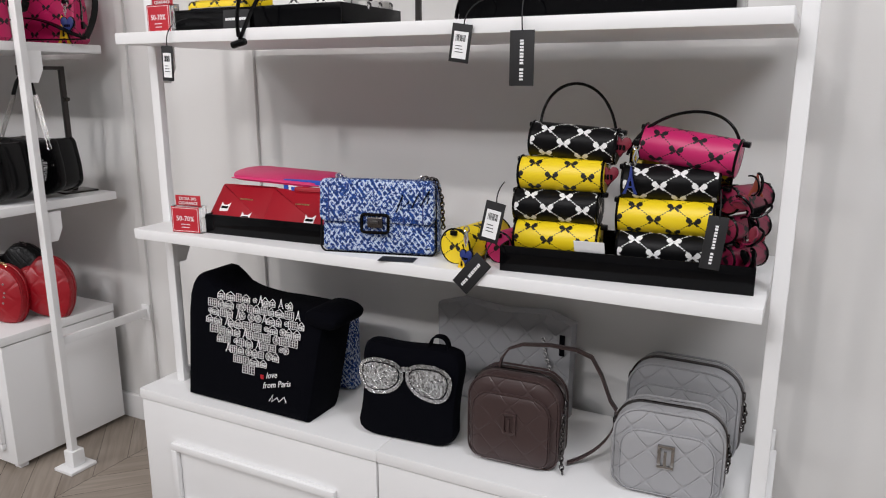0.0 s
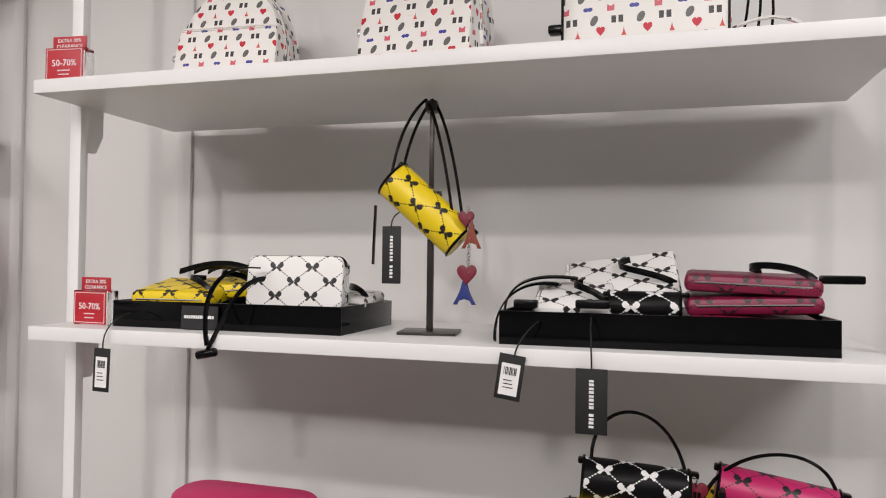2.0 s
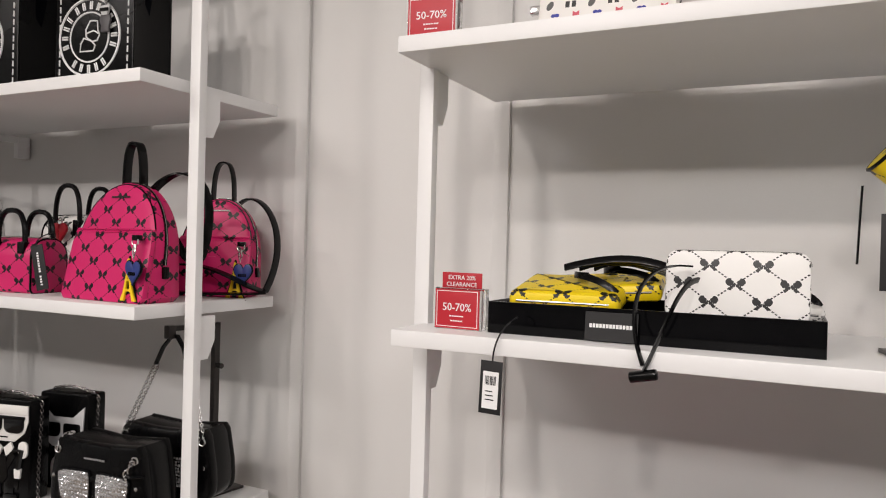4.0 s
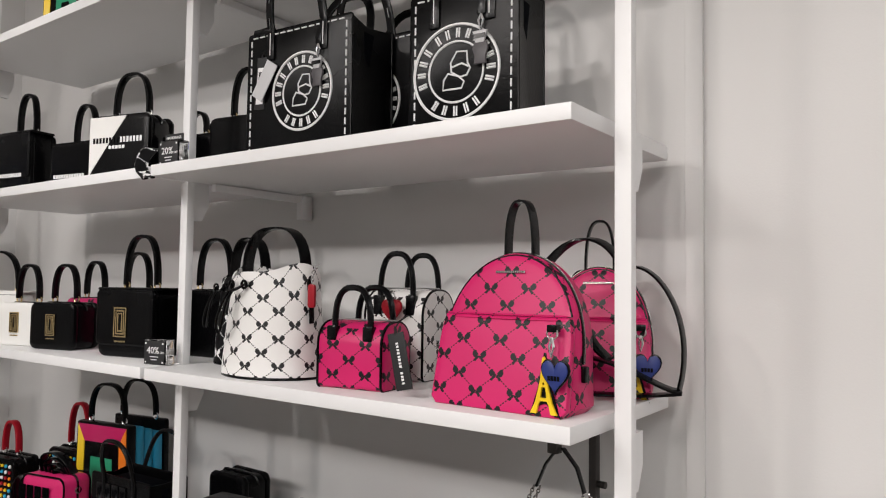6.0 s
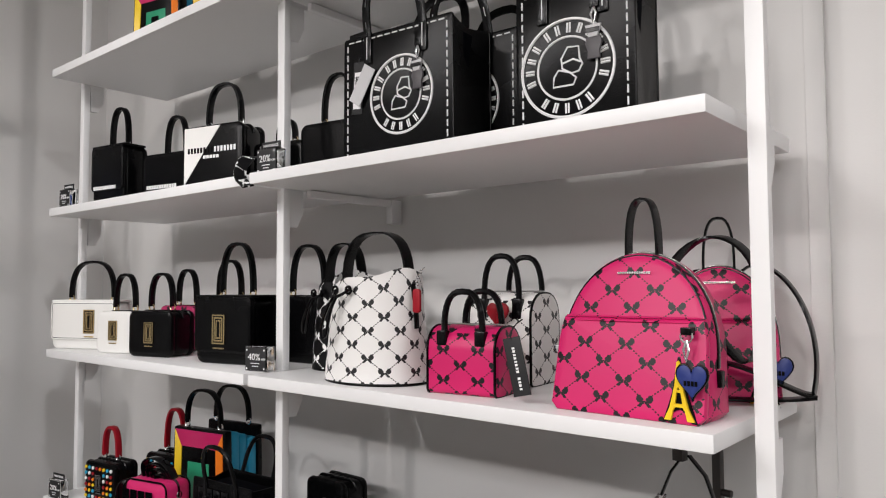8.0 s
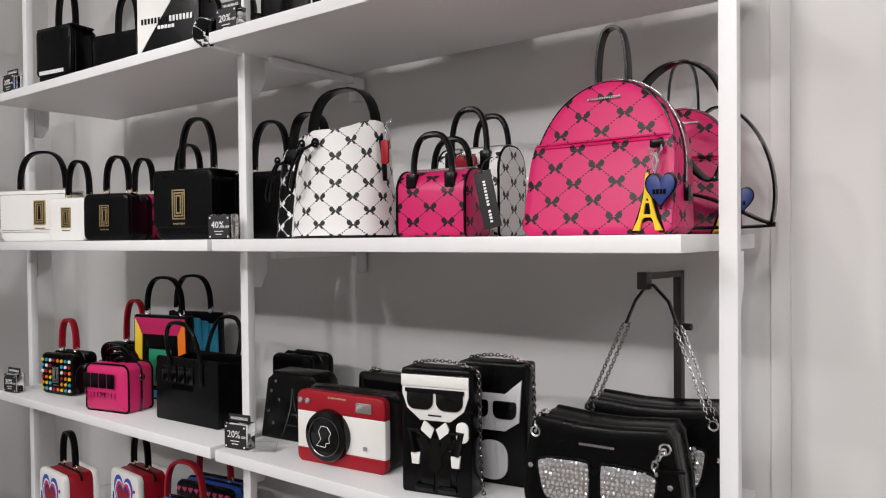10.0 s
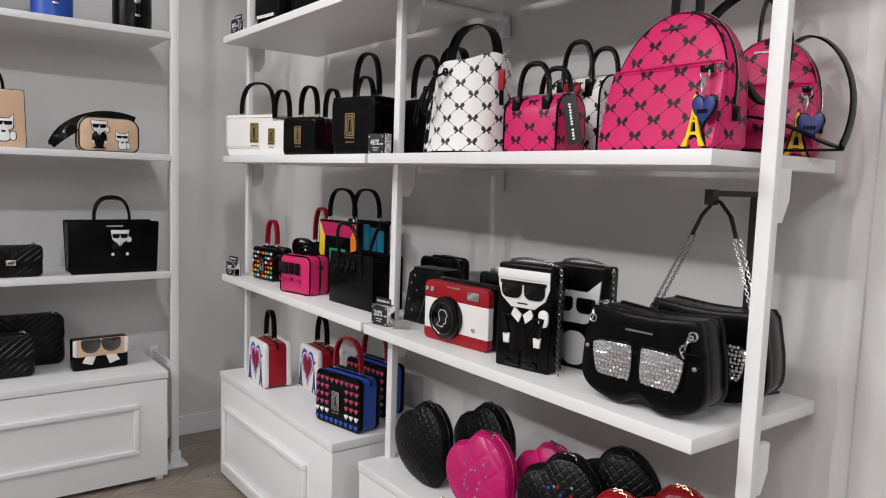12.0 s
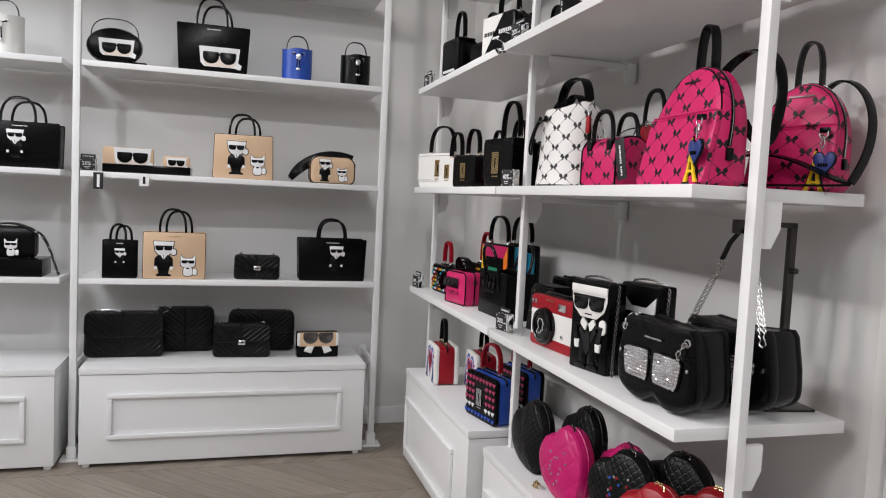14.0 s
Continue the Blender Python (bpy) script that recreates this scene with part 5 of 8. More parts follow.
def pouch(m, w, d, h, body, label, zipm=SILVER, group="small pouches", strap=True, round_=0.008):
    """Flat zip pouch lying down."""
    t = thing("pouch", m, label, "pouch", group)
    bm = slab(rrect(w, d, round_, -d / 2, n=5), 0, h, h * 0.34)
    piece("body", bm, body, t, "", pose(0, 0, h, -90, 0, 0))
    piece("zip", tube([(-w * 0.42, -d * 0.5 - 0.001, h * 0.55), (w * 0.42, -d * 0.5 + 0.0005, h * 0.55)], 0.0018, 5), zipm, t)
    if strap:
        piece("wrist_strap", sweep(bez((w * 0.46, -d * 0.3, h * 0.9), (w * 0.3, -d * 0.3, h + 0.03), (-w * 0.2, d * 0.1, h + 0.012), (w * 0.1, d * 0.3, h + 0.004)), 0.011, 0.003, (0, 0.6, 1)), BLACKSM, t)
    return t


# ---- single bay: low cabinet top ----
b = thing("canvas_tote", pose(-1.345, 1.35, C1, 0, 0, 0), "large soft black canvas tote with a white printed heart", "tote bag")
o = [(-0.205, 0), (0.20, 0), (0.212, 0.10), (0.225, 0.24), (0.24, 0.272), (0.205, 0.285), (0.10, 0.288), (0.0, 0.286), (-0.10, 0.30), (-0.135, 0.325), (-0.175, 0.348), (-0.205, 0.33), (-0.222, 0.27), (-0.212, 0.12)]
o = [(x * 1.06 if x > 0 else x, z) for x, z in o]
piece("body", slab(soft([o[0], (-0.19, 0), (0.195, 0)] + o[1:] + [(-0.207, 0.02)], 1), 0, 0.15, 0.02, 0.003, lean=0.16), VELVET, b)
piece("folded_corner", slab(soft([(0.19, 0.262), (0.24, 0.250), (0.285, 0.255), (0.295, 0.285), (0.255, 0.305), (0.19, 0.300)]), 0.03, 0.17, 0.016), VELVET, b)
def city_heart():
    """Heart filled with small line drawings: houses, towers, arches, wheels and flowers."""
    bm, rnd = bmesh.new(), random.Random(5)
    def stroke(x0, z0, x1, z1, wd=0.0013):
        wd *= 0.72
        n_ = Vector((-(z1 - z0), x1 - x0))
        if n_.length < 1e-6:
            return
        n_ = n_.normalized() * wd / 2
        q = [bm.verts.new((x, y, z)) for y in (-0.0065, -0.0050) for x, z in ((x0 + n_.x, z0 + n_.y), (x1 + n_.x, z1 + n_.y), (x1 - n_.x, z1 - n_.y), (x0 - n_.x, z0 - n_.y))]
        bm.faces.new(q[:4]), bm.faces.new(q[:3:-1])
        for a in range(4):
            bm.faces.new((q[a], q[a + 4], q[(a + 1) % 4 + 4], q[(a + 1) % 4]))
    def line(pts, wd=0.0013):
        for a, b_ in zip(pts, pts[1:]):
            stroke(*a, *b_, wd)
    def wheel(x, z, r, k=8):
        line([(x + r * math.cos(2 * math.pi * a / k), z + r * math.sin(2 * math.pi * a / k)) for a in range(k + 1)])
    halves = (0.112, 0.142, 0.150, 0.146, 0.132, 0.108, 0.080, 0.052, 0.022)
    for row, half in enumerate(halves):
        z = 0.285 - row * 0.0222
        x = -half
        while x < half - 0.006:
            wd, kind, hh = rnd.uniform(0.016, 0.030), rnd.random(), rnd.uniform(0.0175, 0.0215)
            wd = min(wd, half - x + 0.008)
            lo, hi, c = z - hh / 2, z + hh / 2, x + wd / 2
            if kind < 0.14:
                line([(c - 0.007, lo), (c - 0.003, z), (c, hi + 0.006), (c + 0.003, z), (c + 0.007, lo)], 0.0022)
                stroke(c - 0.005, lo + 0.006, c + 0.005, lo + 0.006)
                wd = 0.014
            elif kind < 0.26:
                wheel(c, z, 0.0062, 7)
                wheel(c, z, 0.0024, 5)
                wd = 0.014
            elif kind < 0.36:
                wheel(c, z, hh / 2, 10)
                for a in range(4):
                    stroke(c - hh / 2 * math.cos(a * 0.785), z - hh / 2 * math.sin(a * 0.785), c + hh / 2 * math.cos(a * 0.785), z + hh / 2 * math.sin(a * 0.785), 0.001)
                wd = hh
            else:
                body_top = lo + hh * (0.62 if kind > 0.72 else 0.95)
                line([(x, lo), (x, body_top), (x + wd - 0.002, body_top), (x + wd - 0.002, lo), (x, lo)], 0.0016)
                if kind > 0.72:
                    line([(x - 0.001, body_top), (c - 0.001, hi + 0.002), (x + wd - 0.001, body_top)], 0.0016)
                    stroke(x, (body_top + lo) / 2, x + wd - 0.002, (body_top + lo) / 2, 0.001)
                for a in range(1, max(2, int(wd / 0.0065))):
                    xx = x + a * (wd - 0.002) / max(2, int(wd / 0.0065))
                    stroke(xx, lo + 0.002, xx, body_top - 0.002, 0.0016)
                for a in range(1, 3):
                    stroke(x, lo + (body_top - lo) * a / 3, x + wd - 0.002, lo + (body_top - lo) * a / 3, 0.0010)
            x += wd + 0.0028
    return bm


piece("printed_heart", city_heart(), PRINT, b, "white printed heart of small buildings and towers", pose(0.022, -0.0015, 0.0, -9.1, 0, 0) @ Matrix.Diagonal((1.10, 1, 1.06, 1)))
piece("flag_print", box(0.062, 0.072, 0.006, 0.0075, 0.098, 0.11), REDCARD, b, "small red flag")
words("script", "love", 0.023, PRINT, b, pose(0.098, 0.0078, 0.106, -9, -14, 0), slant=0.35)
words("script", "from Paris", 0.023, PRINT, b, pose(0.115, 0.0052, 0.084, -9, -14, 0), slant=0.35)
piece("signature", tube([(0.09, 0.002, 0.042), (0.103, 0.004, 0.062), (0.099, 0.002, 0.042), (0.116, 0.004, 0.056), (0.122, 0.003, 0.046), (0.14, 0.004, 0.062), (0.146, 0.003, 0.048)], 0.0014, 4), PRINT, b)

b = quilt_bag(pose(-1.275, 1.57, C1, 0, 0, 2), 0.27, 0.235, 0.06, TWEED, "blue and white tweed flap bag half hidden behind the tote", None)

b = thing("pouch", pose(-0.865, 1.385, C1, 0, 0, 5), "black fabric bag with sequinned silver sunglasses, leaning back", "handbag")
piece("body", slab(soft([(-0.14, 0), (0.0, -0.002), (0.132, 0), (0.126, 0.1), (0.145, 0.225), (0.10, 0.246), (-0.02, 0.236), (-0.10, 0.244), (-0.128, 0.224), (-0.120, 0.1)]), 0, 0.06, 0.02, 0.006, lean=0.1), VELVET, b)
piece("loop", sweep(arch(0.05, 0.10, 0.225, 0.045, 0.05), 0.022, 0.004), VELVET, b)
glasses(b, 0.0, 0.122, 0.245, 0.008, SEQUIN, SEQUIND, aviator=True)

b = camera_bag(pose(-0.595, 1.41, C1, 0, 0, 3), 0.218, 0.212, 0.09, BROWN, "dark brown quilted leather camera bag with a tonal logo plate", BROWN, 0.78,
               strap=[(-0.05, 0.05, 0.20), (-0.045, 0.055, 0.235), (-0.03, 0.062, 0.258), (0.0, 0.07, 0.27), (0.06, 0.085, 0.272), (0.12, 0.095, 0.266), (0.155, 0.10, 0.252), (0.178, 0.105, 0.21), (0.20, 0.11, 0.15), (0.215, 0.11, 0.13)], metal=GUNMET)
piece("chain", chain(bez((0.108, 0.04, 0.14), (0.118, 0.02, 0.1), (0.112, 0.0, 0.05), (0.122, 0.0, 0.004), 8), 0.014, 0.002), GUNMET, b)
piece("strap_end", sweep(bez((0.215, 0.10, 0.13), (0.225, 0.09, 0.08), (0.18, 0.07, 0.03), (0.12, 0.05, 0.006)), 0.017, 0.004), BROWN, b)
g1 = camera_bag(pose(-0.255, 1.435, C1, 0, 0, 4), 0.228, 0.19, 0.085, GREYJ, "grey marl quilted jersey camera bag with a gunmetal logo plate", None, 0.74)
piece("chain", chain(bez((0.116, 0.05, 0.12), (0.126, 0.05, 0.1), (0.12, 0.04, 0.08), (0.118, 0.04, 0.06), 6), 0.012, 0.002), GUNMET, g1)
copy_thing(g1, pose(-0.262, 1.64, C1, 0, 0, -2) @ Matrix.Scale(1.12, 4))
b = thing("quilted_tote", pose(-0.735, 1.68, C1, 0, 0, 0), "soft grey quilted jersey tote standing at the back", "tote bag")
piece("body", slab([(-0.19, 0), (0.19, 0), (0.195, 0.26), (0.12, 0.285), (0, 0.275), (-0.12, 0.288), (-0.195, 0.265)], 0, 0.06, 0.02, 0.004), GREYJ, b)
piece("chain", chain([(0.12, -0.008, 0.22), (0.13, -0.012, 0.17), (0.15, -0.01, 0.12)], 0.013, 0.002), SILVER, b)
piece("hang_strap", box(0.165, 0.178, -0.012, -0.008, 0.18, 0.235), VELVET, b)

# ---- single bay: lower shelf ----
red_sign(pose(-1.47, 1.335, S2, 0, 0, 8))
tray(pose(-1.425, 1.345, S2, 0, 0, 3), 0.46, 0.25, 0.05)
def eared_print(p, fx, fz):
    """Small white eared figure with dark glasses, printed on a wallet that leans back."""
    up = pose(0.0, 0.0, 0.0305, -90, 0, 0)
    g = piece("figure_print", slab([(fx - .013, fz - .012), (fx + .013, fz - .012), (fx + .014, fz + .015), (fx + .006, fz + .007), (fx - .006, fz + .007), (fx - .014, fz + .015)], -0.0006, 0.001, 0.0), PRINT, p, "small white eared figure", up)
    piece("figure_lens", slab(rrect(0.021, 0.007, 0.002, fz - 0.004, cx=fx, n=2), -0.0012, 0.001, 0.0), BLACKSM, g)


for wx, yaw, prints in ((-1.352, 4, ((-0.045, -0.02), (0.03, -0.045))), (-1.175, 8, ((0.045, -0.035),))):
    p = pouch(pose(wx, 1.425, S2 + 0.058, 48, 0, yaw), 0.175, 0.115, 0.030, RED, "red leather wallet with small white figures, leaning back", RED, "red wallets", False)
    for q in prints:
        eared_print(p, *q)
    piece("small_print", bars(-0.02, 0.02, 0.006, 0.004, 0, 9), GOLD, p, "", pose(0.012, 0.0, 0.0305, -90, 0, 0))
pouch(pose(-1.26, 1.47, S2 + 0.05, 50, 0, 4), 0.30, 0.10, 0.025, RED, "red leather wallet behind the others", RED, "red wallets", False)
pouch(pose(-1.265, 1.49, S2 + 0.134, 6, 2, 5), 0.31, 0.13, 0.012, PINK, "flat hot pink zip pouch lying on the wallets", PINK, "small pouches", False, 0.06)
b = thing("picture_frame", pose(-1.175, 1.44, S2 + 0.086, 4, 0, 6), "blue bordered card holder with a black window", "frame")
piece("border", box(-0.062, 0.062, 0, 0.012, 0, 0.055, 0.004), BLUE, b)
piece("mount", box(-0.045, 0.045, -0.002, 0.0, 0.010, 0.044), PAPER, b)
piece("window", box(-0.036, 0.036, -0.004, -0.002, 0.016, 0.037), BLUE, b)
pouch(pose(-1.10, 1.50, S2 + 0.105, 2, 0, 8), 0.22, 0.12, 0.022, RED, "red flat pouch under the pink one", RED, "red wallets", False)

b = quilt_bag(pose(-0.905, 1.345, S2, -4, 0, 14), 0.275, 0.168, 0.075, TWEED, "blue and white tweed flap bag with a dark turn lock", GUNMET, 0.58, 0.016)
piece("lock_frame", tube([(x, -0.018, z) for x, z in rrect(0.062, 0.04, 0.006, 0.052, n=3)], 0.004, 6, None, True), BLACKSM, b)
piece("edge_binding", tube([(x, 0.004, z) for x, z in rrect(0.274, 0.167, 0.016, 0.001, n=4, taper=0.03)], 0.0026, 5, None, True), BLACKSM, b)
piece("signature", tube([(0.05, -0.018, 0.10), (0.065, -0.018, 0.14), (0.06, -0.018, 0.105), (0.08, -0.018, 0.125), (0.085, -0.018, 0.11), (0.1, -0.018, 0.14), (0.105, -0.018, 0.115), (0.125, -0.018, 0.15), (0.12, -0.018, 0.12)], 0.002, 5), BLACKSM, b, "black stitched signature")
for i in range(6):
    x = -0.11 + i * 0.044
    piece("channel_stitch", tube([(x, -0.0165, 0.075), (x, -0.0165, 0.16)], 0.0013, 4), NAVY, b)
piece("chain", chain([(0.10, 0.03, 0.175), (0.13, 0.02, 0.172), (0.142, 0.03, 0.13), (0.144, 0.04, 0.06)], 0.012, 0.002), GUNMET, b)
piece("flat_tag", box(0.02, 0.10, -0.06, -0.02, 0.0005, 0.002), BLKCARD, b, "", pose(0, 0, 0, 4, 0, 0))

b = barrel(pose(-0.695, 1.43, S2, 0, 0, 80), 0.17, 0.038, MYEL, "small yellow monogram cylinder bag lying end-on", cluster=False)
tc_ = tower_charm(b, 0.0, 0.0, 0.085, True, 0.62, False)
tc_.matrix_basis = pose(-0.098, -0.040, -0.008, 0, 0, -90)
b = barrel(pose(-0.615, 1.47, S2, 0, 0, 80), 0.15, 0.034, MMAG, "small magenta monogram cylinder bag at the tray's end", cluster=False)
hang_tag((-0.605, 1.325, S2 + 0.15), 0.005, 0.042, 0.085, False, 12, 5)
hang_tag((-0.615, 1.294, S2 + 0.035), 0.005, 0.042, 0.085, True, 40, 0)

tray(pose(-0.603, 1.34, S2, 0, 0, 4.5), 0.488, 0.24, 0.054)
names = {MYEL: "small yellow monogram cylinder bag stacked in a black tray", MBLK: "small black monogram cylinder bag stacked in a black tray", MMAG: "small magenta monogram cylinder bag on top of the stack"}
for i, (mm, dx) in enumerate(zip((MYEL, MBLK, MYEL, MBLK), (0.0, -0.004, 0.002, 0.02))):
    barrel(pose(-0.507 + dx, 1.425 + 0.006 * i, S2 + 0.028 + 0.066 * i, 0, 4 if i == 3 else 0, 4), 0.178, 0.0355, mm, names[mm], hd=(i == 3), cluster=(i >= 2))
for i, (mm, dx) in enumerate(zip((MBLK, MYEL, MBLK, MMAG), (0.005, 0.0, 0.005, 0.03))):
    barrel(pose(-0.295 + dx, 1.44 + 0.008 * i, S2 + 0.02 + 0.066 * i, 0, 8 if i == 3 else 0, 5 if i < 3 else -4), 0.185, 0.036, mm, names[mm], hd=(i == 3), cluster=False)
for i, (mm, z) in enumerate(((MRED, 0.03), (MRED, 0.095), (MYEL, 0.16))):
    barrel(pose(-0.285, 1.53, S2 + z + 0.02, 0, 0, 8), 0.2, 0.034, mm, "small monogram cylinder bag at the back of the tray", cluster=False)
for z in (0.02, 0.078, 0.136):
    barrel(pose(-0.155, 1.50, S2 + z, 0, 0, 60), 0.11, 0.026, MRED, "dark red monogram cylinder bag turned end-on in the tray", cluster=False)
tower_charm(thing("bag_charm", pose(-0.348, 1.395, S2 + 0.255), "blue tower charm hanging on the stacked bags", "charm"), 0, 0, 0.0, False, 0.55)
for i, (x, z, mm) in enumerate(((-0.165, 0.16, MAGE), (-0.15, 0.125, BLACKSM), (-0.17, 0.09, MAGE), (-0.145, 0.20, ENOR), (-0.15, 0.055, BLACKSM), (-0.18, 0.06, MAGE), (-0.14, 0.10, MAGE), (-0.135, 0.15, BLACKSM))):
    c = thing("bag_charm", pose(x + 0.012, 1.43 + 0.02 * (i % 3), S2 + z, 0, 14 * (i - 3), 20 * (i % 3)), "small enamel heart or tower charm at the bag ends", "charm", "enamel charms")
    piece("charm", slab(heart(0.032, 0.032, -0.016) if i % 2 == 0 else tower(0.028, 0.044, -0.024), -0.003, 0.003, 0.0015), mm, c)
    piece("charm_strap", tube(bez((0, 0, 0.018), (0.008, -0.01, 0.026), (0.016, -0.01, -0.006), (0.004, 0.0, -0.022), 10), 0.0026, 5), BLACKSM, c)
    piece("charm_strap", sweep(bez((-0.014, 0.0, 0.014), (0.006, -0.008, 0.02), (0.012, -0.010, -0.02), (-0.006, 0.0, -0.022), 10), 0.009, 0.003), BLACKSM if i % 2 else MRED, c)
hang_tag((-0.185, 1.365, S2 + 0.155), 0.01, 0.036, 0.10, True, 6, 8)
b = thing("price_tag", pose(-0.42, 1.36, S2 + 0.052, 30, 0, 5), "white printed tag lying on the bags", "price tag")
piece("card", box(-0.03, 0.03, 0, 0.001, 0, 0.03), PAPER, b)

# ---- single bay: middle shelf ----
red_sign(pose(-1.545, 1.375, S3, 0, 0, -4))
tray(pose(-1.49, 1.36, S3, 0, 0, 0), 0.495, 0.26, 0.052)
b = pouch(pose(-1.37, 1.44, S3 + 0.05, 12, 0, 0), 0.18, 0.13, 0.035, MYEL, "yellow monogram zip pouch in the tray", strap=True)
pouch(pose(-1.33, 1.49, S3 + 0.062, 8, -4, 6), 0.2, 0.13, 0.03, MYEL, "yellow monogram zip pouch in the tray", strap=True)
b = top_handle_bag(pose(-1.115, 1.40, S3 + 0.04, -6, 0, 2), 0.20, 0.105, 0.035, MWHTS, MWHTS, "white monogram wristlet standing in the tray", 0.0, 0.004, BLACKSM, metal=SILVER, hthick=0.008, name="wristlet")
for i, mm in enumerate((MBLK, MWHTS)):
    pouch(pose(-1.065 + 0.006 * i, 1.53, S3 + 0.012 + 0.030 * i, 4, 4 - 3 * i, 4 * i), 0.12, 0.14, 0.028, mm, "small monogram pouch packed in the tray", SILVER, "packed pouches", i > 0)
b = thing("wrist_straps", pose(-1.28, 1.42, S3 + 0.11), "black leather wrist straps tangled on the pouches", "strap")
for i in range(4):
    piece("strap", sweep(bez((-0.10 + 0.02 * i, 0.02 * i, 0.0), (0.0, 0.01 * i, 0.03), (0.06, -0.02, 0.02 - 0.01 * i), (0.12 + 0.01 * i, 0.0, -0.02)), 0.012, 0.003, (0, 0.5, 1)), BLACKSM, b)
b = thing("wrist_strap", pose(-1.225, 1.345, S3 + 0.10), "black strap with a metal end hanging over the shelf edge", "strap")
piece("strap", sweep(bez((0.05, 0.04, 0.02), (-0.03, -0.02, 0.03), (-0.03, -0.03, -0.06), (0.0, -0.055, -0.12)), 0.009, 0.003, (0.3, 1, 0)), BLACKSM, b)
piece("strap", sweep(bez((0.06, 0.04, 0.0), (0.04, -0.02, 0.0), (0.03, -0.04, -0.06), (0.0, -0.055, -0.13)), 0.009, 0.003, (0.3, 1, 0)), BLACKSM, b)
piece("end_clasp", can((-0.018, -0.057, -0.138), (0.02, -0.057, -0.13), 0.008, 0.008, 10, 0.002), BLACKSM, b)
b = thing("name_card", pose(-1.285, 1.352, S3 + 0.002, -4, 0, 0), "small black card with white marks on the tray", "card")
piece("card", box(-0.04, 0.04, -0.002, 0, 0, 0.044), BLKCARD, b)
piece("name_bar", bars(-0.033, 0.033, 0.02, 0.006, -0.0024, 13), PRINT, b)
hang_tag((-1.452, 1.292, S3 + 0.0), 0.035, 0.036, 0.082, False, 2, 0, side=0.02)

bag_stand(pose(-0.862, 1.47, S3, 0, 0, 8), 0.44, "dark metal T-stand holding a hanging bag")
b = barrel(pose(-0.885, 1.43, S3 + 0.205, 0, 42, 8), 0.175, 0.037, MYEL, "yellow monogram cylinder bag hanging from a metal stand", "", cluster=False)
back = pose(-0.885, 1.43, S3 + 0.205, 0, 42, 8).inverted()
for dx, dy in ((-0.006, -0.012), (0.006, 0.012)):
    piece("strap", tube(bez((-0.915 + dx, 1.425 + dy, S3 + 0.30), (-0.905 + dx, 1.43 + dy, S3 + 0.37), (-0.885 + dx, 1.45 + dy, S3 + 0.42), (-0.866 + dx, 1.46, S3 + 0.443), 14), 0.0032, 6), BLACKSM, b, "", back)
    piece("strap", tube(bez((-0.866 + dx, 1.46, S3 + 0.443), (-0.84 + dx, 1.45 + dy, S3 + 0.42), (-0.81 + dx, 1.44 + dy, S3 + 0.30), (-0.797 + dx, 1.435 + dy, S3 + 0.185), 14), 0.0032, 6), BLACKSM, b, "", back)
c = thing("bag_charm", pose(-0.772, 1.405, S3 + 0.165), "red heart and tower charms on a ring", "charm")
piece("heart_charm", slab(heart(0.030, 0.032, 0.03, -0.004), -0.003, 0.003, 0.0015), MAGE, c)
piece("orange_tower", slab(tower(0.036, 0.05, -0.005, 0.006), -0.003, 0.003, 0.0015), ENOR, c, "orange tower charm")
piece("heart_charm", slab(heart(0.036, 0.038, -0.072, -0.002), -0.003, 0.003, 0.0015), MAGE, c)
piece("blue_tower", slab(tower(0.042, 0.05, -0.105, -0.006), -0.002, 0.004, 0.0015), NAVY, c, "blue tower charm")
piece("link_chain", chain([(0.0, 0, 0.07), (0.002, 0, 0.0), (0, 0, -0.05)], 0.008, 0.0012), SILVER, c)
hang_tag((-0.915, 1.40, S3 + 0.20), 0.0, 0.036, 0.105, True, 0, 0)
b = thing("strap_tassel", pose(-0.955, 1.42, S3 + 0.24), "narrow black strap end hanging from the bag", "strap")
piece("strap", sweep([(0, 0, 0), (-0.002, 0, -0.05), (-0.004, 0, -0.11)], 0.009, 0.003), BLACKSM, b)

tray(pose(-0.702, 1.345, S3, 0, 0, 1), 0.515, 0.25, 0.056)
pouch(pose(-0.585, 1.41, S3 + 0.058, 24, 0, 2), 0.13, 0.11, 0.03, MWHTS, "white monogram pouch in the tray")
pouch(pose(-0.51, 1.50, S3 + 0.09, 30, -8, 0), 0.2, 0.15, 0.03, MWHTS, "white monogram pouch propped up at the back")
b = barrel(pose(-0.47, 1.385, S3 + 0.04, 0, 0, 2), 0.115, 0.026, MBLK, "small black monogram glasses case", "", cluster=False)
for i in range(3):
    pouch(pose(-0.305, 1.44, S3 + 0.03 + 0.032 * i, 3, (-1) ** i * 2, 3 - 3 * i), 0.2, 0.14, 0.028, MRED, "dark red monogram zip pouch stacked in the tray", SILVER, "red pouches", i == 2)
b = thing("wrist_strap", pose(-0.66, 1.40, S3 + 0.05), "black leather strap curling out of the tray", "strap")
piece("strap", sweep(bez((0.05, 0.0, 0.05), (-0.02, 0.0, 0.06), (-0.06, -0.02, 0.02), (-0.05, -0.05, -0.045), 16), 0.012, 0.003, (0, 1, 0.3)), BLACKSM, b)
piece("strap", sweep(bez((0.08, 0.02, 0.06), (0.0, 0.0, 0.07), (-0.04, -0.01, 0.05), (-0.04, -0.02, 0.0), 16), 0.012, 0.003, (0, 1, 0.3)), BLACKSM, b)
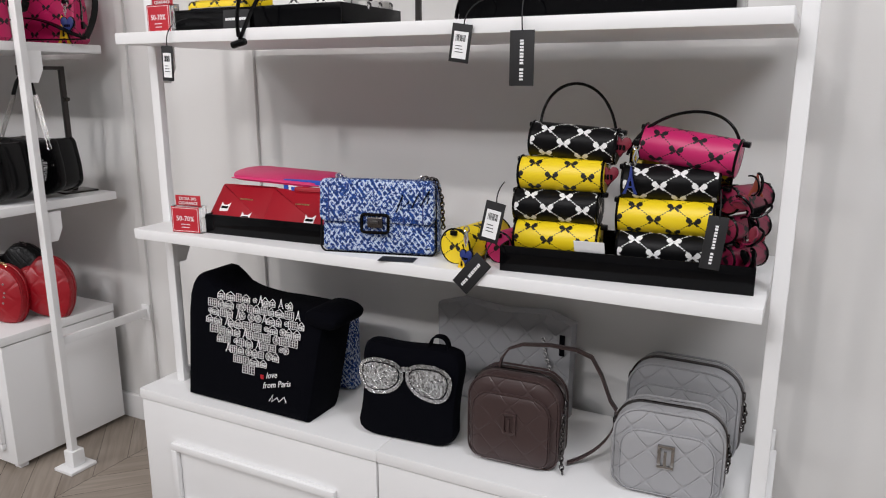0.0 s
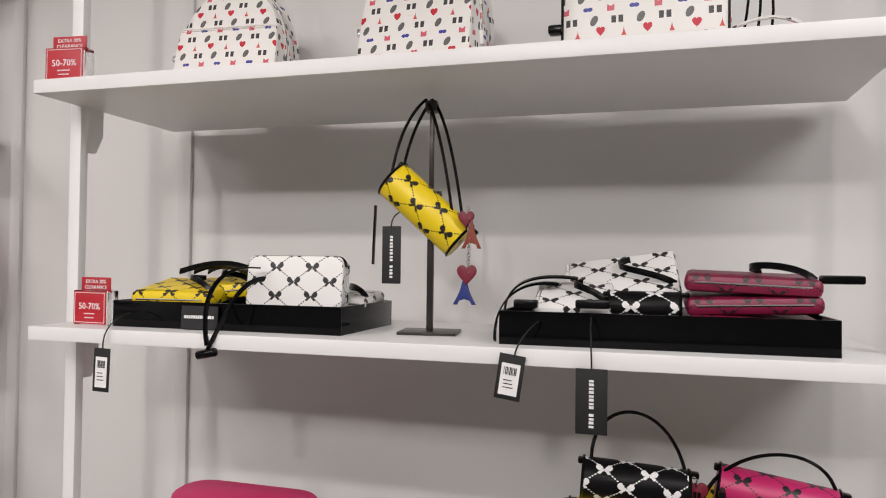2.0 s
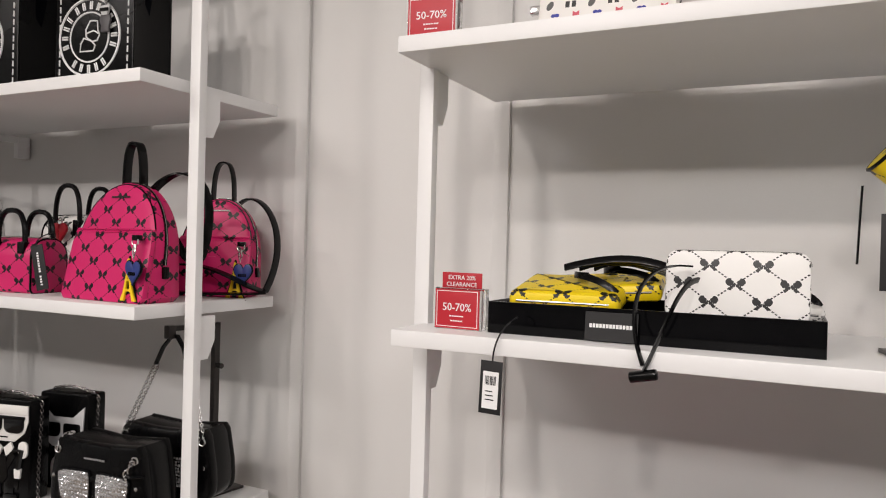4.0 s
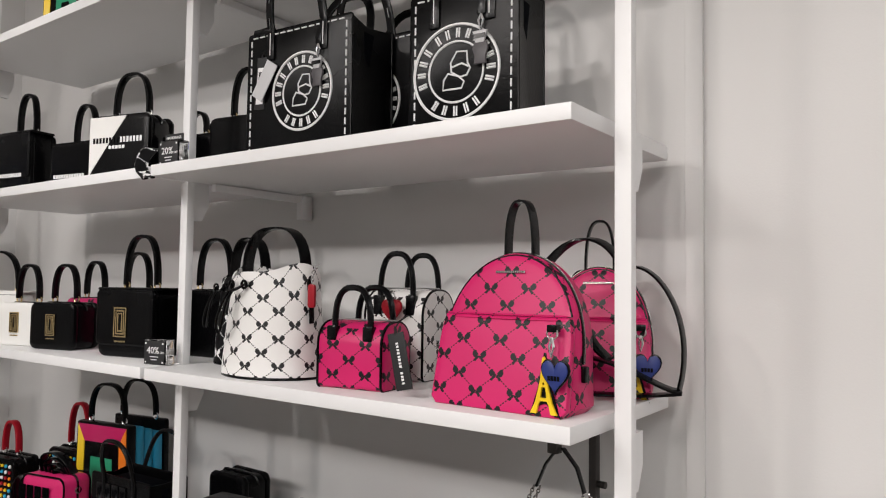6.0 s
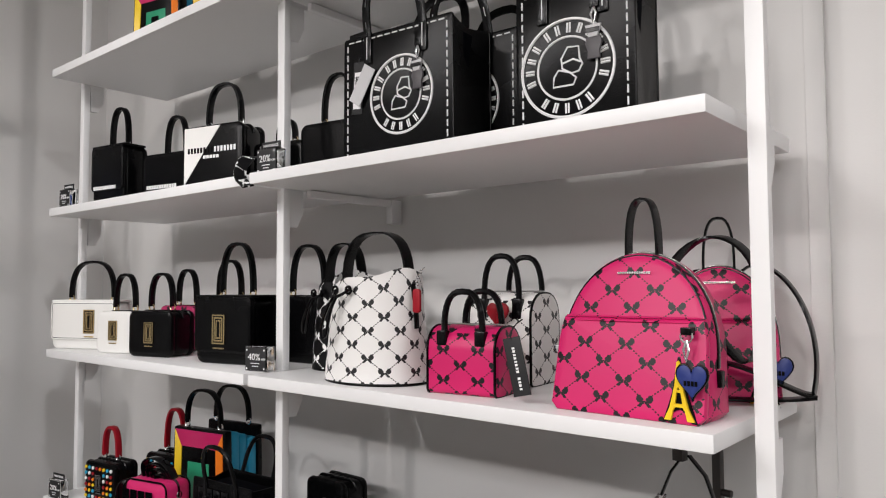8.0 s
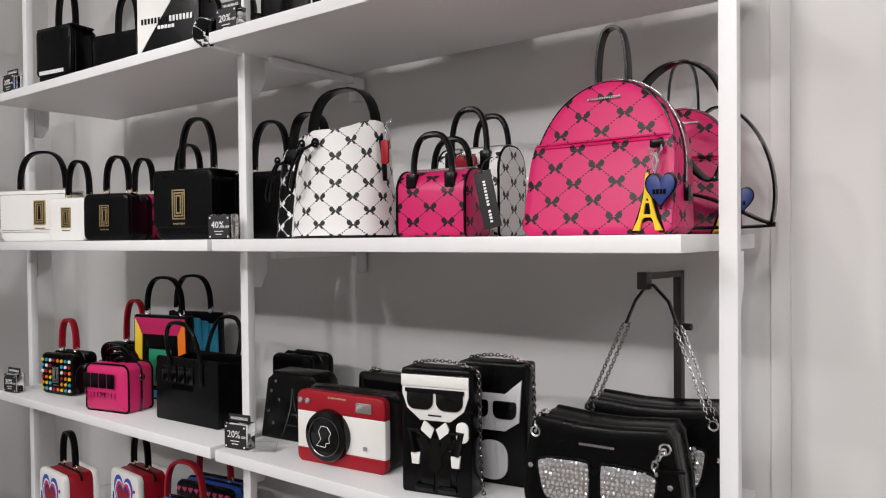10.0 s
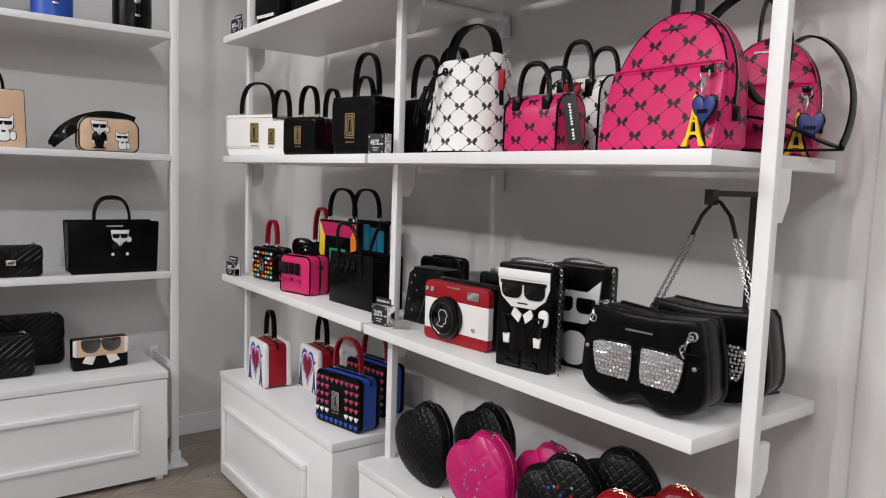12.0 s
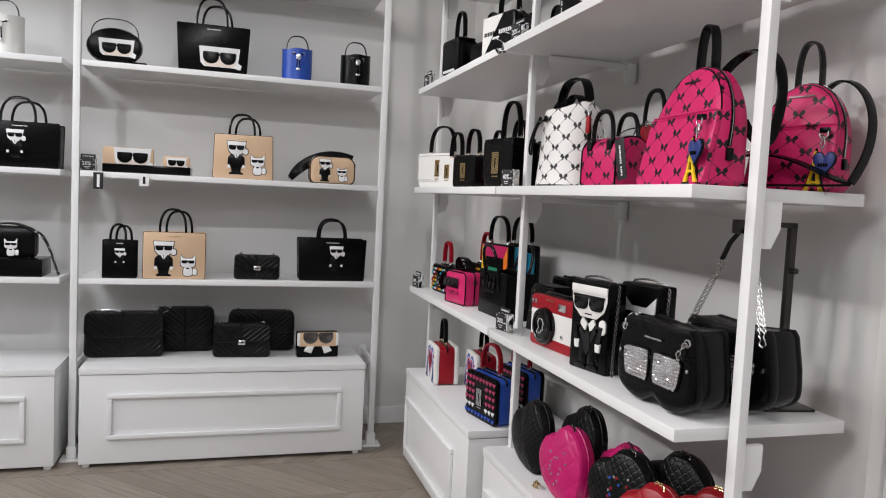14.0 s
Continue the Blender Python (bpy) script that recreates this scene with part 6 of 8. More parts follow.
b = thing("zip_pull", pose(-0.17, 1.42, S3 + 0.115, 0, 0, 5), "black padded zip pull sticking out over the pouches", "zip pull")
piece("pull", box(-0.035, 0.03, -0.008, 0.008, -0.007, 0.007, 0.004), BLACKSM, b)
hang_tag((-0.665, 1.292, S3 + 0.01), 0.02, 0.042, 0.072, False, 8, 0, side=0.03)
hang_tag((-0.545, 1.288, S3 + 0.02), 0.045, 0.048, 0.10, True, 0, 0, side=-0.005)
b = thing("wrist_strap", pose(-0.545, 1.335, S3 + 0.07), "black strap ends lying on the tray's rim", "strap")
piece("strap", box(-0.03, 0.025, -0.01, 0.005, -0.006, 0.008, 0.004), BLACKSM, b)
piece("strap", box(-0.13, -0.09, -0.01, 0.005, -0.008, 0.006, 0.004), BLACKSM, b)

# ---- single bay: upper shelf ----
red_sign(pose(-1.595, 1.345, S4, 0, 0, 6))
k1 = backpack(pose(-1.345, 1.50, S4, 0, 0, 4), 0.245, 0.255, 0.11, MOTIF, "white printed backpack with small hearts and towers", True, "white printed backpacks", False, MOTIF)
k2 = backpack(pose(-0.89, 1.42, S4, 0, 0, -6), 0.235, 0.27, 0.12, MOTIF, "white printed backpack with small hearts and towers", True, "white printed backpacks", False, MOTIF)
k3 = thing("bowling_bag", pose(-0.475, 1.365, S4, 0, 0, -4), "white printed weekend bag with small hearts and towers", "handbag")
piece("body", slab(rrect(0.27, 0.2, 0.012, 0, top=0.05, n=5), 0, 0.13, 0.016, 0.004), MOTIF, k3)
piece("piping", tube([(x, 0.004, z) for x, z in rrect(0.262, 0.196, 0.012, 0.002, top=0.05, n=5)], 0.0024, 5, None, True), BLACKSM, k3)
piece("side_pull", box(-0.155, -0.13, -0.004, 0.02, 0.035, 0.05, 0.005), BLACKSM, k3)
for i in range(3):
    piece("strap", tube(bez((0.13, 0.03 * i, 0.17), (0.16, 0.03 * i, 0.2), (0.17 + 0.02 * i, 0.02, 0.1), (0.15 + 0.02 * i, 0.02, 0.004)), 0.0022, 5), BLACKSM, k3)
piece("strap_loop", sweep(bez((0.13, 0.0, 0.012), (0.18, -0.03, 0.03), (0.22, -0.02, 0.02), (0.24, 0.0, 0.004)), 0.02, 0.004, (0, 1, 0.2)), MOTIF, k3)

# ---- double bay, open side: upper shelf ----
def stitched_tote(m, w, h, d, label, cx, c, r):
    """Stiff tote with saddle stitches, a round printed emblem and a small figure charm."""
    t = tote(m, w, h, d, BLACK, label, 0.13, 0.50, BLACKSM, 0.015, True, 0.02, "stitched totes")
    for rr in (r, r * 0.64):
        piece("emblem_ring", tube([(cx + math.cos(a) * rr, -0.0008, c + math.sin(a) * rr) for a in (2 * math.pi * i / 48 for i in range(48))], 0.0030 if rr == r else 0.0022, 5, None, True), PRINT, t)
    bm = bmesh.new()
    def mark(deg, tall, wide):
        a = radians(deg)
        u, v = Vector((math.cos(a), 0, math.sin(a))), Vector((-math.sin(a), 0, math.cos(a)))
        p = Vector((cx, -0.0008, c)) + u * (r * 0.82)
        for e in (-0.45, 0.45):
            tube([p + v * (e * wide) - u * tall, p + v * (e * wide) + u * tall], 0.0022, 4, bm)
    for i in range(13):
        mark(196 - i * 17.2 - (6 if i > 3 else 0), r * 0.10, r * 0.065)
    for i in range(5):
        mark(270 + (i - 2) * 18, r * 0.10, r * 0.065)
    tagged(piece("name_ring", bm, PRINT, t, "ring of white name marks"), kind="stuff")
    for pts in (((-0.30, -0.36), (0.14, -0.36), (0.20, -0.22), (0.06, -0.10), (-0.18, -0.02), (-0.28, -0.16)), ((-0.10, 0.0), (-0.12, 0.20), (0.02, 0.42), (0.26, 0.40), (0.28, 0.16), (0.34, 0.04), (0.26, -0.10), (0.10, -0.12)), ((-0.10, 0.10), (0.14, 0.16), (0.30, 0.08))):
        piece("emblem", tube([(cx + x * r, -0.0008, c + z * r) for x, z in pts], 0.0019, 5, None, len(pts) > 3), PRINT, t, "plain outlined emblem")
    x, zc = cx + r * 0.62, c + r * 0.95
    ck = piece("charm_clip", tube([(x, -0.008, zc + 0.012), (x + 0.005, -0.009, zc), (x, -0.009, zc - 0.018), (x - 0.005, -0.009, zc), (x, -0.008, zc + 0.012)], 0.0024, 6), SILVER, t, "silver clip")
    piece("strap_tab", box(x - 0.009, x + 0.009, -0.009, -0.004, zc + 0.012, zc + 0.05, 0.002), BLACKSM, ck)
    piece("charm", slab([(x - 0.012, zc - 0.080), (x + 0.012, zc - 0.080), (x + 0.011, zc - 0.066), (x + 0.016, zc - 0.052), (x + 0.012, zc - 0.040), (x - 0.012, zc - 0.040), (x - 0.016, zc - 0.052), (x - 0.011, zc - 0.066)], -0.012, -0.006, 0.001), CHARM, ck, "small grey figure charm")
    piece("charm_plate", slab([(x - 0.008, zc - 0.042), (x + 0.008, zc - 0.042), (x + 0.015, zc - 0.020), (x - 0.015, zc - 0.020)], -0.014, -0.008, 0.001), PALE, ck)
    piece("charm_lens", box(x - 0.012, x + 0.012, -0.0155, -0.0138, zc - 0.034, zc - 0.026), BLACKSM, ck)
    return t


t1 = stitched_tote(pose(-2.955, 1.40, S4, 0, 0, 4), 0.315, 0.295, 0.15, "large black leather tote with white saddle stitching and round emblem", 0.016, 0.142, 0.086)
copy_thing(t1, pose(-2.90, 1.565, S4, 0, 0, 2))
hang_tag((-3.06, 1.392, S4 + 0.235), 0.0, 0.032, 0.12, False, 4, 4)
b = thing("clear_tag", pose(-3.02, 1.385, S4 + 0.215, 0, 32, 4), "clear plastic card hanging from the tote", "tag")
piece("card", box(-0.018, 0.018, 0, 0.002, -0.09, 0), PALE, b)
b = thing("zip_pull", pose(-3.06, 1.395, S4 + 0.29), "black padded zip pull on the tote's rim", "zip pull")
piece("pull", box(-0.03, 0.03, -0.008, 0.01, -0.004, 0.012, 0.004), BLACKSM, b)
stitched_tote(pose(-2.515, 1.405, S4, 0, 0, 6), 0.235, 0.275, 0.125, "small black leather tote with white saddle stitching and round emblem", -0.012, 0.117, 0.090)

# ---- double bay, open side: middle shelf ----
bucket_bag(pose(-3.037, 1.425, S3, 0, 0, 0), 0.100, 0.232, MWHT, "white and black monogram bucket bag with a cord and black handle", wide=1.34)
b = thing("bag_charm", pose(-2.893, 1.40, S3 + 0.205), "red heart charm on the bucket bag", "charm")
piece("charm", slab(rrect(0.02, 0.05, 0.006, -0.05, n=3), -0.003, 0.003, 0.001), RED, b)
piece("charm_chain", chain([(0, 0, 0.0), (0.004, 0, 0.03), (0.012, 0.01, 0.045)], 0.009, 0.0014), SILVER, b)
bucket_bag(pose(-3.275, 1.545, S3), 0.085, 0.222, MBLKL, "black and white monogram bucket bag behind the white one")
duffel(pose(-2.745, 1.36, S3, 0, 0, 8), 0.158, 0.132, 0.105, MPINK, "small hot pink monogram bowling bag with black handles", 0.068)
hang_tag((-2.615, 1.345, S3 + 0.118), 0.0, 0.034, 0.105, True, -12, 10)
duffel(pose(-2.775, 1.53, S3, 0, 0, 5), 0.16, 0.195, 0.13, MWHT, "white monogram bowling bag behind the pink one", 0.08)
b = thing("bag_charm", pose(-2.765, 1.515, S3 + 0.15), "red heart charm on the white bowling bag", "charm")
piece("charm", slab(heart(0.055, 0.055, -0.03), -0.006, 0.002, 0.002), RED, b)
piece("charm_ring", ring((0, -0.002, 0.03), 0.008, 0.0016), SILVER, b)
backpack(pose(-2.402, 1.352, S3, 0, 0, -2), 0.272, 0.264, 0.10, MPINK, "hot pink monogram leather backpack with heart and tower charm", True, "pink backpacks",
         straps=(((0.05, 0.09, 0.25), (0.10, 0.14, 0.34), (0.20, 0.15, 0.27), (0.17, 0.13, 0.12)), ((0.17, 0.13, 0.12), (0.16, 0.12, 0.06), (0.13, 0.11, 0.10), (0.11, 0.10, 0.14))))
backpack(pose(-2.335, 1.605, S3, 0, 0, 18), 0.205, 0.245, 0.09, MPINK, "hot pink monogram backpack with its straps looped in front", True, "pink backpacks",
         straps=(((0.04, 0.08, 0.235), (0.09, 0.10, 0.29), (0.19, 0.08, 0.16), (0.15, -0.01, 0.02)), ((0.15, -0.01, 0.02), (0.11, -0.04, 0.02), (0.04, -0.05, 0.10), (-0.10, -0.03, 0.075)), ((0.15, -0.01, 0.015), (0.08, -0.05, 0.01), (0.02, -0.05, 0.012), (-0.08, -0.04, 0.012))))

# ---- double bay, open side: lower shelf ----
black_sign(pose(-3.315, 1.345, S2, 0, 0, 10), "20%")
b = thing("price_tag", pose(-3.24, 1.35, S2, 0, 0, 30), "folded clear price card on the shelf", "price tag")
piece("card", box(-0.03, 0.03, 0, 0.0015, 0, 0.03), CLEAR, b, "", pose(0, 0, 0, -50, 0, 0))
b = thing("handbag", pose(-3.255, 1.45, S2, 0, 0, 6), "black leather bag with a studded tower and stars", "handbag")
piece("body", slab([(-0.10, 0.0), (0.10, 0.0), (0.088, 0.15), (0.075, 0.165), (-0.055, 0.165), (-0.075, 0.15)], 0, 0.08, 0.006), BLACK, b)
piece("flap_top", box(-0.06, 0.075, 0.004, 0.07, 0.163, 0.170, 0.003), BLACKSM, b)
bm = bmesh.new()
for i in range(24):
    q = i / 23
    k = 0.034 * (1 - q) ** 1.8 + 0.0015
    for sx in (-1, 1):
        bmesh.ops.create_icosphere(bm, subdivisions=1, radius=0.0017, matrix=Matrix.Translation((0.01 + sx * k, -0.001, 0.012 + 0.118 * q)))
for z, k in ((0.040, 0.024), (0.068, 0.014)):
    for i in range(7):
        bmesh.ops.create_icosphere(bm, subdivisions=1, radius=0.0016, matrix=Matrix.Translation((0.01 + k * (i / 3 - 1), -0.001, z)))
for x, z in ((-0.06, 0.12), (-0.07, 0.07), (-0.045, 0.145), (0.055, 0.13), (0.075, 0.08), (0.06, 0.05), (-0.055, 0.04), (0.045, 0.10), (-0.035, 0.10)):
    for a in range(5):
        bmesh.ops.create_icosphere(bm, subdivisions=1, radius=0.0016, matrix=Matrix.Translation((x + 0.003 * math.cos(a * 1.257), -0.001, z + 0.003 * math.sin(a * 1.257))))
tagged(piece("studs", bm, SILVER, b, "silver studs in the shape of a tower and stars"), kind="stuff")
b = quilt_bag(pose(-3.0, 1.54, S2, 0, 0, 4), 0.19, 0.178, 0.06, PATENT, "black bag with studs behind the camera-shaped bag", None, name="chain_bag")
b = quilt_bag(pose(-2.89, 1.58, S2, 0, 0, 0), 0.14, 0.155, 0.05, RED, "red leather bag at the back of the shelf", None, name="chain_bag")

b = thing("novelty_bag", pose(-3.01, 1.375, S2, 0, 0, 6), "red and white leather camera-shaped bag with round lens", "handbag")
piece("body", slab(rrect(0.242, 0.160, 0.02, 0, n=6), 0.006, 0.095, 0.012), BLACK, b)
piece("white_band", slab(rrect(0.242, 0.086, 0.004, 0.03, n=2), -0.001, 0.02, 0.004), WHITEL, b)
piece("red_top", slab(rrect(0.242, 0.048, 0.004, 0.113, top=0.018, n=5), -0.002, 0.02, 0.004), RED, b)
piece("red_base", slab(rrect(0.242, 0.032, 0.016, 0.0, top=0.003, n=5), -0.002, 0.02, 0.004), RED, b)
L_ = piece("lens", can((-0.028, -0.020, 0.068), (-0.028, 0.004, 0.068), 0.056, 0.058, 36, 0.006), PATENT, b, "glossy black round lens")
piece("lens_ring", tube([(-0.028 + math.cos(a) * 0.042, -0.021, 0.068 + math.sin(a) * 0.042) for a in (2 * math.pi * i / 36 for i in range(36))], 0.0016, 5, None, True), GUNMET, L_)
piece("emblem", tube([(-0.028 + x * 0.03, -0.021, 0.068 + z * 0.03) for x, z in ((-0.7, -0.7), (0.1, -0.75), (0.2, -0.45), (0.5, -0.4), (0.45, 0.0), (0.65, 0.3), (0.3, 0.75), (-0.25, 0.75), (-0.5, 0.35), (-0.3, -0.2))], 0.001, 4, None, True), PRINT, L_, "plain outlined emblem")
piece("flash_window", slab(rrect(0.042, 0.022, 0.002, 0.126, cx=0.068, n=2), -0.006, 0.0, 0.001), SILVER, b, "silver flash window")
for x in (-0.108, -0.088):
    piece("dial", can((x, -0.006, 0.138), (x, 0, 0.138), 0.007, 0.007, 14, 0.001), SILVER, b)
piece("shutter_stud", can((0.07, -0.005, 0.05), (0.07, 0.0, 0.05), 0.006, 0.006, 14, 0.001), SILVER, b)
piece("name_bar", bars(-0.03, 0.02, 0.148, 0.004, -0.003, 12), GOLD, b)
piece("zip", tube([(x, 0.05, z) for x, z in rrect(0.245, 0.163, 0.02, 0, n=6) if z > 0.05], 0.004, 5), GUNMET, b)


def figure_bag(m, label, cat):
    t = thing("novelty_bag", m, label, "handbag", "upright figure bags")
    w, h, d = 0.148, 0.245, 0.06
    piece("body", slab(rrect(w, h, 0.006, 0, n=2), 0, d, 0.004), BLACK, t)
    if not cat:
        face = [(-0.032, h - 0.100), (0.032, h - 0.100), (0.060, h - 0.078), (0.070, h - 0.050), (0.070, h - 0.013), (-0.070, h - 0.013), (-0.070, h - 0.050), (-0.060, h - 0.078)]
        fp = piece("face_plate", slab(face, -0.004, 0.001, 0.0015), WHITEL, t, "white leather plate")
        piece("brow_plate", slab([(-0.071, h - 0.034), (0.071, h - 0.034), (0.071, h - 0.012), (-0.071, h - 0.012)], -0.007, -0.003, 0.0015), WHITEL, fp)
        piece("plate_edge", tube([(x, -0.0015, z) for x, z in inset(face, -0.001)], 0.0013, 4, None, True), BLACKSM, fp)
        piece("lens_bar", box(-0.062, 0.062, -0.0085, -0.004, h - 0.046, h - 0.038, 0.001), PATENT, fp)
        piece("mouth", bars(-0.014, 0.014, h - 0.091, 0.003, -0.0046, 8), BLACKSM, fp)
        for s in (-1, 1):
            piece("lens", slab(rrect(0.056, 0.034, 0.017, h - 0.079, cx=s * 0.031, top=0.003, n=4), -0.008, -0.003, 0.002), PATENT, fp, "glossy black lens")
            piece("cuff", slab([(s * 0.042 - 0.008, 0.058), (s * 0.042 + 0.007, 0.058), (s * 0.042 + 0.010, 0.082), (s * 0.042 - 0.010, 0.080)], -0.005, 0.001, 0.001), WHITEL, t)
            piece("sleeve", tube([(s * 0.030, -0.002, h - 0.122), (s * 0.054, -0.003, 0.125), (s * 0.043, -0.003, 0.082)], 0.0075, 7), PATENT, t)
            piece("lapel", slab([(s * 0.004, 0.075), (s * 0.024, h - 0.118), (s * 0.034, h - 0.135), (s * 0.010, 0.072)][::s], -0.0045, 0.0, 0.001), PATENT, t)
            piece("trouser", slab([(s * 0.004, 0.012), (s * 0.030, 0.012), (s * 0.034, 0.09), (s * 0.004, 0.09)][::s], -0.003, 0.0, 0.001), BLACKSM, t)
        piece("bow_plate", slab(rrect(0.026, 0.040, 0.012, h - 0.138, cx=0.056, n=4), -0.005, 0.001, 0.002), WHITEL, t)
        for s in (-1, 1):
            piece("collar", slab([(s * 0.003, h - 0.116), (s * 0.022, h - 0.101), (s * 0.030, h - 0.118), (s * 0.010, h - 0.134)][::s], -0.005, 0.001, 0.001), WHITEL, t)
        piece("tie", slab([(-0.008, h - 0.14), (0.008, h - 0.14), (0.012, 0.06), (0, 0.045), (-0.012, 0.06)], -0.005, 0.001, 0.002), PATENT, t)
        piece("jacket", slab([(-0.042, 0.07), (0.042, 0.03), (0.05, 0.11), (-0.05, 0.11)], -0.0025, 0.001, 0.001), BLACKSM, t)
        for s in (-1, 1):
            piece("shoe", slab(rrect(0.04, 0.014, 0.006, 0.006, cx=s * 0.024, n=3), -0.006, 0.001, 0.002), PATENT, t)
    else:
        piece("ear_plate", slab([(-0.06, 0.13), (-0.03, 0.11), (0.03, 0.11), (0.06, 0.13), (0.066, 0.215), (0.03, 0.185), (-0.03, 0.185), (-0.066, 0.215)], -0.004, 0.001, 0.002), PALE, t, "grey leather eared plate")
        for s in (-1, 1):
            piece("lens", slab(rrect(0.05, 0.036, 0.014, 0.135, cx=s * 0.03, top=0.006, n=4), -0.008, -0.003, 0.002), PATENT, t, "glossy black lens")
        piece("grey_block", slab(rrect(0.07, 0.08, 0.03, 0.01, n=5), -0.004, 0.001, 0.002), PALE, t)
    piece("chain", chain(bez((-0.06, d * 0.5, h + 0.004), (0.0, d * 0.4, h + 0.02), (0.05, d * 0.5, h + 0.012), (0.078, d * 0.5, h - 0.01), 10), 0.010, 0.0014), GUNMET, t)
    piece("chain", chain(bez((0.078, d * 0.5, h - 0.01), (0.088, d * 0.3, h * 0.6), (0.082, d * 0.2, h * 0.2), (0.10, 0.0, 0.006), 10), 0.010, 0.0014), GUNMET, t)
    return t


figure_bag(pose(-2.735, 1.358, S2, 0, 0, 13), "tall black bag with pale plates and glossy dark lenses", False)
figure_bag(pose(-2.682, 1.475, S2, 0, 0, 10), "tall black bag with grey eared plates behind its twin", True)


def eye_bag(m, label, hung):
    t = thing("novelty_bag", m, label, "handbag", "sunglasses bags")
    w, h, d = 0.272, 0.195, 0.105
    o = []
    for i in range(40):
        a = math.pi + math.pi * i / 39
        x = math.cos(a)
        z = 0.075 - (0.072 * abs(math.sin(a)) ** 0.6) + 0.022 * math.exp(-((x) / 0.22) ** 2)
        o.append((x * w / 2, max(0.0, z)))
    o += [(w * 0.49, 0.11), (w * 0.44, h * 0.93), (w * 0.40, h), (0.1 * w, h * 0.965), (-0.1 * w, h * 0.965), (-w * 0.40, h), (-w * 0.44, h * 0.93), (-w * 0.49, 0.11)]
    piece("front_panel", slab(o, 0, 0.03, 0.008, 0.003), BLACK, t)
    piece("gusset", slab([(x * 0.975, z * 0.965 + 0.004) for x, z in o], 0.022, d - 0.018, 0.003), BLACKSM, t)
    piece("back_panel", slab([(x * 0.98, z * 0.99 + 0.001) for x, z in o], d - 0.022, d, 0.008, 0.002), BLACK, t)
    glasses(t, -0.004, 0.055, 0.212, -0.002, BLACKSM, RHINE, crystals=True)
    piece("name_bar", bars(-0.03, 0.03, h * 0.8, 0.004, -0.0045, 14), SILVER, t)
    for s in (-1, 1):
        piece("eyelet", ring((s * w * 0.40, -0.002, h * 0.86), 0.008, 0.002), SILVER, t)
        piece("star_stud", can((s * w * 0.43, -0.006, 0.11), (s * w * 0.43, -0.001, 0.11), 0.005, 0.003, 5, 0.0005), SILVER, t)
    if hung:
        for s, x1 in ((-1, -0.03), (1, 0.03)):
            a, c = Vector((s * w * 0.40, 0.0, h * 0.86)), Vector((x1, 0.03, 0.375))
            mid = a.lerp(c, 0.80)
            for off in (-0.006, 0.006):
                piece("chain", chain([a + Vector((off, 0, 0.005)), mid + Vector((off, 0.004, 0))], 0.009, 0.0012), PLATE, t)
            piece("shoulder_pad", sweep([mid, c, c + Vector((0.02 if s < 0 else -0.03, 0.01, 0.03))], 0.014, 0.004), BLACKSM, t)
    else:
        piece("chain", chain(bez((w * 0.40, -0.004, h * 0.86), (w * 0.36, -0.012, h * 0.78), (w * 0.32, -0.014, h * 0.7), (w * 0.37, -0.012, h * 0.66), 8), 0.013, 0.0022), SILVER, t)
        piece("strap_end", sweep([(w * 0.36, -0.012, h * 0.7), (w * 0.44, -0.014, h * 0.71), (w * 0.5, 0.0, h * 0.7)], 0.012, 0.004), BLACKSM, t)
        piece("chain", chain([(-w * 0.40, -0.004, h * 0.86), (-w * 0.39, 0.01, h * 1.0), (-w * 0.36, 0.03, h * 1.02)], 0.013, 0.0022), SILVER, t)
    return t


eye_bag(pose(-2.39, 1.338, S2, 0, 0, 5), "black leather bag with crystal-filled sunglasses front", False)
eye_bag(pose(-2.365, 1.50, S2 + 0.004, 0, 0, 8), "black leather bag with crystal sunglasses, hung by its chain", True)
b = thing("display_stand", pose(-2.365, 1.665, S2, 0, 0, -8), "black metal bag stand with an arm at the top", "display stand")
piece("base_plate", box(-0.05, 0.05, -0.06, 0.06, 0, 0.006, 0.0015), DARKM, b)
piece("pole", box(-0.008, 0.008, -0.008, 0.008, 0.006, 0.43, 0.001), DARKM, b)
piece("arm", box(-0.008, 0.008, -0.13, 0.008, 0.418, 0.43, 0.001), DARKM, b)
piece("hook", box(-0.01, 0.01, -0.145, -0.125, 0.40, 0.432, 0.002), DARKM, b)
piece("knob", can((0.008, 0, 0.32), (0.026, 0, 0.32), 0.007, 0.007, 12, 0.001), DARKM, b)

# ---- double bay, open side: on the cabinet ----
heart_bag(pose(-3.18, 1.375, C2, 0, 0, 8), 0.185, 0.225, 0.06, QDIA, "black quilted heart-shaped bag with a zip")
heart_bag(pose(-3.06, 1.50, C2, 0, 0, 4), 0.185, 0.235, 0.06, QDIA, "black quilted heart-shaped bag behind its twin")
heart_bag(pose(-2.905, 1.365, C2, 0, 0, 12), 0.195, 0.222, 0.065, QPINK, "hot pink quilted heart-shaped bag with small charms", GUNMET, 13)
heart_bag(pose(-2.80, 1.50, C2, 0, 0, 10), 0.185, 0.20, 0.06, QPINK, "hot pink quilted heart-shaped bag behind its twin", GUNMET)
heart_bag(pose(-2.67, 1.43, C2, 0, 0, 24), 0.19, 0.225, 0.07, QDIA, "black heart-shaped bag with coloured studs", GUNMET, 22)
heart_bag(pose(-2.60, 1.55, C2, 0, 0, 26), 0.19, 0.235, 0.07, QDIA, "black heart-shaped bag behind the studded one", GUNMET)
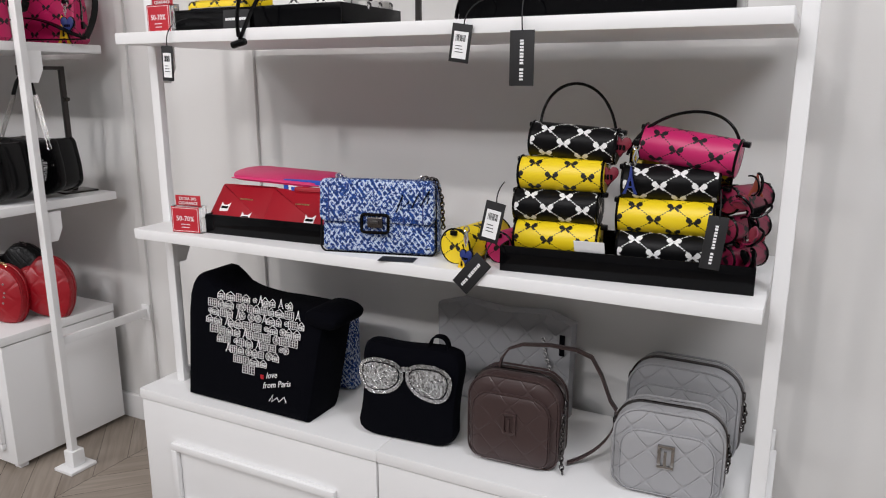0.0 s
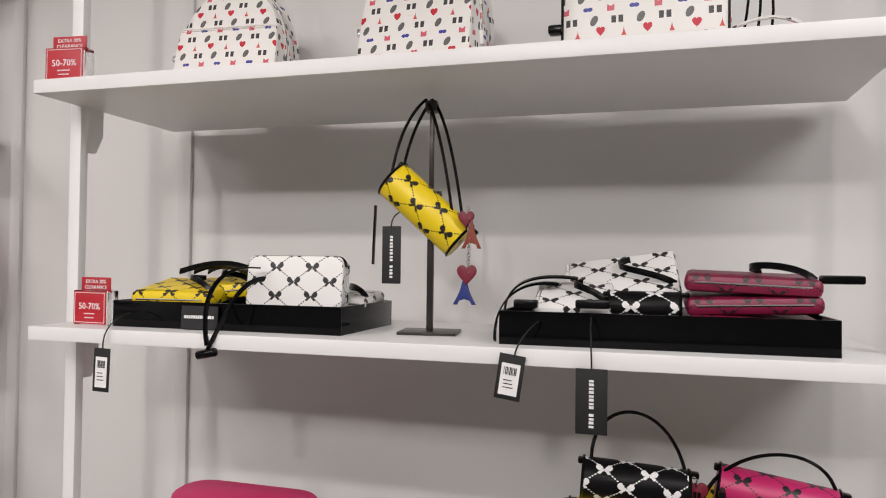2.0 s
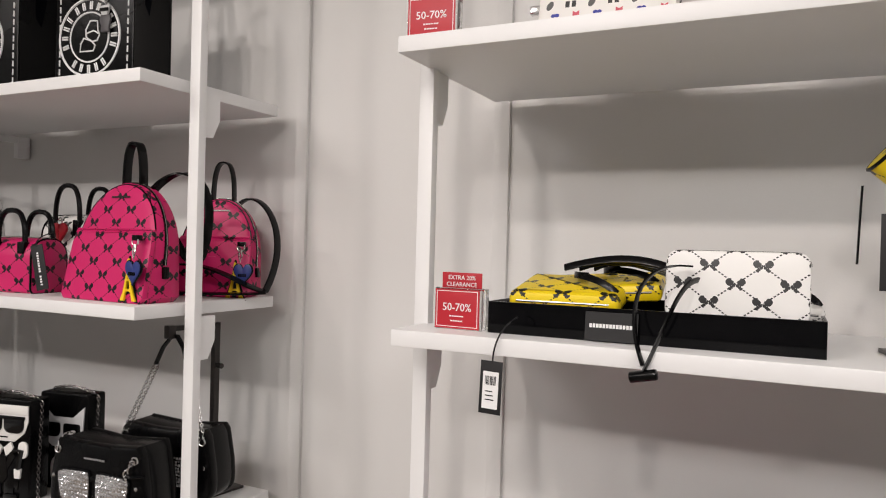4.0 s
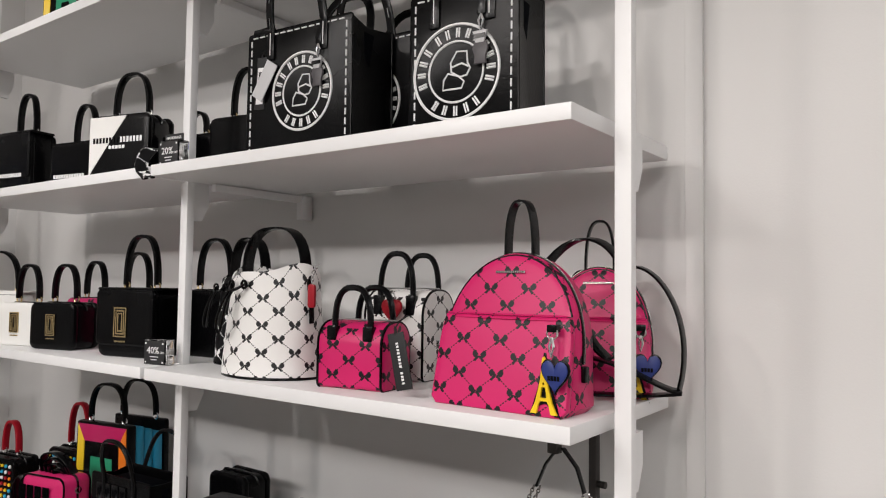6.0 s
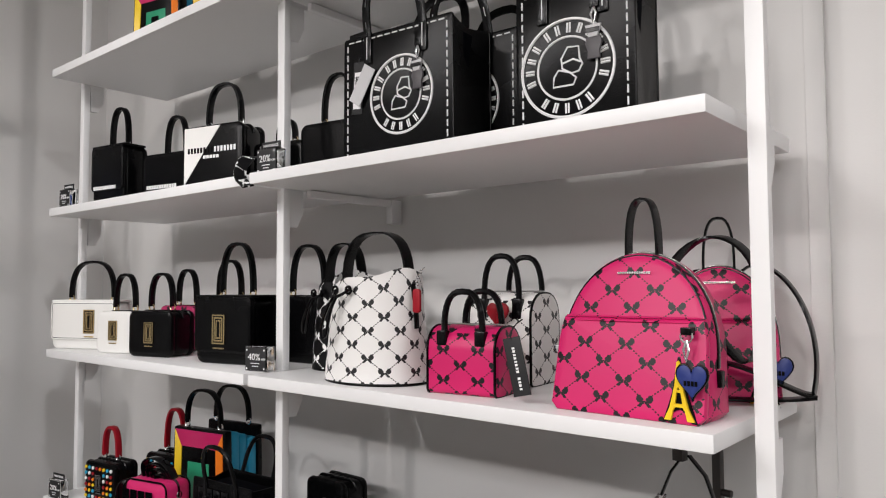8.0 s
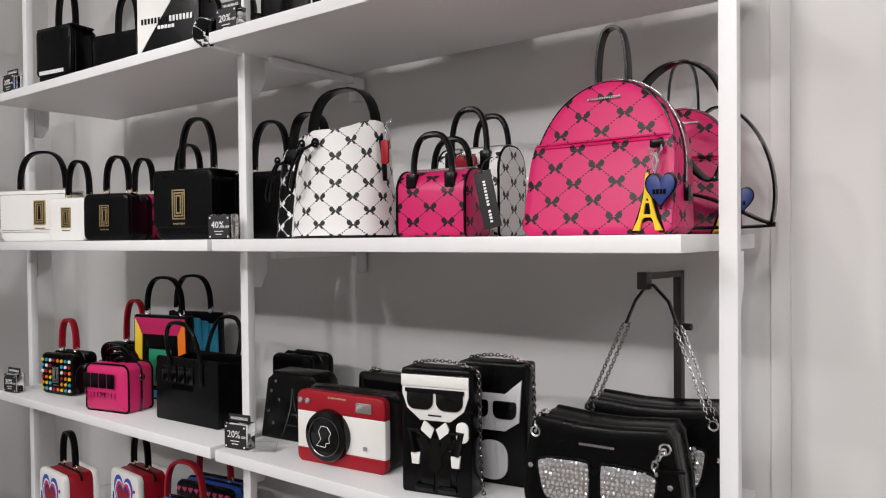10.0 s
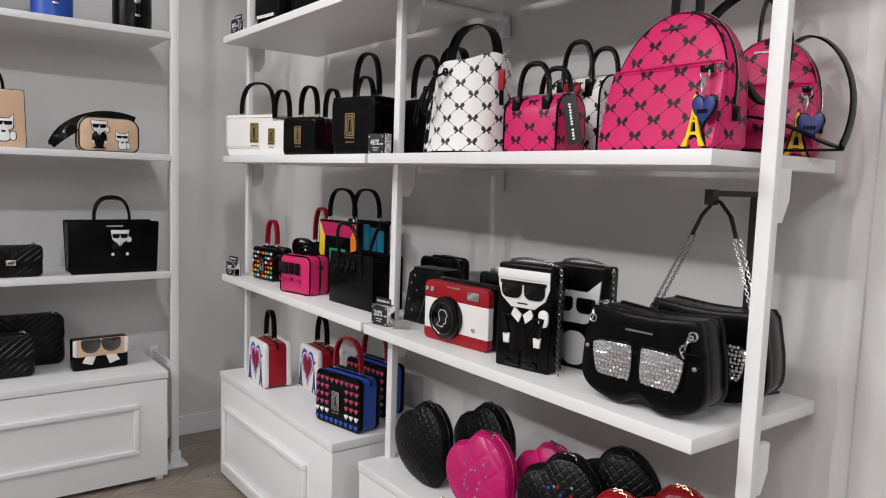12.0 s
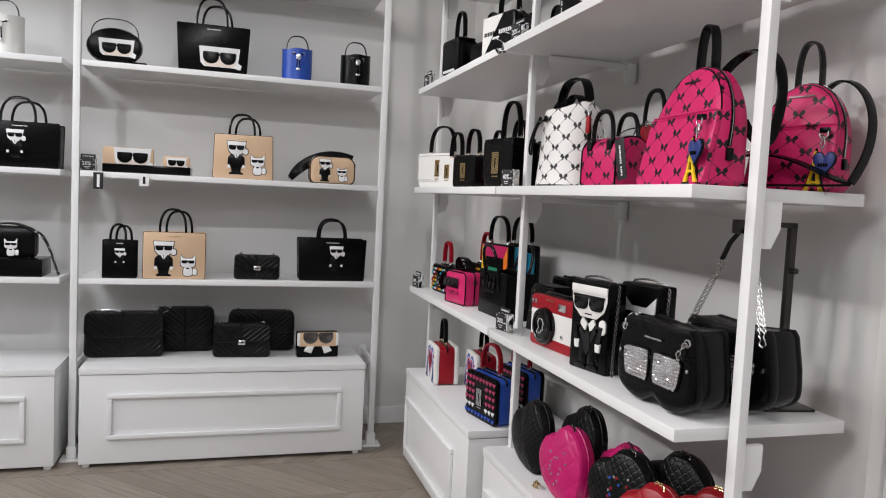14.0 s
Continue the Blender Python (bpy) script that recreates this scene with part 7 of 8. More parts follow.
heart_bag(pose(-2.50, 1.41, C2, 0, 0, 24), 0.20, 0.20, 0.07, QRED, "red quilted heart-shaped bag with charms", GOLD, 9)
heart_bag(pose(-2.41, 1.52, C2, 0, 0, 30), 0.20, 0.215, 0.07, QRED, "red quilted heart-shaped bag behind its twin", GOLD)
b = thing("chain_coil", pose(-3.0, 1.36, C2), "gold chain coiled beside the pink heart bag", "chain")
piece("chain", chain([(0, 0, 0.004), (-0.02, -0.01, 0.006), (-0.03, 0.005, 0.01), (-0.01, 0.01, 0.012), (0.0, 0.0, 0.016), (-0.02, 0.0, 0.02)], 0.011, 0.0018), GOLD, b)

# ---- double bay, corner side: top shelf ----
def rainbow_bag(m, w, h, d, label):
    """Bag with nested colour blocks on its front and pleated turquoise sides."""
    t = thing("handbag", m, label, "handbag", "colour-block bags")
    piece("body", slab(rrect(w, h, 0.006, 0, taper=0.05, n=2), 0, 0.03, 0.004), BLACK, t)
    piece("back_panel", slab(rrect(w, h, 0.006, 0, taper=0.05, n=2), d - 0.02, d, 0.004), BLACK, t)
    a, c = w / 2 - 0.008, h - 0.008
    blocks = ((PINK, [(-a * .95, c), (-a * .68, c * .8), (a * .68, c * .8), (a * .95, c)]), (YELLOW, [(-a, .008), (-a * .72, .03), (-a * .68, c * .8), (-a * .95, c)]),
              (ORANGE, [(a * .72, .03), (a, .008), (a * .95, c), (a * .68, c * .8)]), (CYAN, [(-a, .008), (a, .008), (a * .72, .03), (-a * .72, .03)]), (GREEN, [(-a * .45, .045), (a * .45, .045), (a * .42, c * .62), (-a * .42, c * .62)]))
    for mt, o in blocks:
        piece("colour_panel", slab(o, -0.002, 0.001, 0.0008), mt, t)
    logo_plate(t, 0, h * 0.22, -0.002, 0.03, 0.05, BLACKSM)
    for i in range(3):
        y0 = 0.03 + i * (d - 0.05) / 3
        piece("pleat", slab(rrect(w * (0.98 - 0.04 * (i % 2)), h * (0.96 - 0.05 * i), 0.006, 0.002, n=2, taper=0.05), y0, y0 + (d - 0.05) / 3 - 0.002, 0.008), CYAN, t, "pleated turquoise side")
    handle(t, -w * 0.28, w * 0.28, h, 0.10, 0.02, 0.018, 0.006)
    handle(t, -w * 0.28, w * 0.28, h, 0.10, d - 0.02, 0.018, 0.006)
    return t


rainbow_bag(pose(-4.02, 1.41, S5, 0, 0, 12), 0.22, 0.19, 0.16, "bag with nested colour blocks and pleated turquoise sides")
rainbow_bag(pose(-3.64, 1.40, S5, 0, 0, 10), 0.24, 0.20, 0.16, "bag with nested colour blocks and pleated turquoise sides")
for x in (-3.28, -2.9):
    top_handle_bag(pose(x, 1.50, S5), 0.22, 0.16, 0.08, BLACK, BLACK, "black leather handbag on the top shelf", 0.5, 0.09, group="black top-handle bags")

# ---- double bay, corner side: upper shelf ----
black_sign(pose(-4.455, 1.335, S4, 0, 0, 4), "20%")
top_handle_bag(pose(-4.285, 1.39, S4, 0, 0, 8), 0.175, 0.20, 0.09, BLACK, BLACK, "black leather top-handle bag with white name marks", 0.45, 0.115, group="black top-handle bags", bar=12, metal=SILVER, flap=0.75)
top_handle_bag(pose(-4.03, 1.455, S4, 0, 0, 10), 0.20, 0.15, 0.09, BLACK, BLACK, "smaller black leather top-handle bag with white name marks", 0.4, 0.11, group="black top-handle bags", bar=12, metal=SILVER, flap=0.75)
b = top_handle_bag(pose(-3.65, 1.385, S4, 0, 0, 14), 0.215, 0.18, 0.10, BLACK, PATENT, "black and white diagonal leather bag with name marks", 0.5, 0.105, metal=SILVER)
piece("white_corner", slab([(-0.103, 0.012), (0.03, 0.174), (-0.103, 0.174)], -0.0025, 0.001, 0.001), WHITEL, b, "white diagonal panel")
piece("name_bar", bars(-0.088, 0.006, 0.10, 0.015, -0.0035, 8, gap=0.42), BLACKSM, b)
piece("name_bar", bars(0.010, 0.092, 0.10, 0.015, -0.0028, 7, gap=0.42), PRINT, b)
piece("name_bar", bars(-0.03, 0.03, 0.083, 0.009, -0.0035, 5), PRINT, b)
bm = bmesh.new()
for i in range(7):
    box(0.1025, 0.104, 0.012 + 0.012 * i % 0.08, 0.022 + 0.012 * i % 0.08, 0.02 + 0.018 * i, 0.03 + 0.018 * i, 0, bm)
piece("side_print", bm, PRINT, b)
top_handle_bag(pose(-3.60, 1.57, S4, 0, 0, 8), 0.2, 0.15, 0.08, BLACK, BLACK, "black leather bag behind the diagonal one", 0.3, 0.06, group="black top-handle bags")
top_handle_bag(pose(-3.33, 1.53, S4, 0, 0, 8), 0.2, 0.165, 0.09, BLACK, BLACK, "black leather bag standing behind the post", 0.45, 0.115, group="black top-handle bags")
black_sign(pose(-3.325, 1.345, S4, 0, 0, 6), "20%")
b = thing("scarf", pose(-3.40, 1.32, S4), "black and white scarf end hanging over the shelf", "scarf")
piece("scarf_end", sweep(bez((0.0, 0.02, 0.05), (0.02, -0.02, 0.04), (-0.01, -0.028, -0.01), (0.06, -0.03, -0.035)), 0.03, 0.004, (0.3, 1, 0.2)), MBLK, b)

# ---- double bay, corner side: middle shelf ----
top_handle_bag(pose(-4.415, 1.375, S3, 0, 0, 22), 0.275, 0.165, 0.08, WHITEL, WHITEL, "white leather top-handle bag with a gold and black logo", 0.6, 0.115, logo=(0.03, 0.055, 0.046), flap=0.8, name="handbag")
top_handle_bag(pose(-4.175, 1.365, S3, 0, 0, 18), 0.15, 0.135, 0.10, WHITEL, WHITEL, "small white leather top-handle bag with a gold logo", 0.5, 0.10, logo=(0.0, 0.042, 0.036))
top_handle_bag(pose(-3.965, 1.375, S3, 0, 0, 16), 0.175, 0.14, 0.10, BLACK, BLACK, "small black leather top-handle bag with a gold logo", 0.45, 0.095, logo=(0.0, 0.042, 0.036), group="black top-handle bags")
top_handle_bag(pose(-3.61, 1.40, S3, 0, 0, 12), 0.205, 0.185, 0.11, BLACK, BLACK, "large black leather top-handle bag with a gold logo", 0.5, 0.125, logo=(-0.01, 0.055, 0.046), flap=0.82, group="black top-handle bags")
top_handle_bag(pose(-4.10, 1.54, S3, 0, 0, 8), 0.18, 0.15, 0.09, MMAG, RED, "red leather top-handle bag at the back", 0.45, 0.10, group="red top-handle bags")
top_handle_bag(pose(-3.85, 1.54, S3, 0, 0, 8), 0.20, 0.175, 0.09, MMAG, RED, "red leather top-handle bag at the back", 0.45, 0.10, group="red top-handle bags")
top_handle_bag(pose(-3.475, 1.54, S3, 0, 0, 4), 0.21, 0.185, 0.10, BLACK, BLACK, "black leather top-handle bag behind the post", 0.55, 0.12, group="black top-handle bags")
black_sign(pose(-3.40, 1.37, S3, 0, 0, 12), "40%", False)

# ---- double bay, corner side: lower shelf ----
black_sign(pose(-4.475, 1.33, S2, 0, 0, 8), "20%")


def studded(t, w, h, d, cols, rows, kind, mats_, gap=None):
    """Rows of small studs on a bag front."""
    for r_ in range(rows):
        for c_ in range(cols):
            x = -w / 2 + (c_ + 0.7) * w / (cols + 0.4)
            z = 0.016 + r_ * (h - 0.03) / (rows - 0.4)
            if gap and abs(x) < gap[0] and gap[1] < z + 0.006 < gap[2]:
                continue
            o = heart(0.019, 0.018, z - 0.004, x, 14) if kind == "heart" else rrect(0.011, 0.011, 0.005, z - 0.003, cx=x, n=2)
            piece("stud", slab(o, -0.0055, -0.0005, 0.0015), mats_[(r_ if kind == "heart" else r_ * 3 + c_ * 2) % len(mats_)], t)


b = top_handle_bag(pose(-4.30, 1.385, S2, 0, 0, 8), 0.165, 0.135, 0.09, BLACK, BLACK, "black bag covered in coloured round studs with a red handle", 0.4, 0.09, RED, metal=SILVER, logo=(0, 0.04, 0.03))
studded(b, 0.165, 0.135, 0.09, 8, 6, "dot", (YELLOW, RED, CYAN, ORANGE, PRINT), (0.024, 0.03, 0.1))
b = top_handle_bag(pose(-4.13, 1.52, S2, 0, 0, 8), 0.20, 0.16, 0.09, BLACK, BLACK, "larger black studded bag with a red handle behind", 0.4, 0.12, RED, metal=SILVER)
studded(b, 0.20, 0.16, 0.09, 9, 6, "dot", (YELLOW, RED, CYAN, ORANGE, PRINT))
b = camera_bag(pose(-3.935, 1.35, S2, 0, 0, 12), 0.175, 0.14, 0.10, PINK, "hot pink leather zip bag with raised dark marks", BLACKSM, 0, 0.014, None, GUNMET, False)
piece("name_bar", bars(-0.08, 0.05, 0.072, 0.042, -0.009, 4, gap=0.18), PATENT, b, "glossy dark raised marks")
piece("name_bar", bars(-0.075, 0.05, 0.045, 0.014, -0.008, 9), MMAG, b)
for i in range(4):
    piece("strap", sweep(bez((-0.05 + 0.02 * i, 0.05, 0.14), (-0.07 + 0.02 * i, 0.03, 0.22 - 0.02 * i), (0.05, 0.04, 0.22 - 0.02 * i), (0.06 - 0.01 * i, 0.06, 0.14)), 0.026, 0.005), PATENT, b)
piece("strap", sweep(bez((-0.06, 0.03, 0.13), (-0.12, 0.0, 0.15), (-0.11, -0.01, 0.09), (-0.10, 0.0, 0.05)), 0.02, 0.005), PATENT, b)
b = tote(pose(-3.62, 1.405, S2, 0, 0, 3), 0.268, 0.178, 0.12, BLACK, "black leather tote with raised glossy name marks", 0.105, 0.5, BLACKSM, 0.03, False, 0.014, hround=True)
for i in range(4):
    piece("raised_mark", box(-0.10 + 0.035 * i, -0.072 + 0.035 * i, -0.004, -0.002, 0.11, 0.155, 0.0008), PATENT, b, "glossy raised mark")
piece("name_bar", bars(-0.06, 0.03, 0.09, 0.013, -0.002, 9), PATENT, b)
rainbow_bag(pose(-3.94, 1.53, S2, 0, 0, 10), 0.24, 0.265, 0.16, "tall bag with nested colour blocks and pleated turquoise sides")
top_handle_bag(pose(-3.42, 1.60, S2), 0.16, 0.18, 0.09, BLACK, BLACK, "black leather bag at the back behind the post", 0.4, 0.004, group="black top-handle bags")

# ---- double bay, corner side: on the cabinet ----
def heart_panel_bag(m):
    t = top_handle_bag(m, 0.205, 0.185, 0.12, WHITEL, RED, "white leather bag with a painted heart, towers and red sides", 0.42, 0.10, BLACKSM, flap=0.0, metal=GOLD, group="white heart bags", taper=0.08)
    for k_, mt in ((1.0, BLUE), (0.84, WHITEL), (0.76, PINK), (0.62, NAVY), (0.50, RED)):
        piece("heart_print", slab(heart(0.128 * k_, 0.150 * k_, 0.022 + 0.07 * (1 - k_)), -0.0018 - 0.001 * (1 - k_) * 3, 0.001, 0.0004), mt, t)
    for s in (-1, 1):
        piece("tower_print", slab(tower(0.036, 0.10, 0.010, s * 0.068), -0.0032, 0.001, 0.0004), NAVY, t)
        piece("star", slab(rrect(0.011, 0.011, 0.003, 0.13 if s > 0 else 0.01, cx=s * 0.072, n=1), -0.002, 0.001, 0.0004), RED, t)
    return t


heart_panel_bag(pose(-4.335, 1.375, C2, 0, 0, -4))
heart_panel_bag(pose(-4.13, 1.51, C2, 0, 0, -4))


def heart_stud_bag(m):
    t = top_handle_bag(m, 0.24, 0.19, 0.095, BLACK, BLUE, "black bag with rows of coloured heart studs and blue sides", 0.5, 0.10, RED, logo=(-0.005, 0.06, 0.038), metal=SILVER, group="heart-studded bags", flap=0.0)
    studded(t, 0.24, 0.19, 0.095, 9, 6, "heart", (BLUE, PRINT, ROSE, ROSE, ROSE, ROSE), (0.03, 0.045, 0.14))
    return t


heart_stud_bag(pose(-3.70, 1.41, C2, 0, 0, 12))
heart_stud_bag(pose(-3.80, 1.58, C2, 0, 0, 8))

# ---- end wall: a pose helper for goods on it ----
def west(y, x, z, turn=0):
    return pose(x, y, z, 0, 0, 90 + turn)


FX = WX - 0.055
# upper shelf
b = thing("round_bag", west(-0.145, FX, W4), "round black leather bag with white glasses motif", "handbag")
bm = can((0, 0, 0.0), (0, 0.07, 0.0), 0.105, 0.105, 48, 0.012)
for v in bm.verts:
    v.co.x, v.co.z = v.co.x * 1.18, v.co.z * 0.82 + 0.086
piece("body", bm, BLACK, b)
piece("zip", tube([(math.cos(a) * 0.125, 0.035, 0.087 + math.sin(a) * 0.087) for a in (2 * math.pi * i / 40 for i in range(40))], 0.004, 5, None, True), GUNMET, b)
glasses(b, 0.012, 0.050, 0.135, -0.001, BLACKSM, BLACKSM, PRINT)
piece("handle", sweep(arch(-0.108, 0.108, 0.125, 0.095, 0.035), 0.008, 0.004), BLACKSM, b)
piece("strap", box(0.06, 0.15, -0.01, 0.03, 0, 0.015, 0.005), BLACKSM, b)
b = tote(west(0.315, FX, W4), 0.325, 0.235, 0.13, BLACK, "black leather tote with a white glasses motif low on its front", 0.14, 0.45, BLACKSM, -0.08, hround=True, inner=True)
glasses(b, 0.03, 0.045, 0.165, -0.001, BLACKSM, BLACKSM, PRINT)
bucket_bag(west(0.735, FX - 0.07, W4), 0.076, 0.165, BLUE, "royal blue leather bucket bag with a silver clasp", 0.075, BLACKSM, "small bucket bags", small=True)
bucket_bag(west(1.045, FX - 0.07, W4), 0.078, 0.165, BLACK, "black leather bucket bag with a silver clasp", 0.075, BLACKSM, "small bucket bags", small=True)
# middle shelf
black_sign(west(-0.245, FX + 0.035, W3, 0), "20%")
tray(west(-0.185, FX + 0.02, W3), 0.405, 0.2, 0.042)
for y, w in ((-0.075, 0.235), (0.150, 0.13)):
    b = thing("wallet", west(y, FX - 0.03, W3 + 0.012, 0), "beige leather wallet with a glasses motif standing in the tray", "wallet", "beige wallets")
    piece("body", slab(rrect(w, 0.115 if w > 0.2 else 0.085, 0.014, 0, n=4), 0, 0.03, 0.006), BEIGE, b)
    glasses(b, 0.02 if w > 0.2 else 0, 0.038 if w > 0.2 else 0.036, w * 0.62, -0.001, BLACKSM, BLACKSM, PRINT)
for y in (-0.195, 0.01):
    t_ = thing("price_tag", pose(WX + 0.006, y, W3 + 0.0, 0, 0, 90), "swing tag hanging over the shelf edge", "price tag", "swing tags")
    piece("card", box(-0.022, 0.022, -0.001, 0.001, -0.085 if y < 0 else -0.06, -0.005), BLKCARD if y < 0 else PAPER, t_)
    piece("name_bar", box(-0.006, 0.006, -0.002, -0.001, -0.075 if y < 0 else -0.05, -0.015), PRINT if y < 0 else BLKCARD, t_)
b = tote(west(0.475, FX, W3, -4), 0.30, 0.225, 0.12, BEIGE, "beige leather handbag with plain figure patches and black handles", 0.11, 0.42, BLACKSM, 0.04, hround=True, inner=True, group="beige totes")
emblem(b, -0.035, 0.022, 0.172, 0.0)
emblem(b, 0.072, 0.022, 0.112, 0.0, True)
b = camera_bag(west(0.935, FX, W3), 0.24, 0.145, 0.08, BEIGE, "beige leather camera bag with figure patches and wide black strap", BLACKSM, 0, 0.03, None, GUNMET, False)
emblem(b, -0.042, 0.012, 0.118, -0.0065)
emblem(b, 0.048, 0.012, 0.082, -0.0065, True)
piece("strap", sweep(bez((0.11, 0.04, 0.14), (-0.02, 0.05, 0.19), (-0.17, 0.04, 0.13), (-0.22, 0.02, 0.02), 16), 0.035, 0.005, (0.5, 0.25, 1)), BLACKSM, b)
piece("strap", sweep(bez((-0.22, 0.02, 0.02), (-0.18, 0.0, 0.06), (-0.15, 0.0, 0.08), (-0.12, 0.03, 0.1), 12), 0.035, 0.005, (-0.6, 0.25, 1)), BLACKSM, b)
# lower shelf
b = tote(west(-0.098, FX + 0.03, W2), 0.157, 0.19, 0.05, BLACK, "small upright black tote with a plain figure patch", 0.08, 0.45, BLACKSM, 0.0, hround=True, inner=True)
emblem(b, 0.0, 0.06, 0.09, 0.0)
b = tote(west(0.155, FX + 0.03, W2), 0.295, 0.235, 0.12, BEIGE, "beige leather tote with plain figure patches and black handles", 0.12, 0.42, BLACKSM, 0.0, hround=True, inner=True, group="beige totes")
emblem(b, -0.05, 0.014, 0.178, 0.0)
emblem(b, 0.065, 0.014, 0.115, 0.0, True)
quilt_bag(west(0.56, FX + 0.01, W2), 0.235, 0.13, 0.06, QBLACK, "small black quilted flap bag with a silver lock", SILVER, 0.55, 0.02)
b = tote(west(0.95, FX + 0.01, W2), 0.345, 0.225, 0.13, BLACK, "black leather tote with a plain figure patch", 0.11, 0.42, BLACKSM, -0.05, hround=True, inner=True)
emblem(b, 0.02, 0.05, 0.14, 0.0)
# on the cabinet
quilt_bag(west(-0.08, -4.91, C3, 2), 0.38, 0.235, 0.08, QBLACK, "large soft black chevron-quilted bag with a chain", None, 0.55, 0.035)
quilt_bag(west(0.205, -5.03, C3, 2), 0.30, 0.24, 0.08, QBLACK, "large soft black chevron-quilted bag at the back", None, 0.55, 0.035)
quilt_bag(west(0.495, -4.87, C3, -2), 0.295, 0.18, 0.08, QBLACK, "black chevron-quilted flap bag with a silver lock", SILVER, 0.55, 0.024)
quilt_bag(west(0.60, -5.03, C3, -2), 0.36, 0.225, 0.08, QBLACK, "large black chevron-quilted bag at the back", None, 0.55, 0.035)
b = thing("wallet_bag", west(0.89, -4.86, C3, 2), "small beige and black bag with dark glasses motif", "handbag")
piece("body", slab(rrect(0.222, 0.135, 0.008, 0, n=3), 0, 0.06, 0.006), BLACK, b)
piece("beige_plate", slab(rrect(0.216, 0.075, 0.012, 0.06, n=4, taper=0.0), -0.004, 0.002, 0.002), BEIGE, b)
glasses(b, 0, 0.075, 0.165, -0.004, GUNMET, GUNMET)
for s in (-1, 1):
    piece("collar", slab([(s * 0.02, 0.06), (s * 0.06, 0.06), (s * 0.075, 0.035), (s * 0.035, 0.022)], -0.004, 0.001, 0.001), WHITEL, b)
    piece("side_plate", slab(rrect(0.016, 0.07, 0.006, 0.064, cx=s * 0.103, n=3), -0.006, 0.001, 0.002), WHITEL, b)
for y, z in ((-0.14, C3 + 0.235), (0.09, C3 + 0.24)):
    t_ = thing("bag_chain", west(y, -4.93 if y < 0 else -5.04, z), "silver chain heaped on the quilted bag", "chain")
    piece("chain", chain([(-0.05, 0.0, 0.004), (0.0, -0.01, 0.008), (0.04, -0.02, 0.004), (0.02, -0.028, -0.02), (-0.01, -0.03, -0.03)], 0.014, 0.0022), SILVER, t_)

# ---- end wall, second bay ----
bucket_bag(west(-0.63, FX - 0.07, W4), 0.08, 0.18, WHITEL, "white leather bucket bag on the upper shelf", 0.08, BLACKSM, "small bucket bags", small=True)
b = tote(west(-0.545, FX + 0.01, W3), 0.33, 0.215, 0.12, BLACK, "black leather tote with a plain figure patch", 0.12, 0.45, BLACKSM, -0.04, hround=True, inner=True)
emblem(b, -0.02, 0.04, 0.14, 0.0)
b = thing("display_box", west(-0.60, FX + 0.03, W2), "low black display box on the shelf", "box")
piece("block", box(-0.16, 0.16, 0, 0.18, 0, 0.085, 0.002), ACRYL, b)
b = camera_bag(west(-0.60, FX, W2 + 0.085), 0.24, 0.15, 0.08, BLACK, "black leather camera bag with a plain figure patch", BLACKSM, 0, 0.03, None, GUNMET, False)
emblem(b, 0.02, 0.01, 0.09, -0.005, True)
piece("strap", sweep(bez((0.11, 0.04, 0.13), (0.18, 0.0, 0.12), (0.2, -0.02, 0.0), (0.23, -0.01, -0.075), 16), 0.03, 0.004, (0, 1, 0.2)), MBLK, b)
piece("strap", sweep(bez((-0.10, 0.04, 0.14), (-0.02, 0.04, 0.18), (0.06, 0.04, 0.17), (0.11, 0.04, 0.13), 12), 0.03, 0.004, (0, 1, 0.2)), BLACKSM, b)


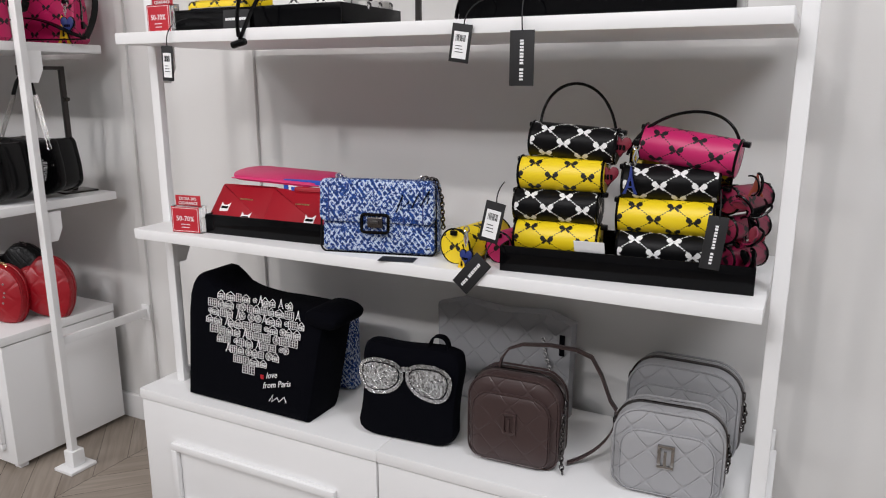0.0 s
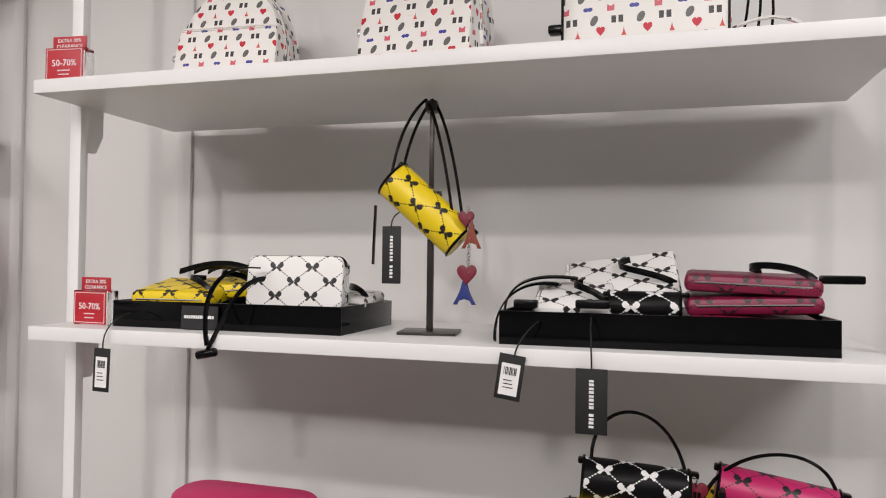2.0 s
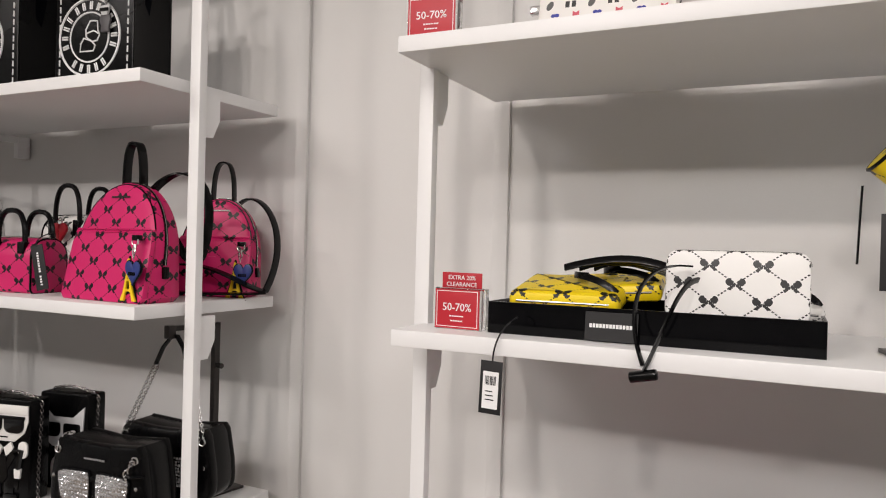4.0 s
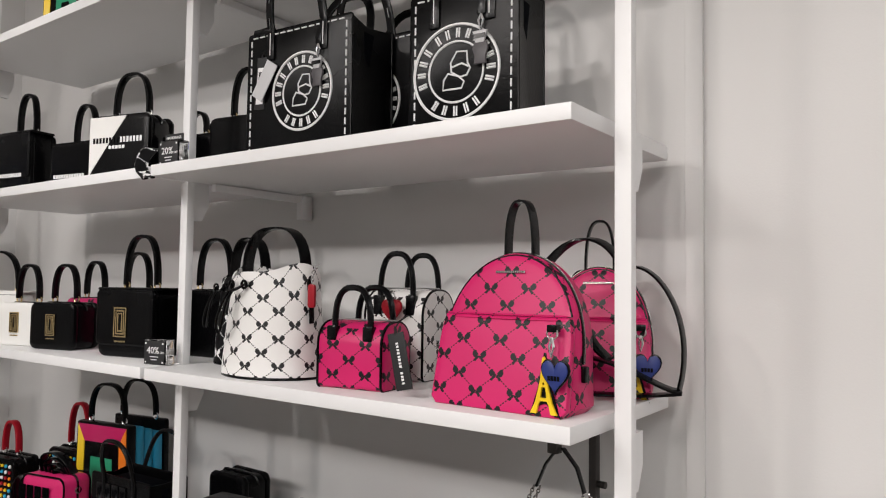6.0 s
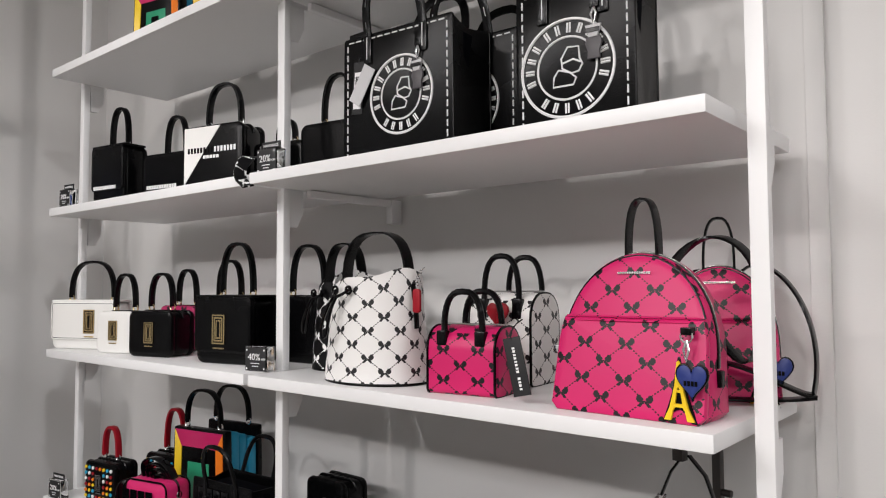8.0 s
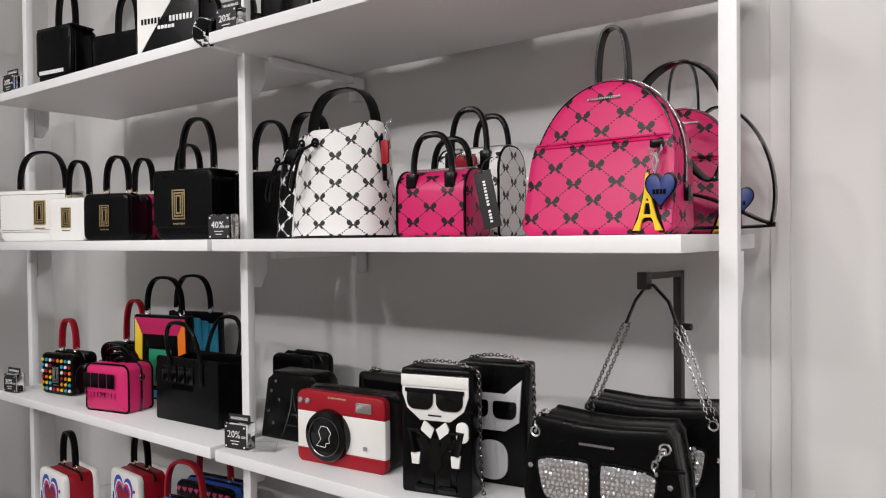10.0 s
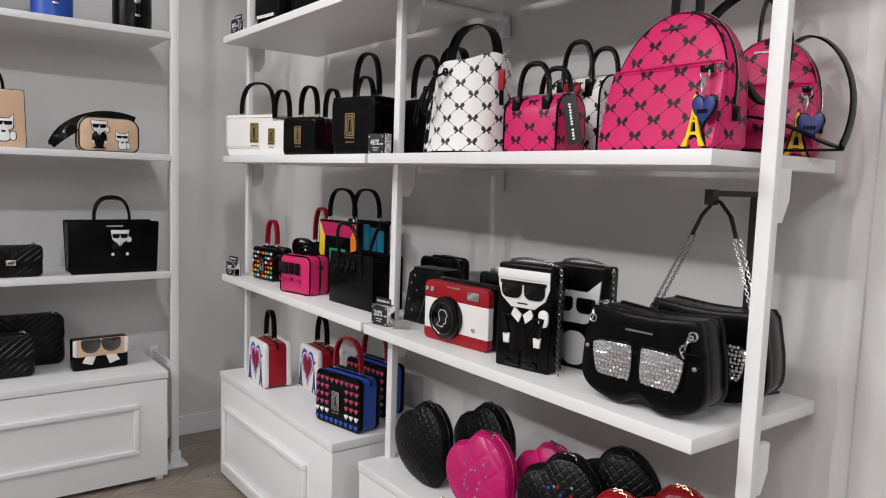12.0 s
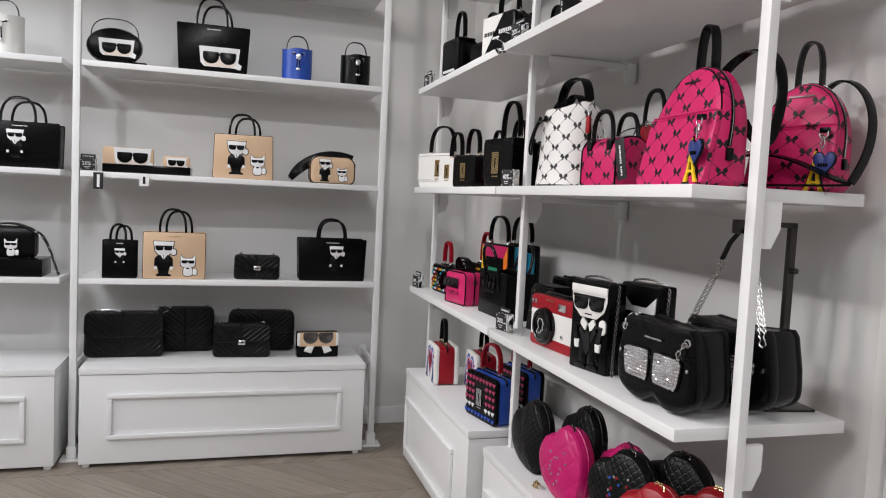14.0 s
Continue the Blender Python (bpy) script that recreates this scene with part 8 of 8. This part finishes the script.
# ---- floor planks, laid in chevron ----
def plank_uv(bm, sign):
    lay = bm.loops.layers.uv.verify()
    for f in bm.faces:
        for lp in f.loops:
            x, y, z = lp.vert.co
            lp[lay].uv = ((x + sign * y) * 0.7071, (y - sign * x) * 0.7071)


def plank_mesh(sign):
    bm = bmesh.new()
    L, w, g = 0.42, 0.10, 0.0012
    s = sign * L
    pts = [(g, 0 + g), (L - g, s + g), (L - g, s + w / 0.7071 - g), (g, w / 0.7071 - g)]
    top = [bm.verts.new((x, y, 0)) for x, y in pts]
    low = [bm.verts.new((x, y, -0.006)) for x, y in pts]
    bm.faces.new(top)
    for i in range(4):
        bm.faces.new((top[i], low[i], low[(i + 1) % 4], top[(i + 1) % 4]))
    plank_uv(bm, sign)
    me = mesh_of(bm, "plank", False)
    me.materials.append(OAK)
    return me


PLANKS = {1: plank_mesh(1), -1: plank_mesh(-1)}
rest = bmesh.new()
rest_uv = rest.loops.layers.uv.verify()
step = 0.10 / 0.7071
for col in range(-14, 9):
    sign = 1 if col % 2 else -1
    for row in range(-42, 20):
        x, y = col * 0.42, row * step - (0 if sign > 0 else -0.42)
        if not (-5.7 < x < 3.5 and -5.3 < y < 2.4):
            continue
        if -4.75 < x < -1.6 and -0.75 < y < 1.25:
            ob = new("plank", PLANKS[sign])
            ob.location = (x, y, 0)
            ob.parent = FLOOR
        else:
            L, w = 0.42, step
            s = sign * L
            face = rest.faces.new([rest.verts.new((x + a, y + b, 0)) for a, b in ((0.001, 0.001), (L - 0.001, s + 0.001), (L - 0.001, s + w - 0.001), (0.001, w - 0.001))])
            for lp in face.loops:
                a, b, c = lp.vert.co
                lp[rest_uv].uv = ((a + sign * b) * 0.7071, (b - sign * a) * 0.7071)
for co, no in (((-5.19, 0, 0), (-1, 0, 0)), ((0, 1.79, 0), (0, 1, 0)), ((3.19, 0, 0), (1, 0, 0)), ((0, -4.9, 0), (0, -1, 0))):
    bmesh.ops.bisect_plane(rest, geom=rest.verts[:] + rest.edges[:] + rest.faces[:], plane_co=co, plane_no=no, clear_outer=True)
tagged(part("planks", rest, OAK_FAR, FLOOR, "", None, False), "", "", "", "stuff")
